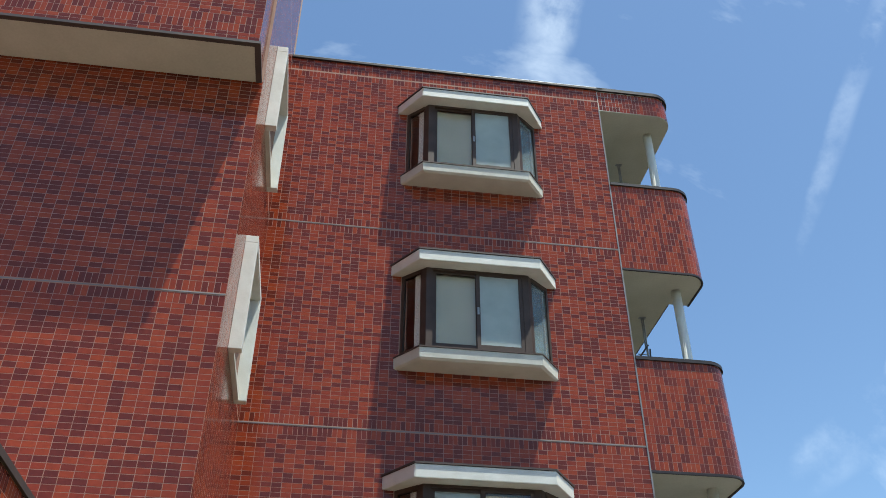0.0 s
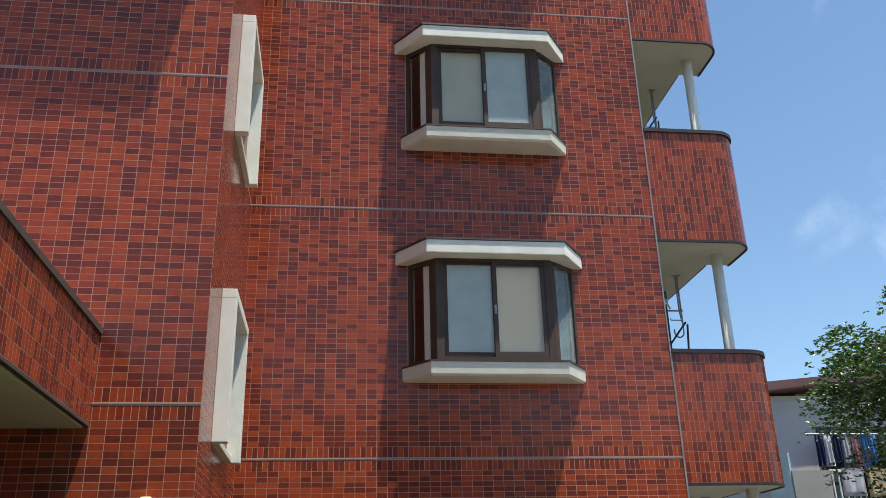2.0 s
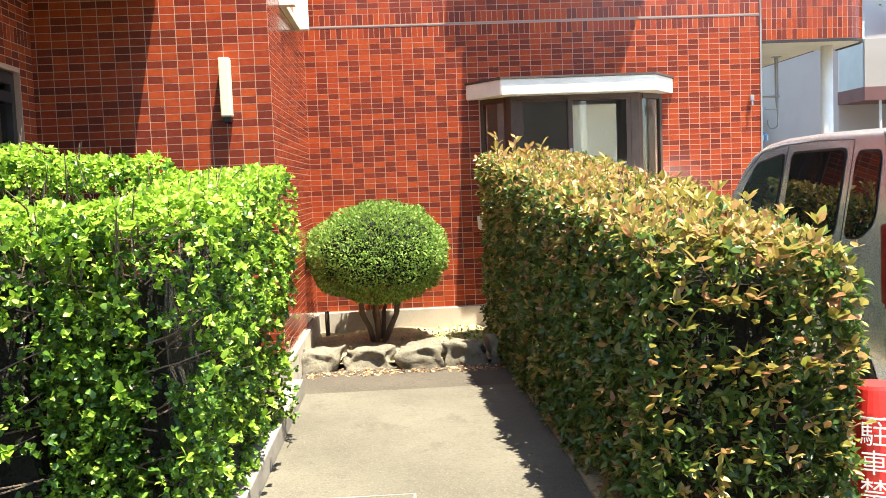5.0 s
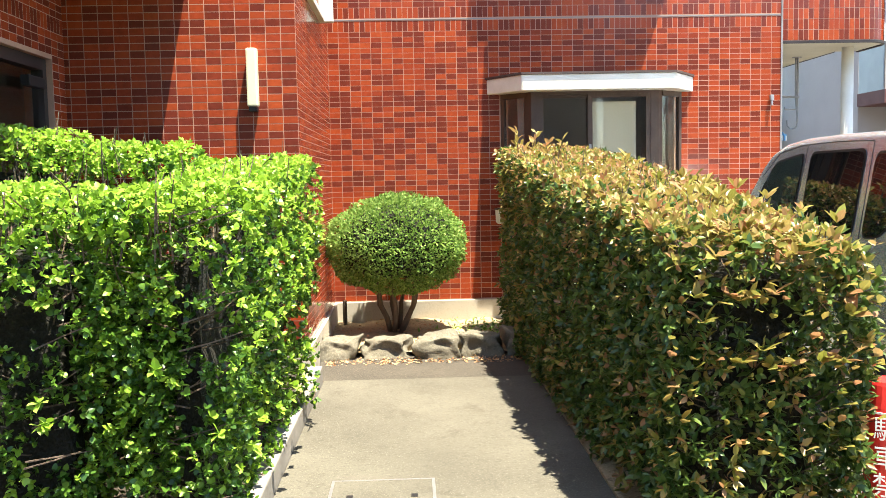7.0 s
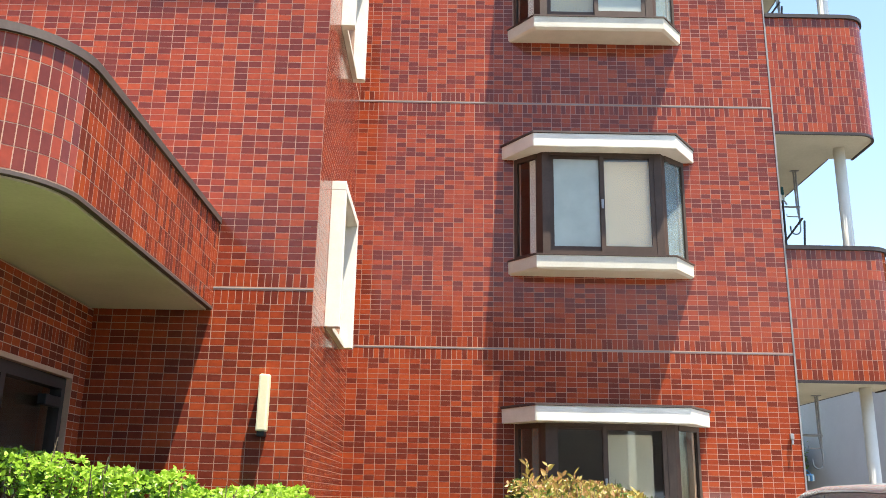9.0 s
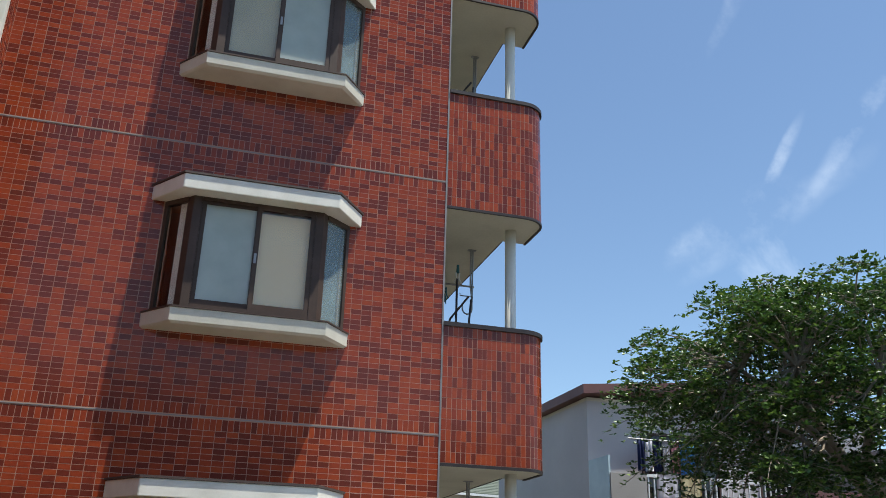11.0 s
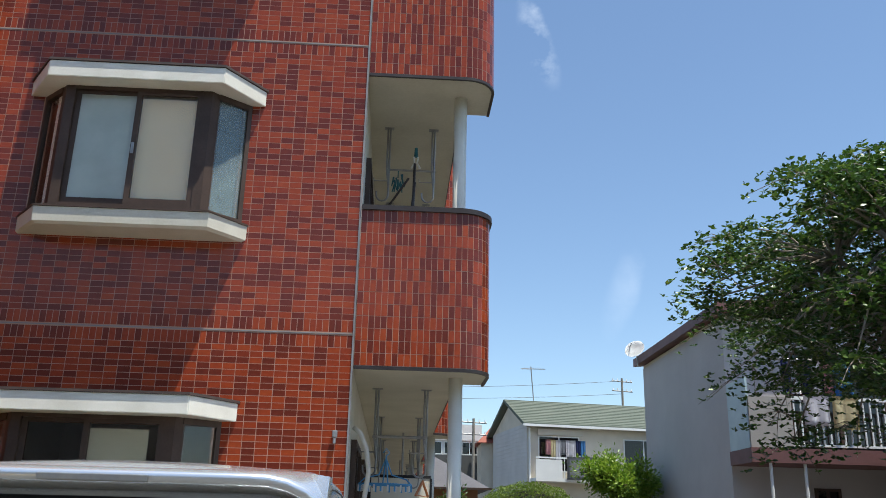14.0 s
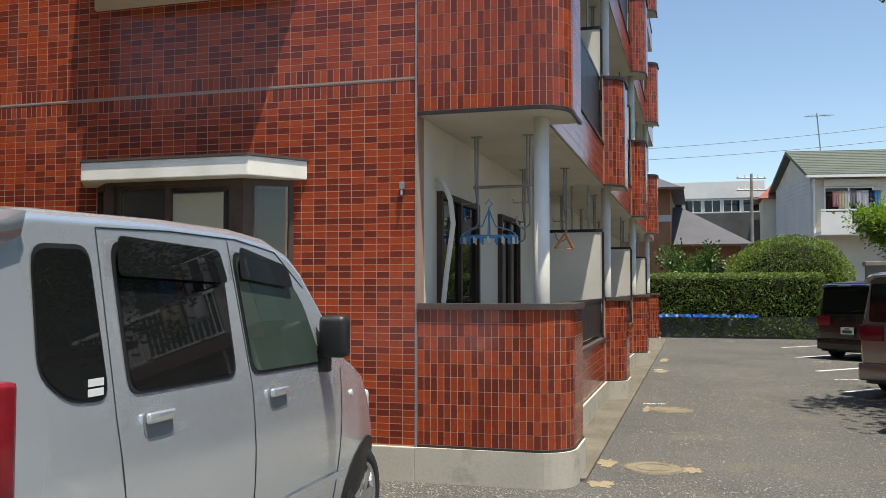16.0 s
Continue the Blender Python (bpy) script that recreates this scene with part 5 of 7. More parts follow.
def wheel(parent, x, y, r, sgn, spokes=7):
    w = part("wheel", tube(bmesh.new(), [(x - sgn * 0.05, y, r), (x - sgn * 0.01, y, r)], r * 0.60, sides=28), RUBBER, parent)
    bm = bmesh.new()
    prof = [(r * 0.66, 0.02), (r * 0.72, 0.03), (r * 0.90, 0.03), (r * 0.98, 0.012), (r, -0.02), (r, -0.14)]
    n = 36
    rings = [[bm.verts.new((x + sgn * d, y + q * math.cos(2 * math.pi * i / n), r + q * math.sin(2 * math.pi * i / n))) for i in range(n)] for q, d in prof]
    for a, b in zip(rings, rings[1:]):
        for i in range(n):
            bm.faces.new((a[i], a[(i + 1) % n], b[(i + 1) % n], b[i]))
    part("tyre", bm, RUBBER, w, smooth=True)
    bm = bmesh.new()
    prof = [(r * 0.68, 0.026), (r * 0.62, 0.022), (r * 0.58, -0.02)]
    rings = [[bm.verts.new((x + sgn * d, y + q * math.cos(2 * math.pi * i / n), r + q * math.sin(2 * math.pi * i / n))) for i in range(n)] for q, d in prof]
    for a, b in zip(rings, rings[1:]):
        for i in range(n):
            bm.faces.new((a[i], a[(i + 1) % n], b[(i + 1) % n], b[i]))
    for s in range(spokes):
        a = 2 * math.pi * s / spokes + 0.2
        m = Matrix.Translation((x + sgn * 0.008, y, r)) @ Matrix.Rotation(a, 4, "X")
        k = bmesh.ops.create_cube(bm, size=1.0, matrix=m @ Matrix.Translation((0, 0, r * 0.34)) @ Matrix.Diagonal((0.02, r * 0.2, r * 0.56, 1)))
    tube(bm, [(x - sgn * 0.02, y, r), (x + sgn * 0.022, y, r)], r * 0.15, sides=16)
    part("rim", bm, ALLOY, w)


def car(name, label, at, turn, shape, body_paint, windows, length, wheel_y, wheel_r, rear_glass, lamps, doors, handles, mirror, spoiler=True, stickers=False, grow_by=(1, 1, 1)):
    c = thing(name, label, "car", "parked cars")
    bm = bmesh.new()
    ys = sorted({y for y, _ in shape.tops} | {y for y, _ in shape.widths} | {length * k / 34 for k in range(35)})
    rings = [[bm.verts.new((x, y, z)) for x, z in shape.ring(y)] for y in ys]
    for a, b in zip(rings, rings[1:]):
        for i in range(len(a) - 1):
            bm.faces.new((a[i], a[i + 1], b[i + 1], b[i]))
        bm.faces.new((a[-1], a[0], b[0], b[-1]))
    bm.faces.new(rings[0])
    bm.faces.new(rings[-1][::-1])
    body = part("body", bm, body_paint, c, smooth=True)
    for sgn in (1, -1):
        for outline in windows:
            soft = soft_outline(outline, 0.06)
            cy, cz = sum(p[0] for p in soft) / len(soft), sum(p[1] for p in soft) / len(soft)
            part("window_seal", skin_patch(shape, [(cy + (y - cy) * 1.045, cz + (z - cz) * 1.06) for y, z in soft], sgn, 0.004), BLACK, c)
            part("side_window", skin_patch(shape, soft, sgn, 0.0075), FRONT_GLASS if outline is windows[-1] else CARGLASS, c, smooth=True)
        for line in doors:
            part("door_seam", skin_line(shape, line, sgn), BLACK, c)
        for y, z in handles:
            s = shape.side(y, z)
            # Flat patch, darker grey than the body, paints the shade of the handle's hollow.
            dish = part("handle_recess_shade", skin_patch(shape, soft_outline([(y - 0.085, z - 0.05), (y + 0.085, z - 0.05), (y + 0.085, z + 0.035), (y - 0.085, z + 0.035)], 0.03), sgn, 0.002, 3), HOLLOW_SHADE, c)
            part("door_handle", boxes((min(sgn * (s + 0.004), sgn * (s + 0.022)), max(sgn * (s + 0.004), sgn * (s + 0.022)), y - 0.08, y + 0.08, z - 0.004, z + 0.032), bevel=0.008), body_paint, dish, smooth=True)
        for y in wheel_y:
            # No hollow is cut: a black disc on the skin stands in for its shade.
            arc = [(y + (wheel_r + 0.055) * math.cos(a), max(0.2, wheel_r + (wheel_r + 0.055) * math.sin(a))) for a in (math.pi * 2 * k / 28 for k in range(28))]
            part("arch_shade_disc", skin_patch(shape, arc, sgn, 0.004, 5), BLACK, c)
            wheel(c, sgn * (shape.side(y, 0.35) - 0.01), y, wheel_r, sgn)
        y, z = mirror
        s = shape.side(y, z)
        part("mirror", boxes((min(sgn * (s + 0.015), sgn * (s + 0.16)), max(sgn * (s + 0.015), sgn * (s + 0.16)), y - 0.06, y + 0.04, z, z + 0.2), bevel=0.03), BLACK, c, smooth=True)
        part("mirror_arm", boxes((min(sgn * (s - 0.02), sgn * (s + 0.06)), max(sgn * (s - 0.02), sgn * (s + 0.06)), y - 0.04, y + 0.02, z - 0.07, z + 0.02), bevel=0.008), BLACK, c)
        lz0, lz1, lw = lamps
        w = shape.side(0.06, lz0 + 0.1)
        part("tail_lamp", boxes((min(sgn * (w - lw), sgn * (w + 0.004)), max(sgn * (w - lw), sgn * (w + 0.004)), -0.012, 0.11, lz0, lz1), bevel=0.018), TAIL, c, smooth=True)
    gx, gz0, gz1 = rear_glass
    bm = bmesh.new()
    plate(bm, soft_outline([(-gx, gz0), (gx, gz0), (gx * 0.93, gz1), (-gx * 0.93, gz1)], 0.07), 0.01, (1, 0, 0), (0, 0, 1), (0, -0.008, 0), (0, -1, 0))
    glass = part("rear_window", bm, CARGLASS, c)
    part("wiper", tube(bmesh.new(), [(0.05, -0.03, gz0 + 0.04), (0.30, -0.028, gz0 + 0.09)], 0.008, sides=6), BLACK, c)
    if spoiler:
        top = lerp_table(shape.tops, 0.12)
        bm = bmesh.new()
        rows = []
        for i in range(25):
            u = i / 12 - 1
            drop, back = 0.07 * max(0.0, (abs(u) - 0.72) / 0.28) ** 2, 0.14 * (1 - 0.55 * max(0.0, (abs(u) - 0.6) / 0.4) ** 2)
            profile = [(0.22, 0.012), (0.06, 0.006), (-back + 0.02, -0.012), (-back, -0.026), (-back + 0.012, -0.048), (0.0, -0.075), (0.2, -0.06)]
            rows.append([bm.verts.new((u * gx * 1.03, y, top + z - drop * (1.0 if y < 0.05 else 0.2))) for y, z in profile])
        for p, q in zip(rows, rows[1:]):
            for i in range(7):
                bm.faces.new((p[i], p[(i + 1) % 7], q[(i + 1) % 7], q[i]))
        bm.faces.new(rows[0])
        bm.faces.new(rows[-1][::-1])
        part("spoiler", bm, body_paint, c, smooth=True)
        part("high_lamp", boxes((-0.16, 0.16, -0.143, -0.125, top - 0.046, top - 0.026), bevel=0.003), STEEL, c)
    w = lerp_table(shape.widths, 0.2)
    part("rear_bumper", boxes((-w * 0.97, w * 0.97, -0.055, 0.12, 0.24, 0.50), bevel=0.04), body_paint, c, smooth=True)
    plate_ob = part("number_plate", boxes((-0.165, 0.165, -0.066, -0.056, 0.62, 0.785), bevel=0.003), PLATE, c)
    part("plate_marks", boxes((-0.12, 0.12, -0.069, -0.0665, 0.645, 0.715), (-0.06, 0.06, -0.069, -0.0665, 0.735, 0.765)), GREEN_INK, plate_ob)
    part("hatch_seam", boxes((-w * 0.9, w * 0.9, -0.004, 0.004, gz0 - 0.045, gz0 - 0.038)), BLACK, c)
    y = length
    part("headlamp", boxes((w * 0.45, w * 0.88, y - 0.25, y - 0.06, 0.66, 0.82), bevel=0.03), CLEAR, c)
    part("headlamp", boxes((-w * 0.88, -w * 0.45, y - 0.25, y - 0.06, 0.66, 0.82), bevel=0.03), CLEAR, c)
    if stickers:
        for k, (z, col) in enumerate(((gz0 + 0.13, PLATE), (gz0 + 0.05, BLUE))):
            bm = bmesh.new()
            plate(bm, [(0.055 * math.cos(a), 0.028 * math.sin(a)) for a in (2 * math.pi * i / 24 for i in range(24))], 0.002, (1, 0, 0), (0, 0, 1), (0.57, -0.0185, z), (0, -1, 0))
            s = part("sticker", bm, col, c, "small oval window sticker")
            part("sticker_marks", boxes((0.54, 0.60, -0.0215, -0.0207, z - 0.006, z + 0.006)), GREEN_INK if k == 0 else PLATE, s)
        for dz in (0.0, 0.03):
            part("sticker", boxes((shape.side(0.47, 1.09) + 0.009, shape.side(0.47, 1.09) + 0.0105, 0.43, 0.505, 1.075 + dz, 1.098 + dz)), PLATE, c, "small white window label")
    c.matrix_world = pose(*at, 0, 0, turn) @ Matrix.Diagonal((*grow_by, 1))
    return c


BLUE = two_tone("blue_plastic", (0.10, 0.36, 0.66), (0.08, 0.30, 0.58), 5.0, 60.0, 0.5)
kei = CarShape([(0.0, 1.545), (0.02, 1.59), (0.08, 1.615), (0.3, 1.635), (1.0, 1.65), (1.5, 1.645), (1.8, 1.62), (2.0, 1.565), (2.12, 1.49), (2.52, 1.09), (2.6, 1.04), (2.9, 0.94), (3.08, 0.84), (3.2, 0.62)],
               [(0.0, 0.695), (0.02, 0.718), (0.06, 0.732), (0.25, 0.737), (2.7, 0.737), (2.95, 0.70), (3.1, 0.62), (3.2, 0.50)], 1.03, 0.10, 0.05)
kei_van = car("kei_van", "silver boxy small van with dark windows parked by the wall", (4.388, -4.535, 0.0), 0, kei, paint("silver_paint", (0.76, 0.80, 0.84), 0.72),
    [[(0.235, 1.16), (0.35, 1.075), (0.53, 1.065), (0.52, 1.52), (0.265, 1.515)], [(0.655, 1.07), (1.345, 1.065), (1.345, 1.54), (0.65, 1.54)], [(1.50, 1.06), (2.20, 1.05), (2.08, 1.32), (1.90, 1.49), (1.465, 1.54)]],
    3.2, (0.50, 2.80), 0.275, (0.655, 1.05, 1.535), (0.72, 1.155, 0.10), [[(0.575, 1.59), (0.565, 1.0), (0.60, 0.62), (0.80, 0.40), (1.46, 0.36), (1.48, 1.0), (1.43, 1.59)], [(1.46, 0.36), (2.36, 0.36), (2.44, 1.0)], [(0.575, 1.592), (1.0, 1.605), (1.5, 1.60), (1.86, 1.56), (2.12, 1.40)]],
    [(0.79, 0.96), (1.70, 0.945)], (2.20, 1.07), True, True, (1, 1, 1.05))
for y0, y1 in ((0.63, 1.37), (1.46, 1.98)):
    visor = skin_patch(kei, soft_outline([(y0, 1.44), (y1 - 0.02, 1.42 if y1 < 1.5 else 1.40), (y1 - 0.06, 1.55 if y1 < 1.5 else 1.50), (y0 + 0.02, 1.572)], 0.03), 1, 0.028, 4)
    ob = part("rain_visor", visor, CARGLASS, kei_van, "smoked rain visor")
part("side_lamp", tube(bmesh.new(), [(kei.side(2.58, 0.86) - 0.004, 2.58, 0.86), (kei.side(2.58, 0.86) + 0.008, 2.58, 0.86)], 0.016, 0.013, 14), CLEAR, kei_van, "small clear side repeater lamp")
part("side_moulding", skin_patch(kei, [(1.0, 0.46), (2.42, 0.46), (2.45, 0.495), (1.0, 0.495)], 1, 0.012, 6), paint("silver_paint", (0.76, 0.80, 0.84), 0.72), kei_van)
part("door_mirror_corner", skin_patch(kei, [(2.19, 1.05), (2.33, 1.05), (2.20, 1.22)], 1, 0.006, 4), BLACK, kei_van, "black corner trim behind the mirror")

mini = CarShape([(0.0, 1.62), (0.04, 1.74), (0.15, 1.82), (0.5, 1.85), (2.0, 1.86), (2.7, 1.80), (3.0, 1.70), (3.75, 1.12), (4.3, 0.98), (4.6, 0.82), (4.7, 0.62)],
                [(0.0, 0.72), (0.04, 0.78), (0.14, 0.83), (0.5, 0.848), (4.0, 0.848), (4.4, 0.78), (4.7, 0.55)], 1.05, 0.14)
mini_windows = [[(0.25, 1.12), (0.95, 1.08), (0.95, 1.62), (0.22, 1.62)], [(1.05, 1.08), (1.95, 1.08), (1.95, 1.64), (1.05, 1.64)], [(2.05, 1.08), (3.2, 1.12), (2.85, 1.52), (2.6, 1.62), (2.05, 1.64)]]
mini_seams = [[(1.0, 1.66), (1.0, 0.4), (2.0, 0.38), (2.0, 1.66)], [(2.0, 0.38), (3.2, 0.38), (3.25, 1.1)]]
for label, at, col, size in (("black minivan parked in the car park", (9.93, 13.1, 0), paint("black_paint", (0.012, 0.012, 0.014), 0.2), (0.87, 0.85, 0.865)), ("silver-bronze minivan parked in the car park", (9.72, 6.2, 0), paint("bronze_silver_paint", (0.33, 0.31, 0.29)), (1.03, 1, 0.925))):
    car("minivan", label, at, -41, mini, col, mini_windows, 4.7, (0.75, 3.75), 0.32, (0.66, 1.10, 1.66), (0.82, 1.05, 0.34), mini_seams, [(1.2, 0.92), (2.2, 0.92)], (3.25, 1.08), grow_by=size)
estate = CarShape([(0.0, 1.30), (0.05, 1.42), (0.2, 1.52), (0.6, 1.58), (1.8, 1.60), (2.4, 1.56), (2.8, 1.44), (3.4, 1.02), (4.0, 0.92), (4.3, 0.80), (4.4, 0.60)],
                  [(0.0, 0.70), (0.05, 0.78), (0.2, 0.84), (3.8, 0.848), (4.15, 0.78), (4.4, 0.55)], 0.96, 0.16)
dark_car = car("estate_car", "dark grey estate car with roof rails in the car park", (9.52, 2.85, 0), -41, estate, paint("dark_grey_paint", (0.025, 0.025, 0.03), 0.4), [[(0.3, 1.02), (1.0, 0.99), (1.0, 1.42), (0.5, 1.42)], [(1.08, 0.99), (1.9, 0.99), (1.9, 1.44), (1.08, 1.44)], [(1.98, 0.99), (2.95, 1.02), (2.6, 1.34), (2.4, 1.43), (1.98, 1.44)]],
    4.4, (0.75, 3.5), 0.32, (0.60, 0.98, 1.36), (0.78, 0.98, 0.3), [[(1.04, 1.45), (1.04, 0.4), (1.94, 0.38), (1.94, 1.45)]], [(1.2, 0.86), (2.1, 0.86)], (2.9, 1.0), grow_by=(1, 1, 1.07))
for x in (-0.58, 0.58):
    part("roof_rail", tube(bmesh.new(), [(x, 0.5, 1.585), (x, 0.58, 1.63), (x, 2.1, 1.64), (x, 2.25, 1.595)], 0.016, sides=8), BLACK, dark_car)

# ---- car park details ----
LINE = two_tone("worn_white_line", (0.62, 0.62, 0.60), (0.4, 0.4, 0.39), 3.0, 30.0, 0.85)
for y in (0.62, 3.89, 7.16, 10.43, 13.7, 16.97):
    tagged(link_mesh("parking_line", boxes((0, 5.2, 0, 0.11, 0.001, 0.004)), LINE), "worn white slanting parking line on asphalt", "road marking", "parking lines", kind="structure").matrix_world = pose(9.04, y, 0, 0, 0, 46)
for x, y, turn, run in ((9.1, 8.97, 14, 0.40), (9.2, 12.55, 10, 0.35), (6.3, 5.07, 12, 0.16), (6.47, 5.12, 4, 0.10), (6.22, 9.95, 15, 0.16), (7.72, 19.4, 5, 0.25)):
    bm = bmesh.new()
    for k in range(5):
        box(bm, run * k / 5, run * (k + 0.6 + 0.3 * (k % 2)) / 5, 0.02 * math.sin(k * 2.3), 0.07 + 0.02 * math.sin(k * 3.1 + 1), 0.001, 0.0035)
    tagged(link_mesh("worn_marking", bm, LINE), "flaked remnant of a white marking on asphalt", "road marking", "worn markings", kind="structure").matrix_world = pose(x, y, 0, 0, 0, turn)
MOSSY = two_tone("mossy_concrete", (0.24, 0.20, 0.135), (0.14, 0.12, 0.08), 5.0, 30.0, 0.95, 0.6)
KERB_STONE = gritty("stained_kerb_stone", (0.165, 0.143, 0.108), (0.105, 0.092, 0.068), (0.075, 0.07, 0.042), (0.30, 0.27, 0.22), 1.6, 0.7, 45.0, 0.7, 0.4)
lip = link_mesh("drain_kerb", boxes((5.82, 6.13, 0.34, BACK, -0.05, 0.03), bevel=0.01), KERB_STONE)
tagged(lip, "stained concrete apron along the building", "kerb", kind="structure")
for x, y, r in ((6.6, 1.0, 0.25), (6.64, 4.6, 0.27)):
    tagged(link_mesh("drain_cover", tube(bmesh.new(), [(x, y, -0.01), (x, y, 0.008)], r, r * 0.97, 32), MOSSY), "round concrete drain cover in the asphalt", "manhole cover", kind="structure")
SAND = gritty("washed_sand", (0.33, 0.26, 0.16), (0.25, 0.20, 0.125), (0.18, 0.15, 0.10), (0.42, 0.36, 0.26), 3.0, 0.5)
rng_sand = random.Random(5)
for x, y, rx, ry in ((6.24, 0.27, 0.10, 0.12), (6.22, 1.12, 0.09, 0.16), (6.90, 1.0, 0.10, 0.12), (6.36, 4.6, 0.05, 0.25), (6.33, 9.7, 0.12, 0.3), (6.3, 12.2, 0.10, 0.4)):
    rim = [(x + rx * math.cos(a) * k, y + ry * math.sin(a) * k) for a, k in ((2 * math.pi * i / 22, rng_sand.uniform(0.6, 1.25)) for i in range(22))]
    tagged(link_mesh("sand_patch", prism(bmesh.new(), rim, -0.002, 0.005), SAND), "thin patch of washed pale sand on asphalt", "sand", "sand patches", kind="structure")
for x, y, r in ((6.6, 1.0, 0.25), (6.64, 4.6, 0.27)):
    ring = bmesh.new()
    for k in range(2):
        tube(ring, [(x + r * (0.92 - 0.35 * k) * math.cos(a), y + r * (0.92 - 0.35 * k) * math.sin(a), 0.008) for a in (2 * math.pi * i / 36 for i in range(37))], 0.006, sides=5)
    tagged(link_mesh("cover_rim", ring, MOSSY), "raised rings of a round drain cover", "manhole cover", kind="structure")
n_grit = 9000
grit_at = np.c_[rng_bits.uniform(2.9, 9.5, n_grit), np.where(np.arange(n_grit) < 2800, rng_bits.normal(-0.35, 0.5, n_grit), rng_bits.uniform(-4.0, 9.0, n_grit)), np.full(n_grit, 0.002)]
grit_at = grit_at[grit_at[:, 1] < np.where(grit_at[:, 0] < 6.3, -0.06, 20.0)]
GRIT = two_tone("loose_grit", (0.33, 0.31, 0.26), (0.15, 0.14, 0.115), 30.0, 200.0, 0.95)
grit = thing("loose_grit", "loose pale grit along the foot of the wall", "gravel", kind="stuff")
bm = bmesh.new()
v_all, f_all = [], []
octa = [(1, 0, 0), (-1, 0, 0), (0, 1, 0), (0, -1, 0), (0, 0, 1), (0, 0, -1)]
octa_f = [(0, 2, 4), (2, 1, 4), (1, 3, 4), (3, 0, 4), (2, 0, 5), (1, 2, 5), (3, 1, 5), (0, 3, 5)]
for p in grit_at:
    s = rng_bits.uniform(0.004, 0.011)
    b = len(v_all)
    v_all += [(p[0] + a[0] * s * rng_bits.uniform(0.7, 1.4), p[1] + a[1] * s, p[2] + a[2] * s * 0.7) for a in octa]
    f_all += [tuple(b + i for i in f) for f in octa_f]
bm.free()
me = bpy.data.meshes.new("pebbles")
me.from_pydata(v_all, [], f_all)
me.materials.append(GRIT)
ob = new("pebbles", me)
ob.parent = grit

# ---- balcony life ----
DOORGLASS = tinted()
def balcony_door(y0, y1, z0, z1, open_part=True):
    d = thing("balcony_window", "dark bronze sliding balcony window in the white wall", "window", "balcony windows", kind="structure")
    x = FX1
    part("window_frame", boxes((x + 0.001, x + 0.05, y0, y0 + 0.05, z0, z1), (x + 0.001, x + 0.05, y1 - 0.05, y1, z0, z1), (x + 0.001, x + 0.05, y0 + 0.05, y1 - 0.05, z1 - 0.05, z1), (x + 0.001, x + 0.05, y0 + 0.05, y1 - 0.05, z0, z0 + 0.05), (x + 0.005, x + 0.04, (y0 + y1) / 2 - 0.03, (y0 + y1) / 2 + 0.03, z0 + 0.05, z1 - 0.05)), BRONZE, d)
    part("pane", boxes((x + 0.002, x + 0.012, y0 + 0.05, y1 - 0.05, z0 + 0.05, z1 - 0.05)), DOORGLASS, d)


def laundry_bracket(x, y, z_top, drop):
    b = thing("pole_bracket", "grey metal laundry pole bracket hanging from the slab", "bracket", "laundry brackets")
    part("flange", boxes((x - 0.05, x + 0.05, y - 0.025, y + 0.025, z_top - 0.01, z_top)), STEEL, b)
    low = z_top - drop
    for sx in (-1, 1):
        part("rod", tube(bmesh.new(), [(x + sx * 0.013, y, z_top - 0.01), (x + sx * 0.012, y, low + 0.2), (x + 0.012, y, low)], 0.0105, sides=6), STEEL, b)
    part("hook", tube(bmesh.new(), [(x + 0.012, y, low)] + [(x - 0.048 + 0.06 * math.cos(a), y, low - 0.10 + 0.065 * math.sin(a)) for a in (0.0, -0.5, -1.0, -1.57, -2.1, -2.7, -3.1)] + [(x - 0.11, y, low - 0.06)], 0.0095, sides=7), STEEL, b)
    part("stay", tube(bmesh.new(), [(x + 0.012, y, low + 0.06), (x - 0.14, y, low + 0.06), (x - 0.14, y, low + 0.09)], 0.007, sides=6), STEEL, b)
    return b


for level in range(4):
    zf = 0.25 if level == 0 else FLOORS[level][0]
    ztop = FLOORS[level][1]
    for y in UNITS[:3]:
        balcony_door(y + 0.56, y + 1.9, zf + 0.03, zf + 2.03)
        balcony_door(y + 2.9, y + 3.95, zf + 0.03, zf + 2.03)
        for dy in (1.15, 3.4):
            laundry_bracket(5.08, y + dy, ztop, 0.66)
            laundry_bracket(5.55, y + dy, ztop, 0.66)
    for y in UNITS[1:]:
        p = thing("partition", "grey-white partition board between balconies", "partition", "balcony partitions")
        part("board", boxes((FX1 + 0.08, RAILX - 0.03, y - 0.01, y + 0.01, zf + 0.06, zf + 1.96)), PLASTER, p)
        part("frame", boxes((FX1 + 0.06, RAILX - 0.02, y - 0.016, y + 0.016, zf + 1.96, zf + 2.0), (FX1 + 0.05, FX1 + 0.08, y - 0.016, y + 0.016, zf, zf + 1.96), (RAILX - 0.03, RAILX, y - 0.016, y + 0.016, zf + 1.0, zf + 1.96)), BLACK, p)
        part("post", tube(bmesh.new(), [(FX1 + 0.5, y, zf + 2.0), (FX1 + 0.5, y, ztop)], 0.014, sides=8), STEEL, p)
        part("post", tube(bmesh.new(), [(RAILX - 0.2, y, zf + 2.0), (RAILX - 0.2, y, ztop)], 0.014, sides=8), STEEL, p)

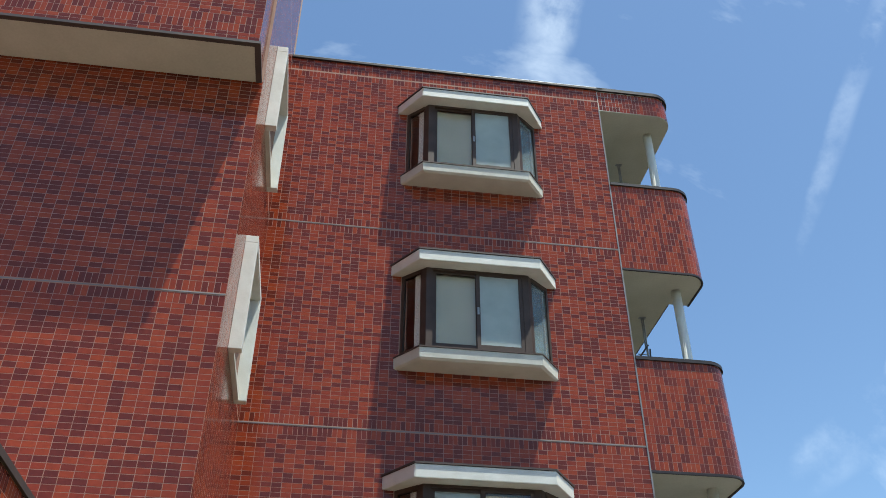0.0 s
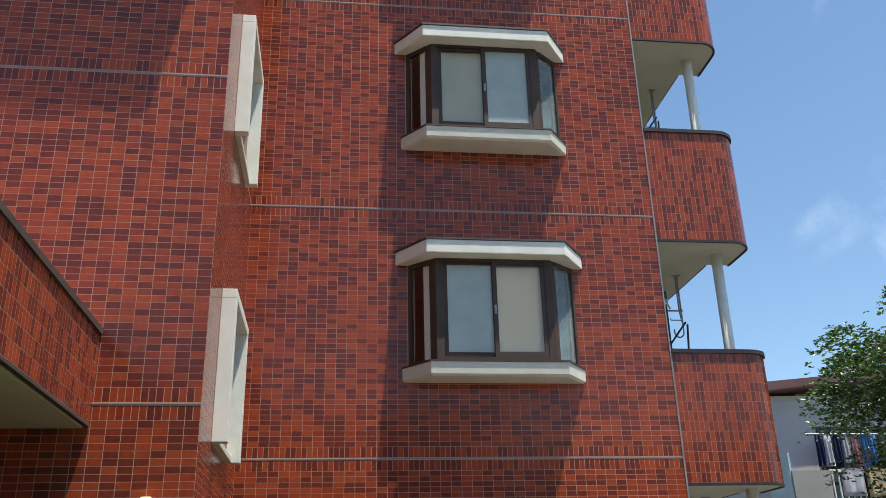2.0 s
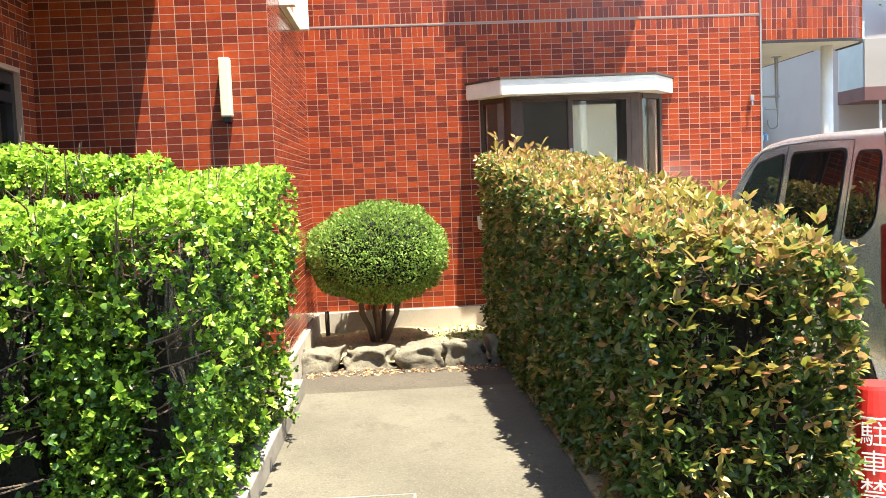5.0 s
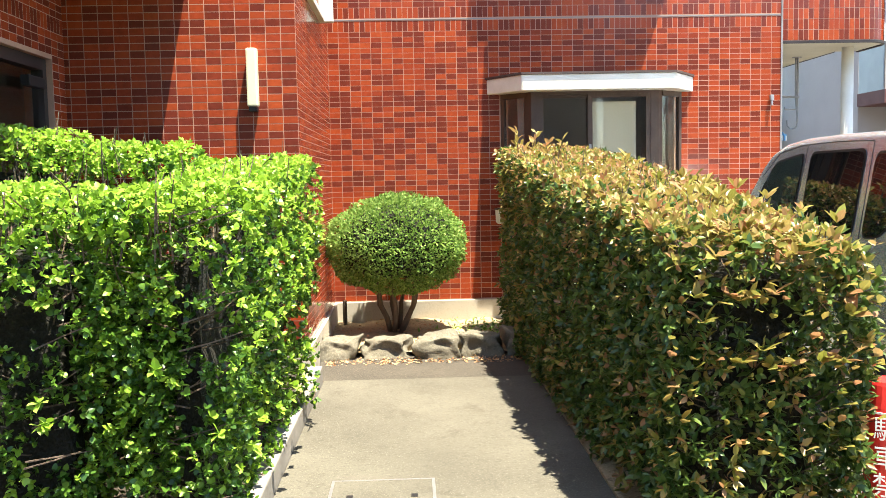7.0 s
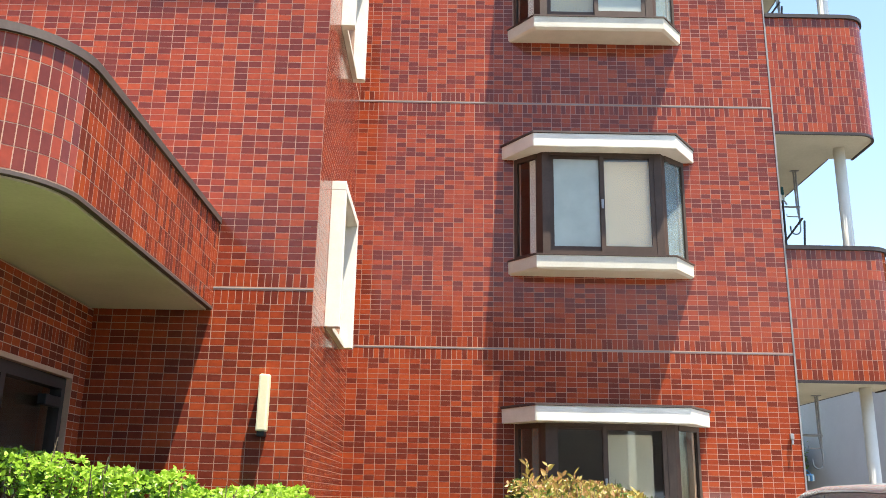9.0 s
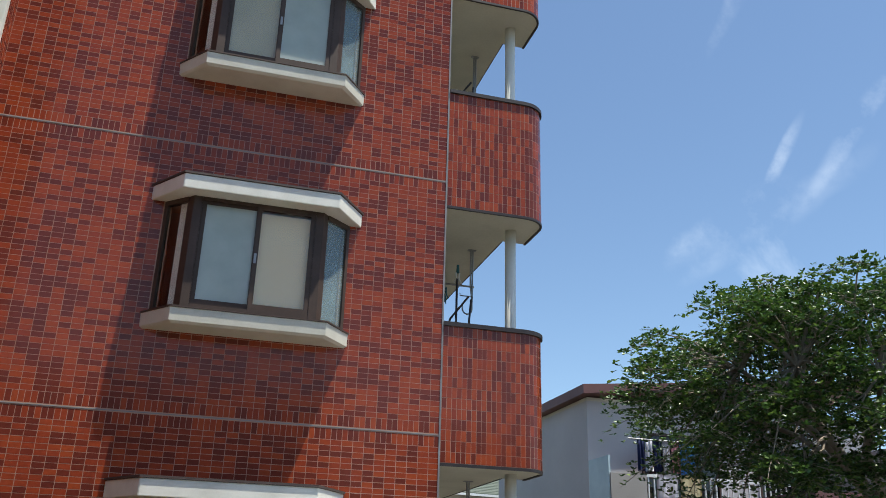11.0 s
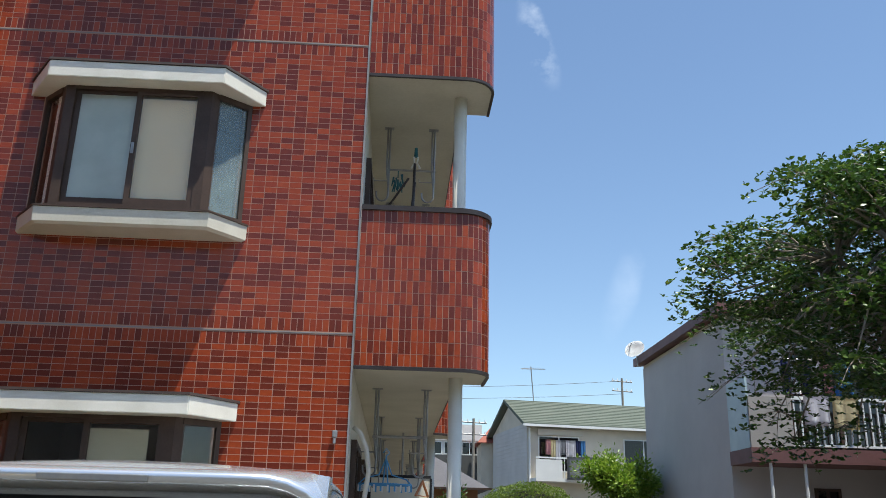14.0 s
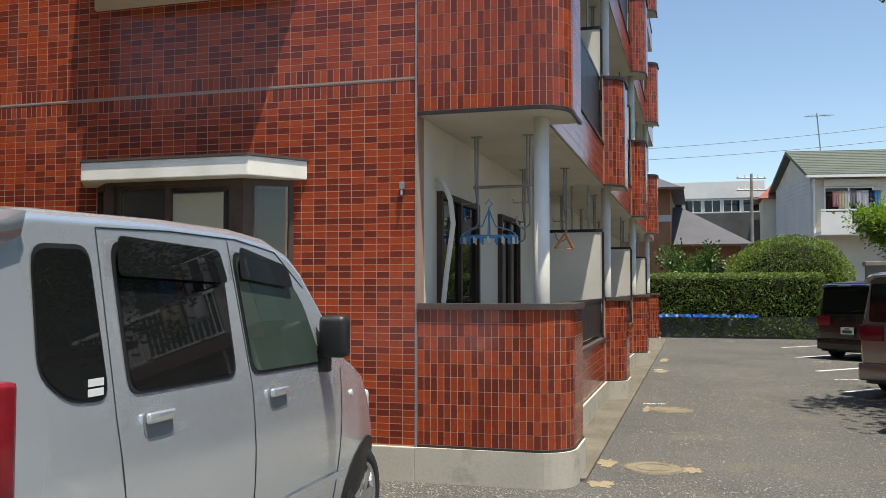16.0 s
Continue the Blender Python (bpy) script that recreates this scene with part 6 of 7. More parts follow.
hose = thing("drain_hose", "white corrugated drain hose down the balcony wall", "hose")
part("hose", tube(bmesh.new(), [(FX1 + 0.02, 0.52, 2.38), (FX1 + 0.08, 0.50, 2.33), (FX1 + 0.14, 0.48, 2.2), (FX1 + 0.17, 0.46, 2.0), (FX1 + 0.12, 0.44, 1.6), (FX1 + 0.08, 0.43, 1.2), (FX1 + 0.07, 0.43, 0.3)], 0.022, sides=12), PLASTER, hose, smooth=True)

POLE = thing("laundry_pole", "steel laundry pole under the balcony slab", "pole")
part("pole", tube(bmesh.new(), [(5.05, 1.15, 2.37), (5.58, 1.15, 2.37)], 0.014, sides=8), STEEL, POLE)


def peg_hanger(x, y, z, turn):
    h = thing("peg_hanger", "blue plastic peg hanger with many clips", "hanger")
    ring = [(0.25 * math.cos(a), 0.15 * math.sin(a), 0) for a in (2 * math.pi * k / 24 for k in range(25))]
    m = pose(x, y, z, 0, 0, turn)
    part("hook", tube(bmesh.new(), [m @ Vector(p) for p in ((0.0, 0, 0.26), (0.03, 0, 0.29), (0.0, 0, 0.33), (-0.03, 0, 0.29))], 0.006, sides=6), BLUE, h)
    part("frame", tube(bmesh.new(), [m @ Vector(p) for p in ring], 0.009, sides=6), BLUE, h)
    for s in (-1, 1):
        part("arm", tube(bmesh.new(), [m @ Vector(p) for p in ((s * 0.25, 0, 0.0), (s * 0.20, 0, 0.05), (s * 0.06, 0, 0.09), (0, 0, 0.24))], 0.007, sides=6), BLUE, h)
        part("arm", tube(bmesh.new(), [m @ Vector(p) for p in ((0, s * 0.15, 0.0), (0, s * 0.12, 0.05), (0, 0, 0.26))], 0.007, sides=6), BLUE, h)
    for k in range(24):
        a = 2 * math.pi * k / 24
        q = m @ Vector((0.25 * math.cos(a), 0.15 * math.sin(a), -0.035))
        part("clip", boxes((q.x - 0.008, q.x + 0.008, q.y - 0.008, q.y + 0.008, q.z - 0.03, q.z + 0.028)), BLUE if k % 2 else PLATE, h)


peg_hanger(5.19, 1.15, 1.93, 10)
ORANGE = two_tone("orange_plastic", (0.6, 0.24, 0.10), (0.5, 0.2, 0.09), 5.0, 60.0, 0.5)
oh = thing("clothes_hanger", "orange plastic clothes hanger on the pole", "hanger")
part("hook", tube(bmesh.new(), [(5.6, 3.0, 2.06), (5.6, 3.03, 2.1), (5.6, 3.0, 2.14)], 0.005, sides=6), STEEL, oh)
part("shoulders", tube(bmesh.new(), [(5.52, 2.85, 1.9), (5.6, 3.0, 2.06), (5.67, 3.15, 1.9)], 0.016, sides=6), ORANGE, oh)
part("bar", tube(bmesh.new(), [(5.52, 2.85, 1.9), (5.67, 3.15, 1.9)], 0.006, sides=6), ORANGE, oh)
tap = thing("wall_outlet", "small white outlet on the tiled wall with a rust stain", "outlet")
part("outlet_body", boxes((4.752, 4.793, -0.04, -0.008, 2.235, 2.295), bevel=0.008), STEEL, tap)
part("outlet_nozzle", tube(bmesh.new(), [(4.772, -0.03, 2.23), (4.772, -0.035, 2.19)], 0.012, sides=8), STEEL, tap)

for zf, y in ((2.83 + 1.46, 0.55), (2.83 + 1.46 + 2.8, 0.6)):
    rack = thing("pole_rack", "dark folding laundry rack standing over the parapet", "rack", "balcony racks")
    part("arm", tube(bmesh.new(), [(5.0, y, zf - 0.3), (5.12, y, zf + 0.2), (5.3, y - 0.1, zf + 0.45)], 0.012, sides=6), CAP, rack)
    part("arm", tube(bmesh.new(), [(5.3, y, zf - 0.3), (5.36, y, zf + 0.45)], 0.012, sides=6), CAP, rack)
    part("brace", tube(bmesh.new(), [(5.05, y, zf - 0.05), (5.33, y, zf + 0.1)], 0.009, sides=6), CAP, rack)

TEAL = two_tone("teal_net", (0.03, 0.16, 0.18), (0.02, 0.10, 0.13), 9.0, 60.0, 0.7)
tagged(link_mesh("laundry_pole", tube(bmesh.new(), [(5.10, 1.15, 5.11), (5.58, 1.15, 5.11)], 0.012, sides=8), STEEL), "steel laundry pole under the upper balcony slab", "pole")
bundle = thing("peg_bundle", "bundle of teal clothes pegs hung from the pole", "pegs")
rng_peg = random.Random(4)
for k in range(14):
    x, z, a = 5.19 + rng_peg.uniform(-0.05, 0.05), 4.98 + rng_peg.uniform(-0.08, 0.05), rng_peg.uniform(-0.5, 0.5)
    part("peg", tube(bmesh.new(), [(x, 1.15 + rng_peg.uniform(-0.03, 0.03), z + 0.05), (x + a * 0.08, 1.15, z - 0.05)], 0.009, 0.006, 5), TEAL, bundle)
part("cord", tube(bmesh.new(), [(5.19, 1.15, 5.11), (5.19, 1.15, 5.02)], 0.006, sides=5), TEAL, bundle)
clamp = thing("pole_clamp", "white plastic pole clamp hung from the pole", "clamp")
for sx in (-1, 1):
    part("jaw", tube(bmesh.new(), [(5.37 + sx * 0.045, 1.13, 5.13), (5.37 + sx * 0.014, 1.13, 5.19), (5.37 + sx * 0.022, 1.13, 5.26)], 0.012, 0.009, 6), PLATE, clamp)
part("grip", tube(bmesh.new(), [(5.37, 1.13, 5.26), (5.37, 1.13, 5.36)], 0.022, 0.015, 8), TEAL, clamp)
tagged(link_mesh("laundry_prop", tube(bmesh.new(), [(5.35, 1.1, 4.0), (5.36, 1.12, 5.18)], 0.014, sides=8), CAP), "dark prop pole standing on the balcony", "pole")

# ---- the tree over the car park ----
def grow(bm_list, tips, start, way, length, radius, depth, rng):
    """A limb in short bends that forks; leaf places gather in tips."""
    pts, p, d = [start], Vector(start), Vector(way).normalized()
    n = 5
    for k in range(n):
        d = (d + Vector((rng.uniform(-1, 1), rng.uniform(-1, 1), rng.uniform(-0.6, 0.8))) * 0.22).normalized()
        p = p + d * length / n
        pts.append(p.copy())
        if depth <= 1:
            tips.append((p.copy(), d.copy()))
    bm_list.append((pts, radius, radius * 0.62))
    if depth == 0:
        return
    for k in range(3 if depth > 1 else 4):
        a = pts[rng.randint(2, n)]
        side = Vector((rng.uniform(-1, 1), rng.uniform(-1, 1), rng.uniform(-0.35, 0.75)))
        grow(bm_list, tips, a, (d * 0.7 + side).normalized(), length * rng.uniform(0.55, 0.78), radius * 0.55, depth - 1, rng)


def tree(name, label, at, trunk_h, limbs, length, radius, depth, seed, leaf, size, per_tip, spread, bark, flat_out=0.5, droop=0.0):
    t = thing(name, label, "tree")
    rng, nrng = random.Random(seed), np.random.default_rng(seed)
    rows, tips = [], []
    base = Vector(at)
    top = base + Vector((rng.uniform(-0.2, 0.2), rng.uniform(-0.2, 0.2), trunk_h))
    part("trunk", tube(bmesh.new(), [base, base.lerp(top, 0.3) + Vector((0.05, 0.03, 0)), base.lerp(top, 0.7) + Vector((-0.04, 0.05, 0)), top], radius, radius * 0.7, 12), bark, t, smooth=True)
    for k in range(limbs):
        a = 2 * math.pi * k / limbs + rng.uniform(-0.3, 0.3)
        up = rng.uniform(0.15, 0.95) if k % 3 else 1.5
        start = base.lerp(top, rng.uniform(0.75, 1.0))
        grow(rows, tips, start, (math.cos(a), math.sin(a), up * flat_out - droop), length * rng.uniform(0.8, 1.1), radius * 0.5, depth, rng)
    bm = bmesh.new()
    for pts, r0, r1 in rows:
        if r0 < 0.035:
            tube(bm, pts, r0, r1, 5)
        else:
            part("limb", tube(bmesh.new(), pts, r0, r1, 8), bark, t, smooth=True)
    tagged(part("branches", bm, bark, t), kind="stuff")
    roots, ways = [], []
    for p, d in tips:
        c = nrng.normal(size=(per_tip, 3)) * spread
        roots.append(np.array(p) + c)
        ways.append(np.array(d) * 0.5 + c / spread * 0.6 + nrng.normal(size=(per_tip, 3)) * 0.4)
    roots, ways = np.concatenate(roots), np.concatenate(ways)
    leaves_mesh("crown", roots, ways, nrng.uniform(0.7, 1.3, len(roots)) * size, leaf, t, nrng, 0.9)
    return t


def clump_tree(name, label, at, crown, radii, clumps, leaves, leaf, size, bark, seed):
    """A tree whose limbs lead to many separate clumps of leaves within an uneven crown."""
    t = thing(name, label, "tree")
    rng, nrng = random.Random(seed), np.random.default_rng(seed)
    base, c = Vector(at), Vector(crown)
    fork = base.lerp(Vector((c.x, c.y, c.z - radii[2] * 0.85)), 1.0)
    part("trunk", tube(bmesh.new(), [base, base.lerp(fork, 0.35) + Vector((0.06, 0.03, 0)), base.lerp(fork, 0.7) + Vector((-0.05, 0.06, 0)), fork], 0.22, 0.15, 12), bark, t, smooth=True)
    mains = []
    for k in range(10):
        a = 2 * math.pi * k / 10 + rng.uniform(-0.25, 0.25)
        lift = rng.uniform(-0.25, 0.75)
        end = c + Vector((math.cos(a) * radii[0] * 0.55, math.sin(a) * radii[1] * 0.55, lift * radii[2] * 0.6))
        mid = fork.lerp(end, 0.5) + Vector((rng.uniform(-0.3, 0.3), rng.uniform(-0.3, 0.3), rng.uniform(0.0, 0.5)))
        pts = [fork, fork.lerp(mid, 0.5) + Vector((0, 0, 0.12)), mid, mid.lerp(end, 0.5) + Vector((rng.uniform(-0.15, 0.15), rng.uniform(-0.15, 0.15), 0.1)), end]
        part("limb", tube(bmesh.new(), pts, 0.095, 0.04, 8), bark, t, smooth=True)
        mains += pts[2:]
    roots, ways = [], []
    bm = bmesh.new()
    for k in range(clumps):
        v = Vector((rng.gauss(0, 1), rng.gauss(0, 1), rng.gauss(0, 1))).normalized()
        if v.z < -0.75:
            v.z = -v.z
        r = rng.uniform(0.45, 1.0) ** 0.6 * (1 + 0.30 * noise.noise(v * 2.6 + Vector((seed, 0, 0))))
        p = c + Vector((v.x * radii[0], v.y * radii[1], v.z * radii[2])) * r
        near_limb = min(mains, key=lambda q: (q - p).length)
        bend = near_limb.lerp(p, 0.55) + Vector((rng.uniform(-0.2, 0.2), rng.uniform(-0.2, 0.2), rng.uniform(-0.05, 0.25)))
        tube(bm, [near_limb, near_limb.lerp(bend, 0.5) + Vector((0.03, 0.02, 0.06)), bend, bend.lerp(p, 0.6), p], 0.03, 0.008, 5)
        n = int(leaves * rng.uniform(0.5, 1.4)) // 4
        wide = rng.uniform(0.24, 0.46)
        q = np.clip(nrng.normal(size=(n, 3)), -1.7, 1.7) * (wide, wide, wide * 0.26)
        q[:, 2] -= 0.25 * (q[:, 0] ** 2 + q[:, 1] ** 2) / wide
        for m in range(6):
            e = p + Vector(q[m].tolist()) * 1.1
            tube(bm, [p, p.lerp(e, 0.5) + Vector((0, 0, 0.04)), e], 0.009, 0.004, 4)
        turn = nrng.uniform(0, 6.28, (n, 1)) + np.arange(4) * 1.57
        way = np.stack([np.cos(turn), np.sin(turn), np.full(turn.shape, 0.35)], axis=2).reshape(-1, 3)
        roots.append(np.repeat(np.array(p) + q, 4, axis=0))
        ways.append(way + nrng.normal(size=way.shape) * 0.3)
    tagged(part("branches", bm, bark, t), kind="stuff")
    roots, ways = np.concatenate(roots), np.concatenate(ways)
    leaves_mesh("crown", roots, ways, nrng.uniform(0.65, 1.3, len(roots)) * size, leaf, t, nrng, 0.95)
    return t


clump_tree("broadleaf_tree", "spreading broadleaf tree with dark green leaves and pale limbs", (15.2, 4.9, 0), (14.2, 4.5, 5.0), (4.5, 3.4, 2.5), 400, 330, TREE_LEAF, 0.076, PALE_BARK, 14)

# ---- the houses beyond ----
LAVENDER = two_tone("lavender_grey_render", (0.51, 0.485, 0.475), (0.445, 0.42, 0.415), 0.8, 50.0, 0.9, 0.3)
CREAM_WALL = two_tone("cream_render", (0.62, 0.56, 0.46), (0.53, 0.48, 0.39), 1.2, 60.0, 0.9, 0.3)
MAROON = two_tone("maroon_fascia", (0.17, 0.075, 0.07), (0.13, 0.06, 0.055), 2.0, 50.0, 0.6)
WHITE_RAIL = two_tone("white_rail_paint", (0.78, 0.78, 0.76), (0.7, 0.7, 0.68), 3.0, 60.0, 0.5)
PALE_BLUE = two_tone("pale_blue_board", (0.5, 0.6, 0.62), (0.42, 0.52, 0.55), 3.0, 60.0, 0.5)
GREEN_ROOF = two_tone("green_roof_shingle", (0.085, 0.105, 0.082), (0.115, 0.13, 0.105), 1.5, 16.0, 0.8, 0.5, distance=0.02)
GREY_ROOF = two_tone("grey_roof_tile", (0.075, 0.073, 0.085), (0.10, 0.098, 0.11), 1.5, 16.0, 0.7, 0.5, distance=0.02)
BRICK_WALL = two_tone("orange_brick_wall", (0.44, 0.22, 0.12), (0.34, 0.165, 0.09), 2.0, 22.0, 0.85, 0.4)
BLOCK = two_tone("dark_block_wall", (0.10, 0.10, 0.095), (0.065, 0.065, 0.062), 1.0, 30.0, 0.9, 0.4)
TARP = two_tone("blue_tarpaulin", (0.02, 0.18, 0.60), (0.02, 0.13, 0.48), 3.0, 30.0, 0.4, 0.5)
WHITE_WALL = two_tone("white_far_wall", (0.74, 0.73, 0.69), (0.64, 0.63, 0.6), 0.7, 30.0, 0.85)
DARK_GLASS = tinted()


def window_at(parent, x0, x1, y, z0, z1, frame_mat=WHITE_RAIL):
    w = part("window", boxes((x0, x1, y - 0.012, y - 0.002, z0, z1)), DARK_GLASS, parent)
    part("window_frame", boxes((x0 - 0.05, x0, y - 0.05, y - 0.001, z0 - 0.05, z1 + 0.05), (x1, x1 + 0.05, y - 0.05, y - 0.001, z0 - 0.05, z1 + 0.05), (x0, x1, y - 0.05, y - 0.001, z1, z1 + 0.05), (x0, x1, y - 0.05, y - 0.001, z0 - 0.05, z0), ((x0 + x1) / 2 - 0.03, (x0 + x1) / 2 + 0.03, y - 0.045, y - 0.013, z0, z1)), frame_mat, w)
    return w


CLOTH = [two_tone("cloth_" + n, a, tuple(v * 0.85 for v in a), 6.0, 80.0, 0.95) for n, a in (("white", (0.78, 0.76, 0.8)), ("yellow", (0.75, 0.66, 0.42)), ("blue", (0.10, 0.30, 0.62)), ("navy", (0.03, 0.04, 0.12)), ("pink", (0.7, 0.35, 0.38)), ("grey", (0.3, 0.3, 0.32)))]


def cloth(x, y, z, w, h, mat, label, seed):
    """A hanging cloth with soft folds."""
    bm = bmesh.new()
    n, m = 10, 6
    g = [[bm.verts.new((x + w * i / n, y + 0.035 * math.sin(i * 1.3 + seed) * (0.4 + j / m), z - h * j / m)) for j in range(m + 1)] for i in range(n + 1)]
    for i in range(n):
        for j in range(m):
            bm.faces.new((g[i][j], g[i + 1][j], g[i + 1][j + 1], g[i][j + 1]))
    r = bmesh.ops.solidify(bm, geom=bm.faces[:], thickness=0.008)
    return tagged(link_mesh("hanging_cloth", bm, mat, smooth=True), label, "laundry", "laundry on the balconies")


def settle(ob, pivot, to, k):
    """Set a thing that was drawn round a pivot at its place, at k times its drawn size."""
    ob.matrix_world = Matrix.Translation(to) @ Matrix.Scale(k, 4) @ Matrix.Translation([-v for v in pivot]) @ ob.matrix_world
    return ob


first_thing = set(bpy.data.objects)
WARM_GREY = two_tone("warm_grey_render", (0.36, 0.33, 0.30), (0.30, 0.275, 0.25), 0.9, 50.0, 0.9, 0.3)
near_house = thing("lavender_house", "two-storey lavender-grey house with maroon roof edge and balcony", "house")
HX, HY = 11.55, 8.9
part("wall", boxes((HX, HX + 7.5, HY, HY + 5.7, 0, 5.55)), LAVENDER, near_house)
bm = bmesh.new()
v = [bm.verts.new(p) for p in ((HX - 0.2, HY - 0.3, 5.64), (HX + 7.7, HY - 0.3, 6.35), (HX + 7.7, HY + 5.9, 6.35), (HX - 0.2, HY + 5.9, 5.64), (HX - 0.2, HY - 0.3, 5.84), (HX + 7.7, HY - 0.35, 6.6), (HX + 7.7, HY + 5.9, 6.6), (HX - 0.2, HY + 5.9, 5.84))]
for q in ((0, 1, 2, 3), (4, 5, 6, 7), (0, 1, 5, 4), (1, 2, 6, 5), (2, 3, 7, 6), (3, 0, 4, 7)):
    bm.faces.new([v[i] for i in q])
part("roof", bm, MAROON, near_house)
part("upper_wall", boxes((HX + 0.01, HX + 7.49, HY + 0.01, HY + 5.69, 5.55, 5.63)), CREAM_WALL, near_house)
window_at(near_house, HX + 1.3, HX + 3.1, HY, 3.05, 4.9, BRONZE)
window_at(near_house, HX + 4.2, HX + 5.8, HY, 3.3, 4.8, BRONZE)
window_at(near_house, HX + 1.6, HX + 2.0, HY, 2.0, 2.3, BRONZE)
bal = part("balcony", boxes((HX - 0.02, HX + 4.2, HY - 1.05, HY - 0.001, 2.72, 2.98)), MAROON, near_house)
part("balcony_panel", boxes((HX, HX + 0.8, HY - 1.02, HY - 0.98, 2.98, 3.9)), WARM_GREY, near_house)
part("balcony_side", boxes((HX - 0.02, HX + 0.02, HY - 0.98, HY - 0.05, 2.98, 4.25)), PALE_BLUE, near_house)
bm = boxes((HX + 0.8, HX + 4.2, HY - 1.02, HY - 0.97, 3.86, 3.92), (HX + 0.8, HX + 4.2, HY - 1.02, HY - 0.97, 3.02, 3.06))
part("rail", bm, WHITE_RAIL, near_house)
for k in range(26):
    x = HX + 0.84 + k * 0.13
    part("baluster", boxes((x, x + 0.022, HY - 1.01, HY - 0.98, 3.06, 3.86)), WHITE_RAIL, near_house)
for x in (HX + 0.35, HX + 0.98, HX + 4.0):
    part("balcony_post", tube(bmesh.new(), [(x, HY - 0.95, 0), (x, HY - 0.95, 2.72)], 0.03, sides=8), WHITE_RAIL, near_house)
part("cross_rail", tube(bmesh.new(), [(HX + 0.35, HY - 0.95, 2.05), (HX + 4.0, HY - 0.95, 2.05)], 0.015, sides=6), STEEL, near_house)
cloth(HX + 1.02, HY - 1.06, 3.94, 0.48, 0.55, CLOTH[0], "white and lilac towel drying on the railing", 1)
cloth(HX + 1.56, HY - 1.06, 3.94, 0.48, 0.60, CLOTH[1], "pale yellow towel drying on the railing", 2)
for k, c in enumerate((3, 0, 3, 0, 4, 2, 2)):
    cloth(HX + 0.9 + k * 0.2, HY - 0.5, 4.70, 0.17, 0.65 if c != 2 else 0.75, CLOTH[c], "clothes drying under the roof edge", k)
tagged(link_mesh("drying_pole", tube(bmesh.new(), [(HX + 0.7, HY - 0.5, 4.71), (HX + 3.2, HY - 0.5, 4.71)], 0.016, sides=6), STEEL), "metal drying pole on the house balcony", "pole")
dish = thing("satellite_dish", "white satellite dish on the roof edge", "satellite dish")
bm = bmesh.new()
c0 = Vector((11.25, 14.2, 5.98))
face = Vector((-0.55, -0.75, 0.5)).normalized()
side = face.orthogonal().normalized()
up = face.cross(side)
rings = [[bm.verts.new(c0 + (side * math.cos(a) + up * math.sin(a)) * r + face * (r * r * 0.6)) for a in (2 * math.pi * i / 28 for i in range(28))] for r in (0.02, 0.1, 0.18, 0.26)]
for a, b in zip(rings, rings[1:]):
    for i in range(28):
        bm.faces.new((a[i], a[(i + 1) % 28], b[(i + 1) % 28], b[i]))
bm.faces.new(rings[0])
bmesh.ops.solidify(bm, geom=bm.faces[:], thickness=0.012)
part("reflector", bm, WHITE_RAIL, dish, smooth=True)
part("mast", tube(bmesh.new(), [(11.32, 14.25, 5.55), (11.30, 14.25, 5.95)], 0.018, sides=8), STEEL, dish)
part("feed_arm", tube(bmesh.new(), [c0 - up * 0.2, c0 + face * 0.26], 0.01, sides=6), STEEL, dish)

for ob in set(bpy.data.objects) - first_thing:
    if ob.parent is None:
        settle(ob, (11.55, 9.7, 0), (14.85, 19.0, -0.62), 1.5)

side_house = thing("beige_house", "beige low house with brown door behind the tree", "house")
part("wall", boxes((15.3, 24, 6.8, 9.2, 0, 3.6), (19.2, 27, 8.9, 16, 0, 5.2)), WARM_GREY, side_house)
part("roof", boxes((15.0, 24.2, 6.4, 9.3, 3.6, 3.75)), MAROON, side_house)
part("door", boxes((15.45, 16.2, 6.75, 6.8, 0, 2.0)), BARK, side_house)
settle(side_house, (15.3, 6.8, 0), (18.5, 11.8, -0.46), 1.3)
carport = thing("carport", "dark flat carport roof on thin posts", "carport")
part("roof", boxes((14.9, 20.5, 5.0, 8.3, 2.34, 2.44)), BLACK, carport)
for x, y in ((15.0, 5.2), (15.0, 8.1), (20.3, 5.2), (20.3, 8.1)):
    part("post", boxes((x, x + 0.08, y, y + 0.08, 0, 2.34)), CAP, carport)

# Boundary wall, hedge and the tarpaulin at the end of the car park.
end_wall = link_mesh("boundary_wall", boxes((3.6, 10.4, 20.85, 21.1, -0.05, 0.64)), BLOCK)
tagged(end_wall, "low dark block wall at the end of the car park", "wall", kind="structure")
for k, x in enumerate((5.75, 6.85, 8.0)):
    bm = bmesh.new()
    n = 14
    g = [[bm.verts.new((x + (1.05 - 0.35 * (k // 2)) * i / n, 20.8 - 0.04 * math.sin(i * 1.7 + k) - 0.02 * j, 0.71 - 0.03 * j + 0.014 * math.sin(i * 2.1 + k * 2) + 0.010 * math.sin(i * 4.7 + j))) for j in range(4)] for i in range(n + 1)]
    for i in range(n):
        for j in range(3):
            bm.faces.new((g[i][j], g[i + 1][j], g[i + 1][j + 1], g[i][j + 1]))
    bmesh.ops.solidify(bm, geom=bm.faces[:], thickness=0.01)
    tagged(link_mesh("tarpaulin", bm, TARP), "crumpled blue tarpaulin below the hedge", "tarpaulin", "blue tarpaulins")
FAR_LEAF = leaf_material("far_hedge_leaf", [(0.0, (0.12, 0.185, 0.05)), (0.5, (0.19, 0.27, 0.066)), (1.0, (0.27, 0.35, 0.09))], 0.45, 0.25)
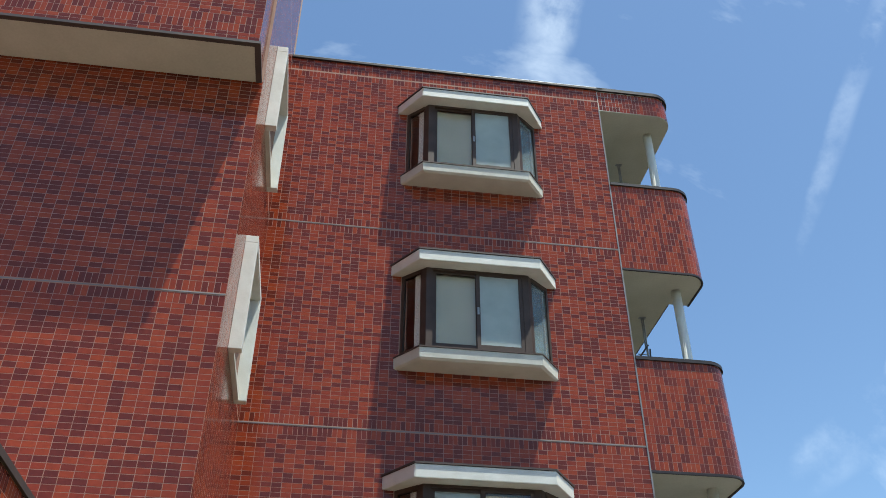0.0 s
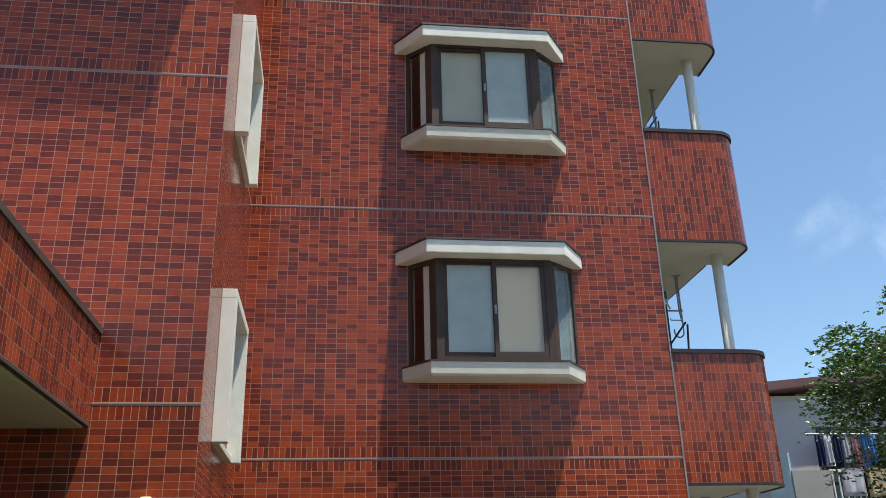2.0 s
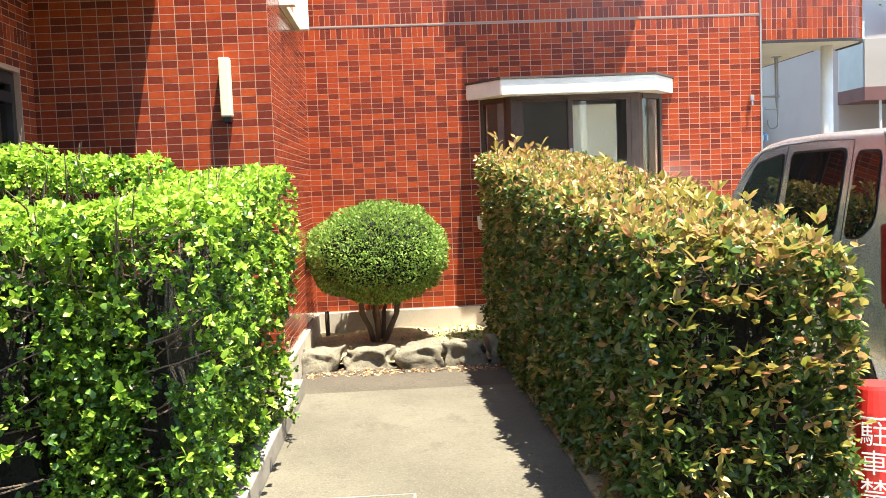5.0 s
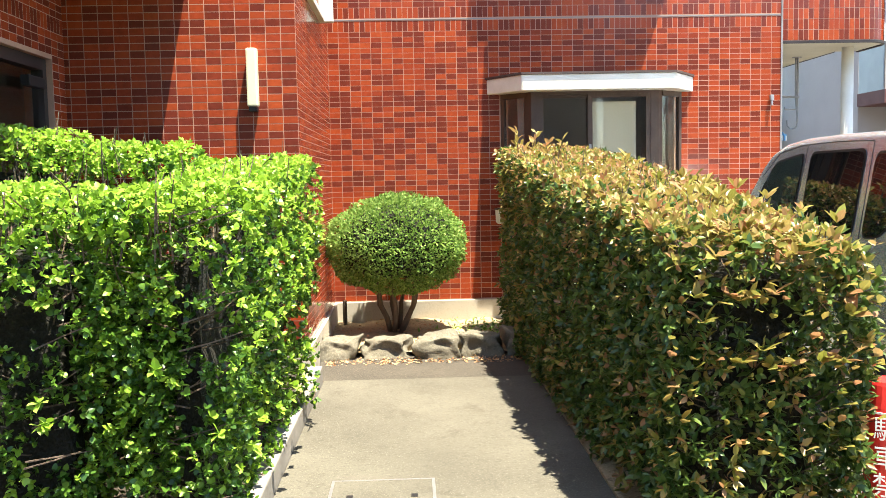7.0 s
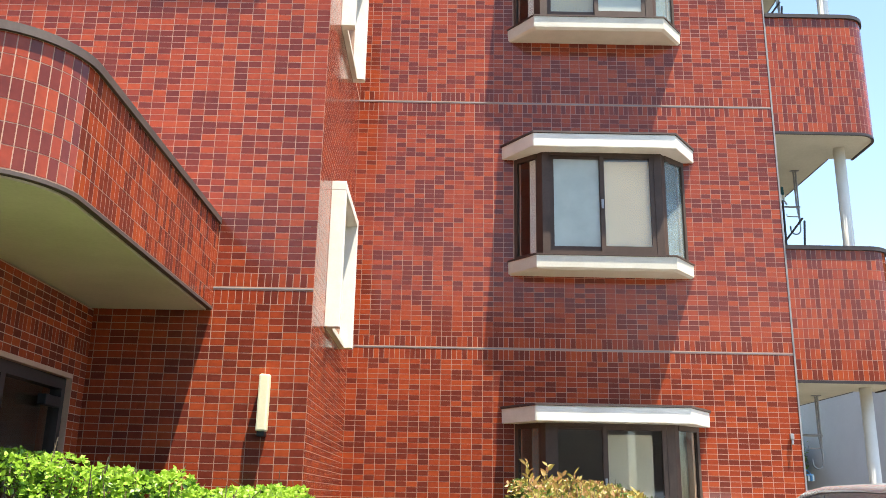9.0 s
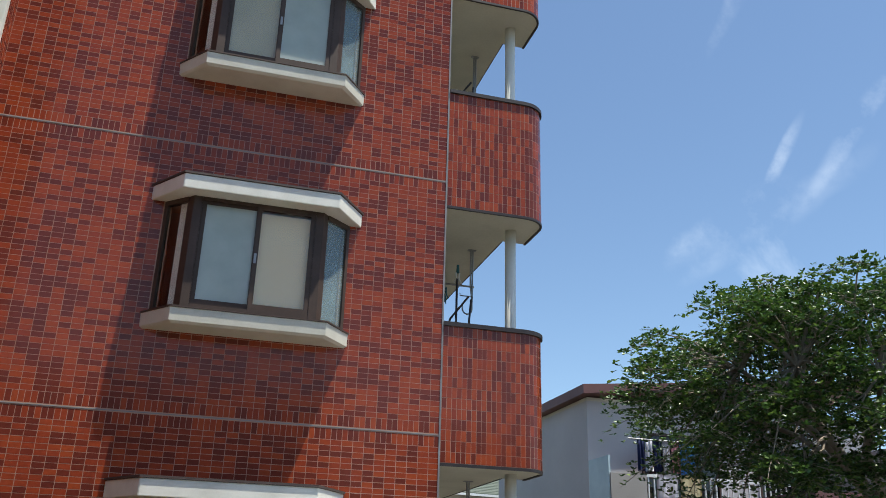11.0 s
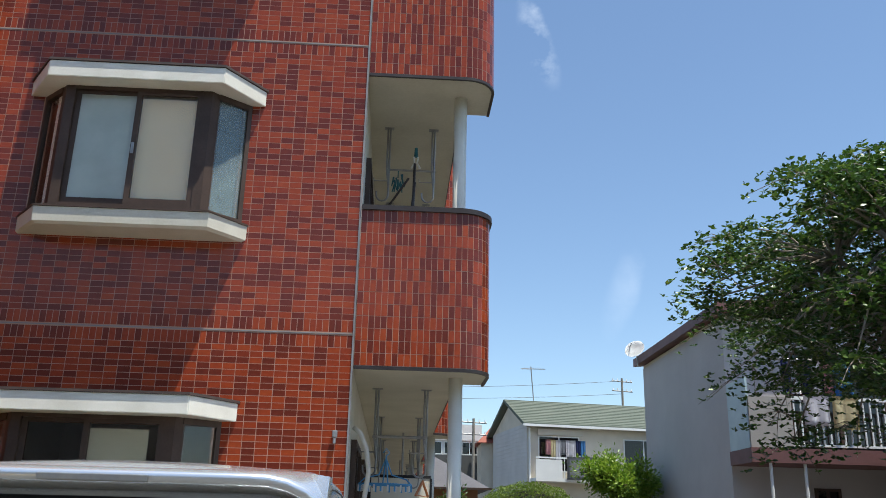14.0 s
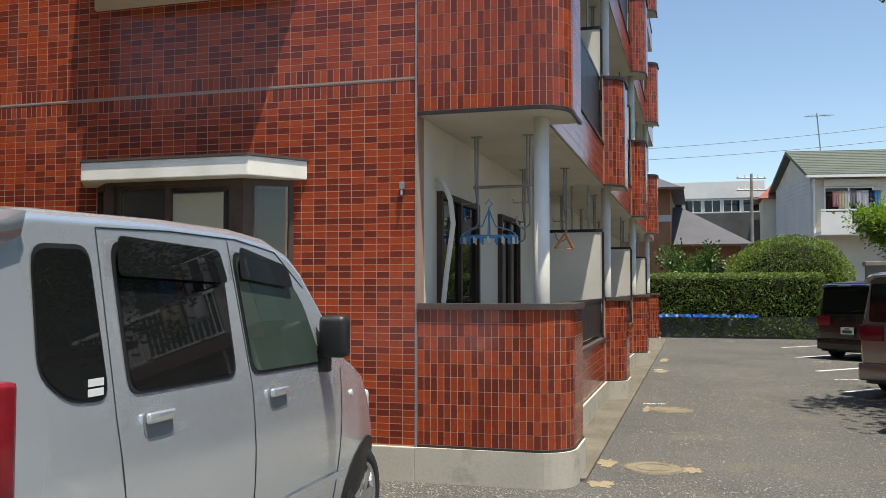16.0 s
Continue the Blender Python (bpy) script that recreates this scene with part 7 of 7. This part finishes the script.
hedge("boundary_hedge", "dense clipped green hedge above the block wall", [([(3.7, 20.86), (10.5, 20.86), (10.5, 21.7), (3.7, 21.7)], (1.87, 1.87, 1.88, 1.88))], FAR_LEAF, FAR_LEAF, 0.058, 1250, 61, 0.09, 0.85, 0.25, 1.1, -0.7)
DOME_LEAF = leaf_material("dome_shrub_leaf", [(0.0, (0.10, 0.17, 0.03)), (0.5, (0.17, 0.25, 0.04)), (1.0, (0.26, 0.32, 0.06))], 0.5, 0.25, 0.3)
ball_leaves("dome_bush", "large dome-shaped clipped shrub behind the hedge", (9.78, 22.9, 1.72), (1.92, 1.1, 1.38), 26000, 0.056, DOME_LEAF, 62, category="shrub")
YOUNG_TREE = leaf_material("yellow_green_leaf", [(0.0, (0.10, 0.20, 0.02)), (0.5, (0.19, 0.31, 0.03)), (1.0, (0.30, 0.40, 0.05))], 0.45, 0.35)
tree("garden_tree", "small garden tree with yellow-green leaves", (13.25, 24.5, 0), 3.2, 9, 0.85, 0.11, 2, 33, YOUNG_TREE, 0.12, 18, 0.18, BARK, 0.8)
pier = thing("gate_pier", "grey concrete gate pier at the car park's end", "pier")
part("shaft", boxes((11.72, 12.86, 21.4, 21.75, 0, 2.12)), CONCRETE, pier)
part("cap", boxes((11.66, 12.92, 21.33, 21.82, 2.12, 2.25), bevel=0.02), CONCRETE, pier)


def gable_house(name, label, at, turn, w, d, eave, ridge, wall_mat, roof_mat):
    """The front looks to -y; the ridge runs along x."""
    h = thing(name, label, "house")
    part("wall", boxes((0, w, 0, d, 0, eave)), wall_mat, h)
    for x0, x1 in ((0, 0.12), (w - 0.12, w)):
        bm = bmesh.new()
        v = [bm.verts.new(p) for p in ((x0, 0, eave), (x0, d, eave), (x0, d / 2, ridge - 0.15), (x1, 0, eave), (x1, d, eave), (x1, d / 2, ridge - 0.15))]
        for q in ((0, 1, 2), (3, 4, 5), (0, 2, 5, 3), (2, 1, 4, 5), (0, 1, 4, 3)):
            bm.faces.new([v[i] for i in q])
        part("gable", bm, wall_mat, h)
    o, t = 0.45, 0.16
    fall = (ridge - eave) / (d / 2)
    for sgn in (0, 1):
        bm = bmesh.new()
        ya, yb = (-o, d / 2) if sgn == 0 else (d + o, d / 2)
        za, zb = eave - o * fall, ridge
        v = [bm.verts.new(p) for p in ((-0.3, ya, za), (w + 0.3, ya, za), (w + 0.3, yb, zb), (-0.3, yb, zb), (-0.3, ya, za + t), (w + 0.3, ya, za + t), (w + 0.3, yb, zb + t), (-0.3, yb, zb + t))]
        for q in ((0, 1, 2, 3), (4, 5, 6, 7), (0, 1, 5, 4), (1, 2, 6, 5), (2, 3, 7, 6), (3, 0, 4, 7)):
            bm.faces.new([v[i] for i in q])
        roof = part("roof", bm, roof_mat, h)
        for k in range(14):
            f = (k + 0.5) / 14
            y, z = ya + (yb - ya) * f, za + (zb - za) * f + t + 0.003
            part("shingle_course", boxes((-0.3, w + 0.3, y - 0.015, y + 0.015, z - 0.01, z + 0.014)), roof_mat, roof)
    part("gutter", boxes((-0.3, w + 0.3, -o - 0.12, -o, eave - o * fall - 0.02, eave - o * fall + 0.09)), WHITE_RAIL, h)
    part("downpipe", tube(bmesh.new(), [(0.1, -0.06, 0), (0.1, -0.06, eave - 0.2)], 0.05, sides=8), WHITE_RAIL, h)
    part("barge_board", boxes((-0.34, -0.3, -o, -o + 0.01, eave - o * fall, eave - o * fall + 0.1)), WHITE_RAIL, h)
    h.matrix_world = pose(*at, 0, 0, turn)
    return h


green_house = gable_house("green_roofed_house", "cream house with mossy green roof and laundry balcony", (13.13, 45.65, 0), 8, 10.0, 6.6, 6.35, 7.75, CREAM_WALL, GREEN_ROOF)
green_house.matrix_world = green_house.matrix_world @ Matrix.Scale(1.226, 4)
GREY_SIDING = two_tone("grey_siding", (0.56, 0.55, 0.54), (0.49, 0.48, 0.47), 1.0, 30.0, 0.85, 0.3)
part("side_cladding", boxes((-0.03, -0.001, 0, 6.6, 0, 6.35)), GREY_SIDING, green_house)
for k in range(31):
    part("siding_board", boxes((-0.045, -0.031, 0, 6.6, 0.15 + k * 0.2, 0.165 + k * 0.2)), GREY_SIDING, green_house)
for x0, x1 in ((0.6, 2.6), (5.0, 7.0)):
    window_at(green_house, x0, x1, 0, 4.1, 5.7, WHITE_RAIL)
part("shutter_box", boxes((0.5, 2.8, -0.2, -0.055, 5.78, 6.08)), CREAM_WALL, green_house)
part("balcony", boxes((0.1, 4.4, -1.1, -0.001, 3.55, 3.7)), WHITE_WALL, green_house)
part("balcony_panel", boxes((0.1, 1.4, -1.1, -1.05, 3.7, 4.55)), WHITE_WALL, green_house)
part("balcony_rail", boxes((0.1, 4.4, -1.1, -1.05, 4.6, 4.67)), WHITE_RAIL, green_house)
for k in range(18):
    part("baluster", boxes((1.5 + k * 0.16, 1.53 + k * 0.16, -1.09, -1.06, 3.7, 4.6)), WHITE_RAIL, green_house)
for k, c in enumerate((4, 1, 0, 5, 0, 0, 3, 2)):
    q = green_house.matrix_world @ Vector((0.7 + k * 0.25, -0.75, 5.5))
    cloth(q.x, q.y, q.z, 0.3, 0.85 + 0.2 * (k % 3), CLOTH[c], "clothes drying on the far balcony", k + 20)
q = green_house.matrix_world @ Vector((1.6, -1.2, 4.7))
cloth(q.x, q.y, q.z, 1.95, 1.3, CLOTH[5], "dark net hung over the balcony rail", 40)
part("antenna_mast", tube(bmesh.new(), [(1.35, 3.3, 7.8), (1.2, 3.3, 9.75)], 0.03, sides=6), STEEL, green_house)
part("antenna_boom", tube(bmesh.new(), [(0.55, 3.0, 9.55), (2.1, 3.6, 9.7)], 0.018, sides=6), STEEL, green_house)
for k in range(9):
    x = 0.7 + k * 0.15
    part("antenna_rod", tube(bmesh.new(), [(x - 0.02, 2.75 + k * 0.06, 9.57 + k * 0.015), (x + 0.05, 3.4 + k * 0.06, 9.57 + k * 0.015)], 0.01, sides=5), STEEL, green_house)

brick_house = thing("brick_house", "orange brick house with grey hipped roof", "house")
part("wall", boxes((-2.2, 8.9, 39.5, 46, 0, 4.4)), BRICK_WALL, brick_house)
part("tower_wall", boxes((1.5, 5.3, 37.5, 46, 0, 7.3)), BRICK_WALL, brick_house)
part("string_course", boxes((1.45, 5.36, 37.44, 37.5, 5.6, 5.95)), WHITE_WALL, brick_house)
def hip(x0, x1, y0, y1, z0, z1):
    bm = bmesh.new()
    m = min(x1 - x0, y1 - y0) / 2
    low = [bm.verts.new((x, y, z0)) for x, y in ((x0, y0), (x1, y0), (x1, y1), (x0, y1))]
    top = [bm.verts.new((x0 + m, (y0 + y1) / 2, z1)), bm.verts.new((x1 - m, (y0 + y1) / 2, z1))]
    for q in ((low[0], low[1], top[1], top[0]), (low[1], low[2], top[1]), (low[2], low[3], top[0], top[1]), (low[3], low[0], top[0]), low):
        bm.faces.new(q)
    return bm
part("roof", hip(-3.0, 9.6, 38.8, 46.5, 4.4, 6.8), GREY_ROOF, brick_house)
part("tower_roof", hip(0.8, 6.0, 36.8, 46.5, 7.3, 8.9), GREY_ROOF, brick_house)
part("gutter", boxes((-3.0, 9.65, 38.68, 38.8, 4.33, 4.45)), BRONZE, brick_house)
part("upper_gutter", boxes((0.8, 6.05, 36.68, 36.8, 7.22, 7.34)), BRONZE, brick_house)
window_at(brick_house, 6.2, 8.0, 39.5, 1.6, 3.2, BRONZE)
settle(brick_house, (9.6, 38.8, 0), (9.1, 28.0, 0), 0.705)
tree("pine_shrub", "dark pruned pine in front of the brick house", (6.75, 23.3, 0), 2.1, 6, 0.75, 0.07, 1, 71, TREE_LEAF, 0.10, 26, 0.15, BARK, 0.35)

white_block = thing("white_flats", "white flat-roofed block with long window band", "building")
part("wall", boxes((2.0, 11.5, 58.0, 66.0, 0, 8.85)), WHITE_WALL, white_block)
part("parapet", boxes((1.9, 11.6, 57.85, 58.0, 7.8, 8.95)), WHITE_WALL, white_block)
part("lower_front", boxes((2.0, 11.5, 57.6, 57.99, 0, 6.72)), BLOCK, white_block)
for k in range(7):
    window_at(white_block, 2.4 + k * 1.3, 3.45 + k * 1.3, 58.0, 6.85, 7.65, WHITE_RAIL)
red_shed = thing("red_roofed_house", "small house with rusty red roof", "house")
part("wall", boxes((11.2, 13.2, 54, 57, 0, 7.3)), CREAM_WALL, red_shed)
RED_ROOF = two_tone("rusty_red_roof", (0.30, 0.09, 0.06), (0.22, 0.07, 0.05), 1.5, 20.0, 0.8)
part("roof", hip(10.9, 13.5, 53.6, 57.4, 7.3, 8.75), RED_ROOF, red_shed)


def pole(x, y, h, turn):
    p = thing("utility_pole", "grey concrete utility pole with crossarms", "utility pole", "utility poles")
    part("shaft", tube(bmesh.new(), [(x, y, 0), (x, y, h)], 0.13, 0.08, 12), CONCRETE, p)
    c, s = math.cos(turn), math.sin(turn)
    for z in (h - 0.25, h - 1.0):
        part("crossarm", tube(bmesh.new(), [(x - 0.9 * c, y - 0.9 * s, z), (x + 0.9 * c, y + 0.9 * s, z)], 0.045, sides=6), STEEL, p)
        for k in (-0.8, -0.4, 0.4, 0.8):
            part("insulator", tube(bmesh.new(), [(x + k * c, y + k * s, z + 0.04), (x + k * c, y + k * s, z + 0.2)], 0.05, 0.03, 8), WHITE_RAIL, p)


pole(10.25, 49.5, 8.4, 0.3)
pole(22.7, 60.0, 13.1, 0.3)
for k, (z0, z1) in enumerate(((11.9, 12.9), (11.2, 11.9))):
    pts = [(-10 + 32.7 * t, 60.0, z0 + (z1 - z0) * t - 1.0 * 4 * t * (1 - t) * 0.5) for t in (i / 16 for i in range(17))]
    tagged(link_mesh("power_cable", tube(bmesh.new(), pts, 0.015, sides=5), BLACK), "thin overhead power cable", "cable", "overhead cables")

# Plain blocks added out of view, across the street behind the camera, for glass and tiles to mirror.
STREET = two_tone("backdrop_render", (0.30, 0.27, 0.23), (0.22, 0.20, 0.17), 0.4, 20.0, 0.9, 0.3)
# Their height also holds back light from the low sky.
street = link_mesh("street_backdrop", boxes((-30, 8, -28, -24, 0, 8.6), (10, 34, -32, -26, 0, 7.8), (-40, -34, -30, 30, 0, 6.0)), STREET)
tagged(street, "plain blocks added out of view across the street", "backdrop", kind="structure")

# ---- single tiles last ----
for f, cells, owner, turn in LATER_TILES:
    single_tiles(f, cells, owner, turn)
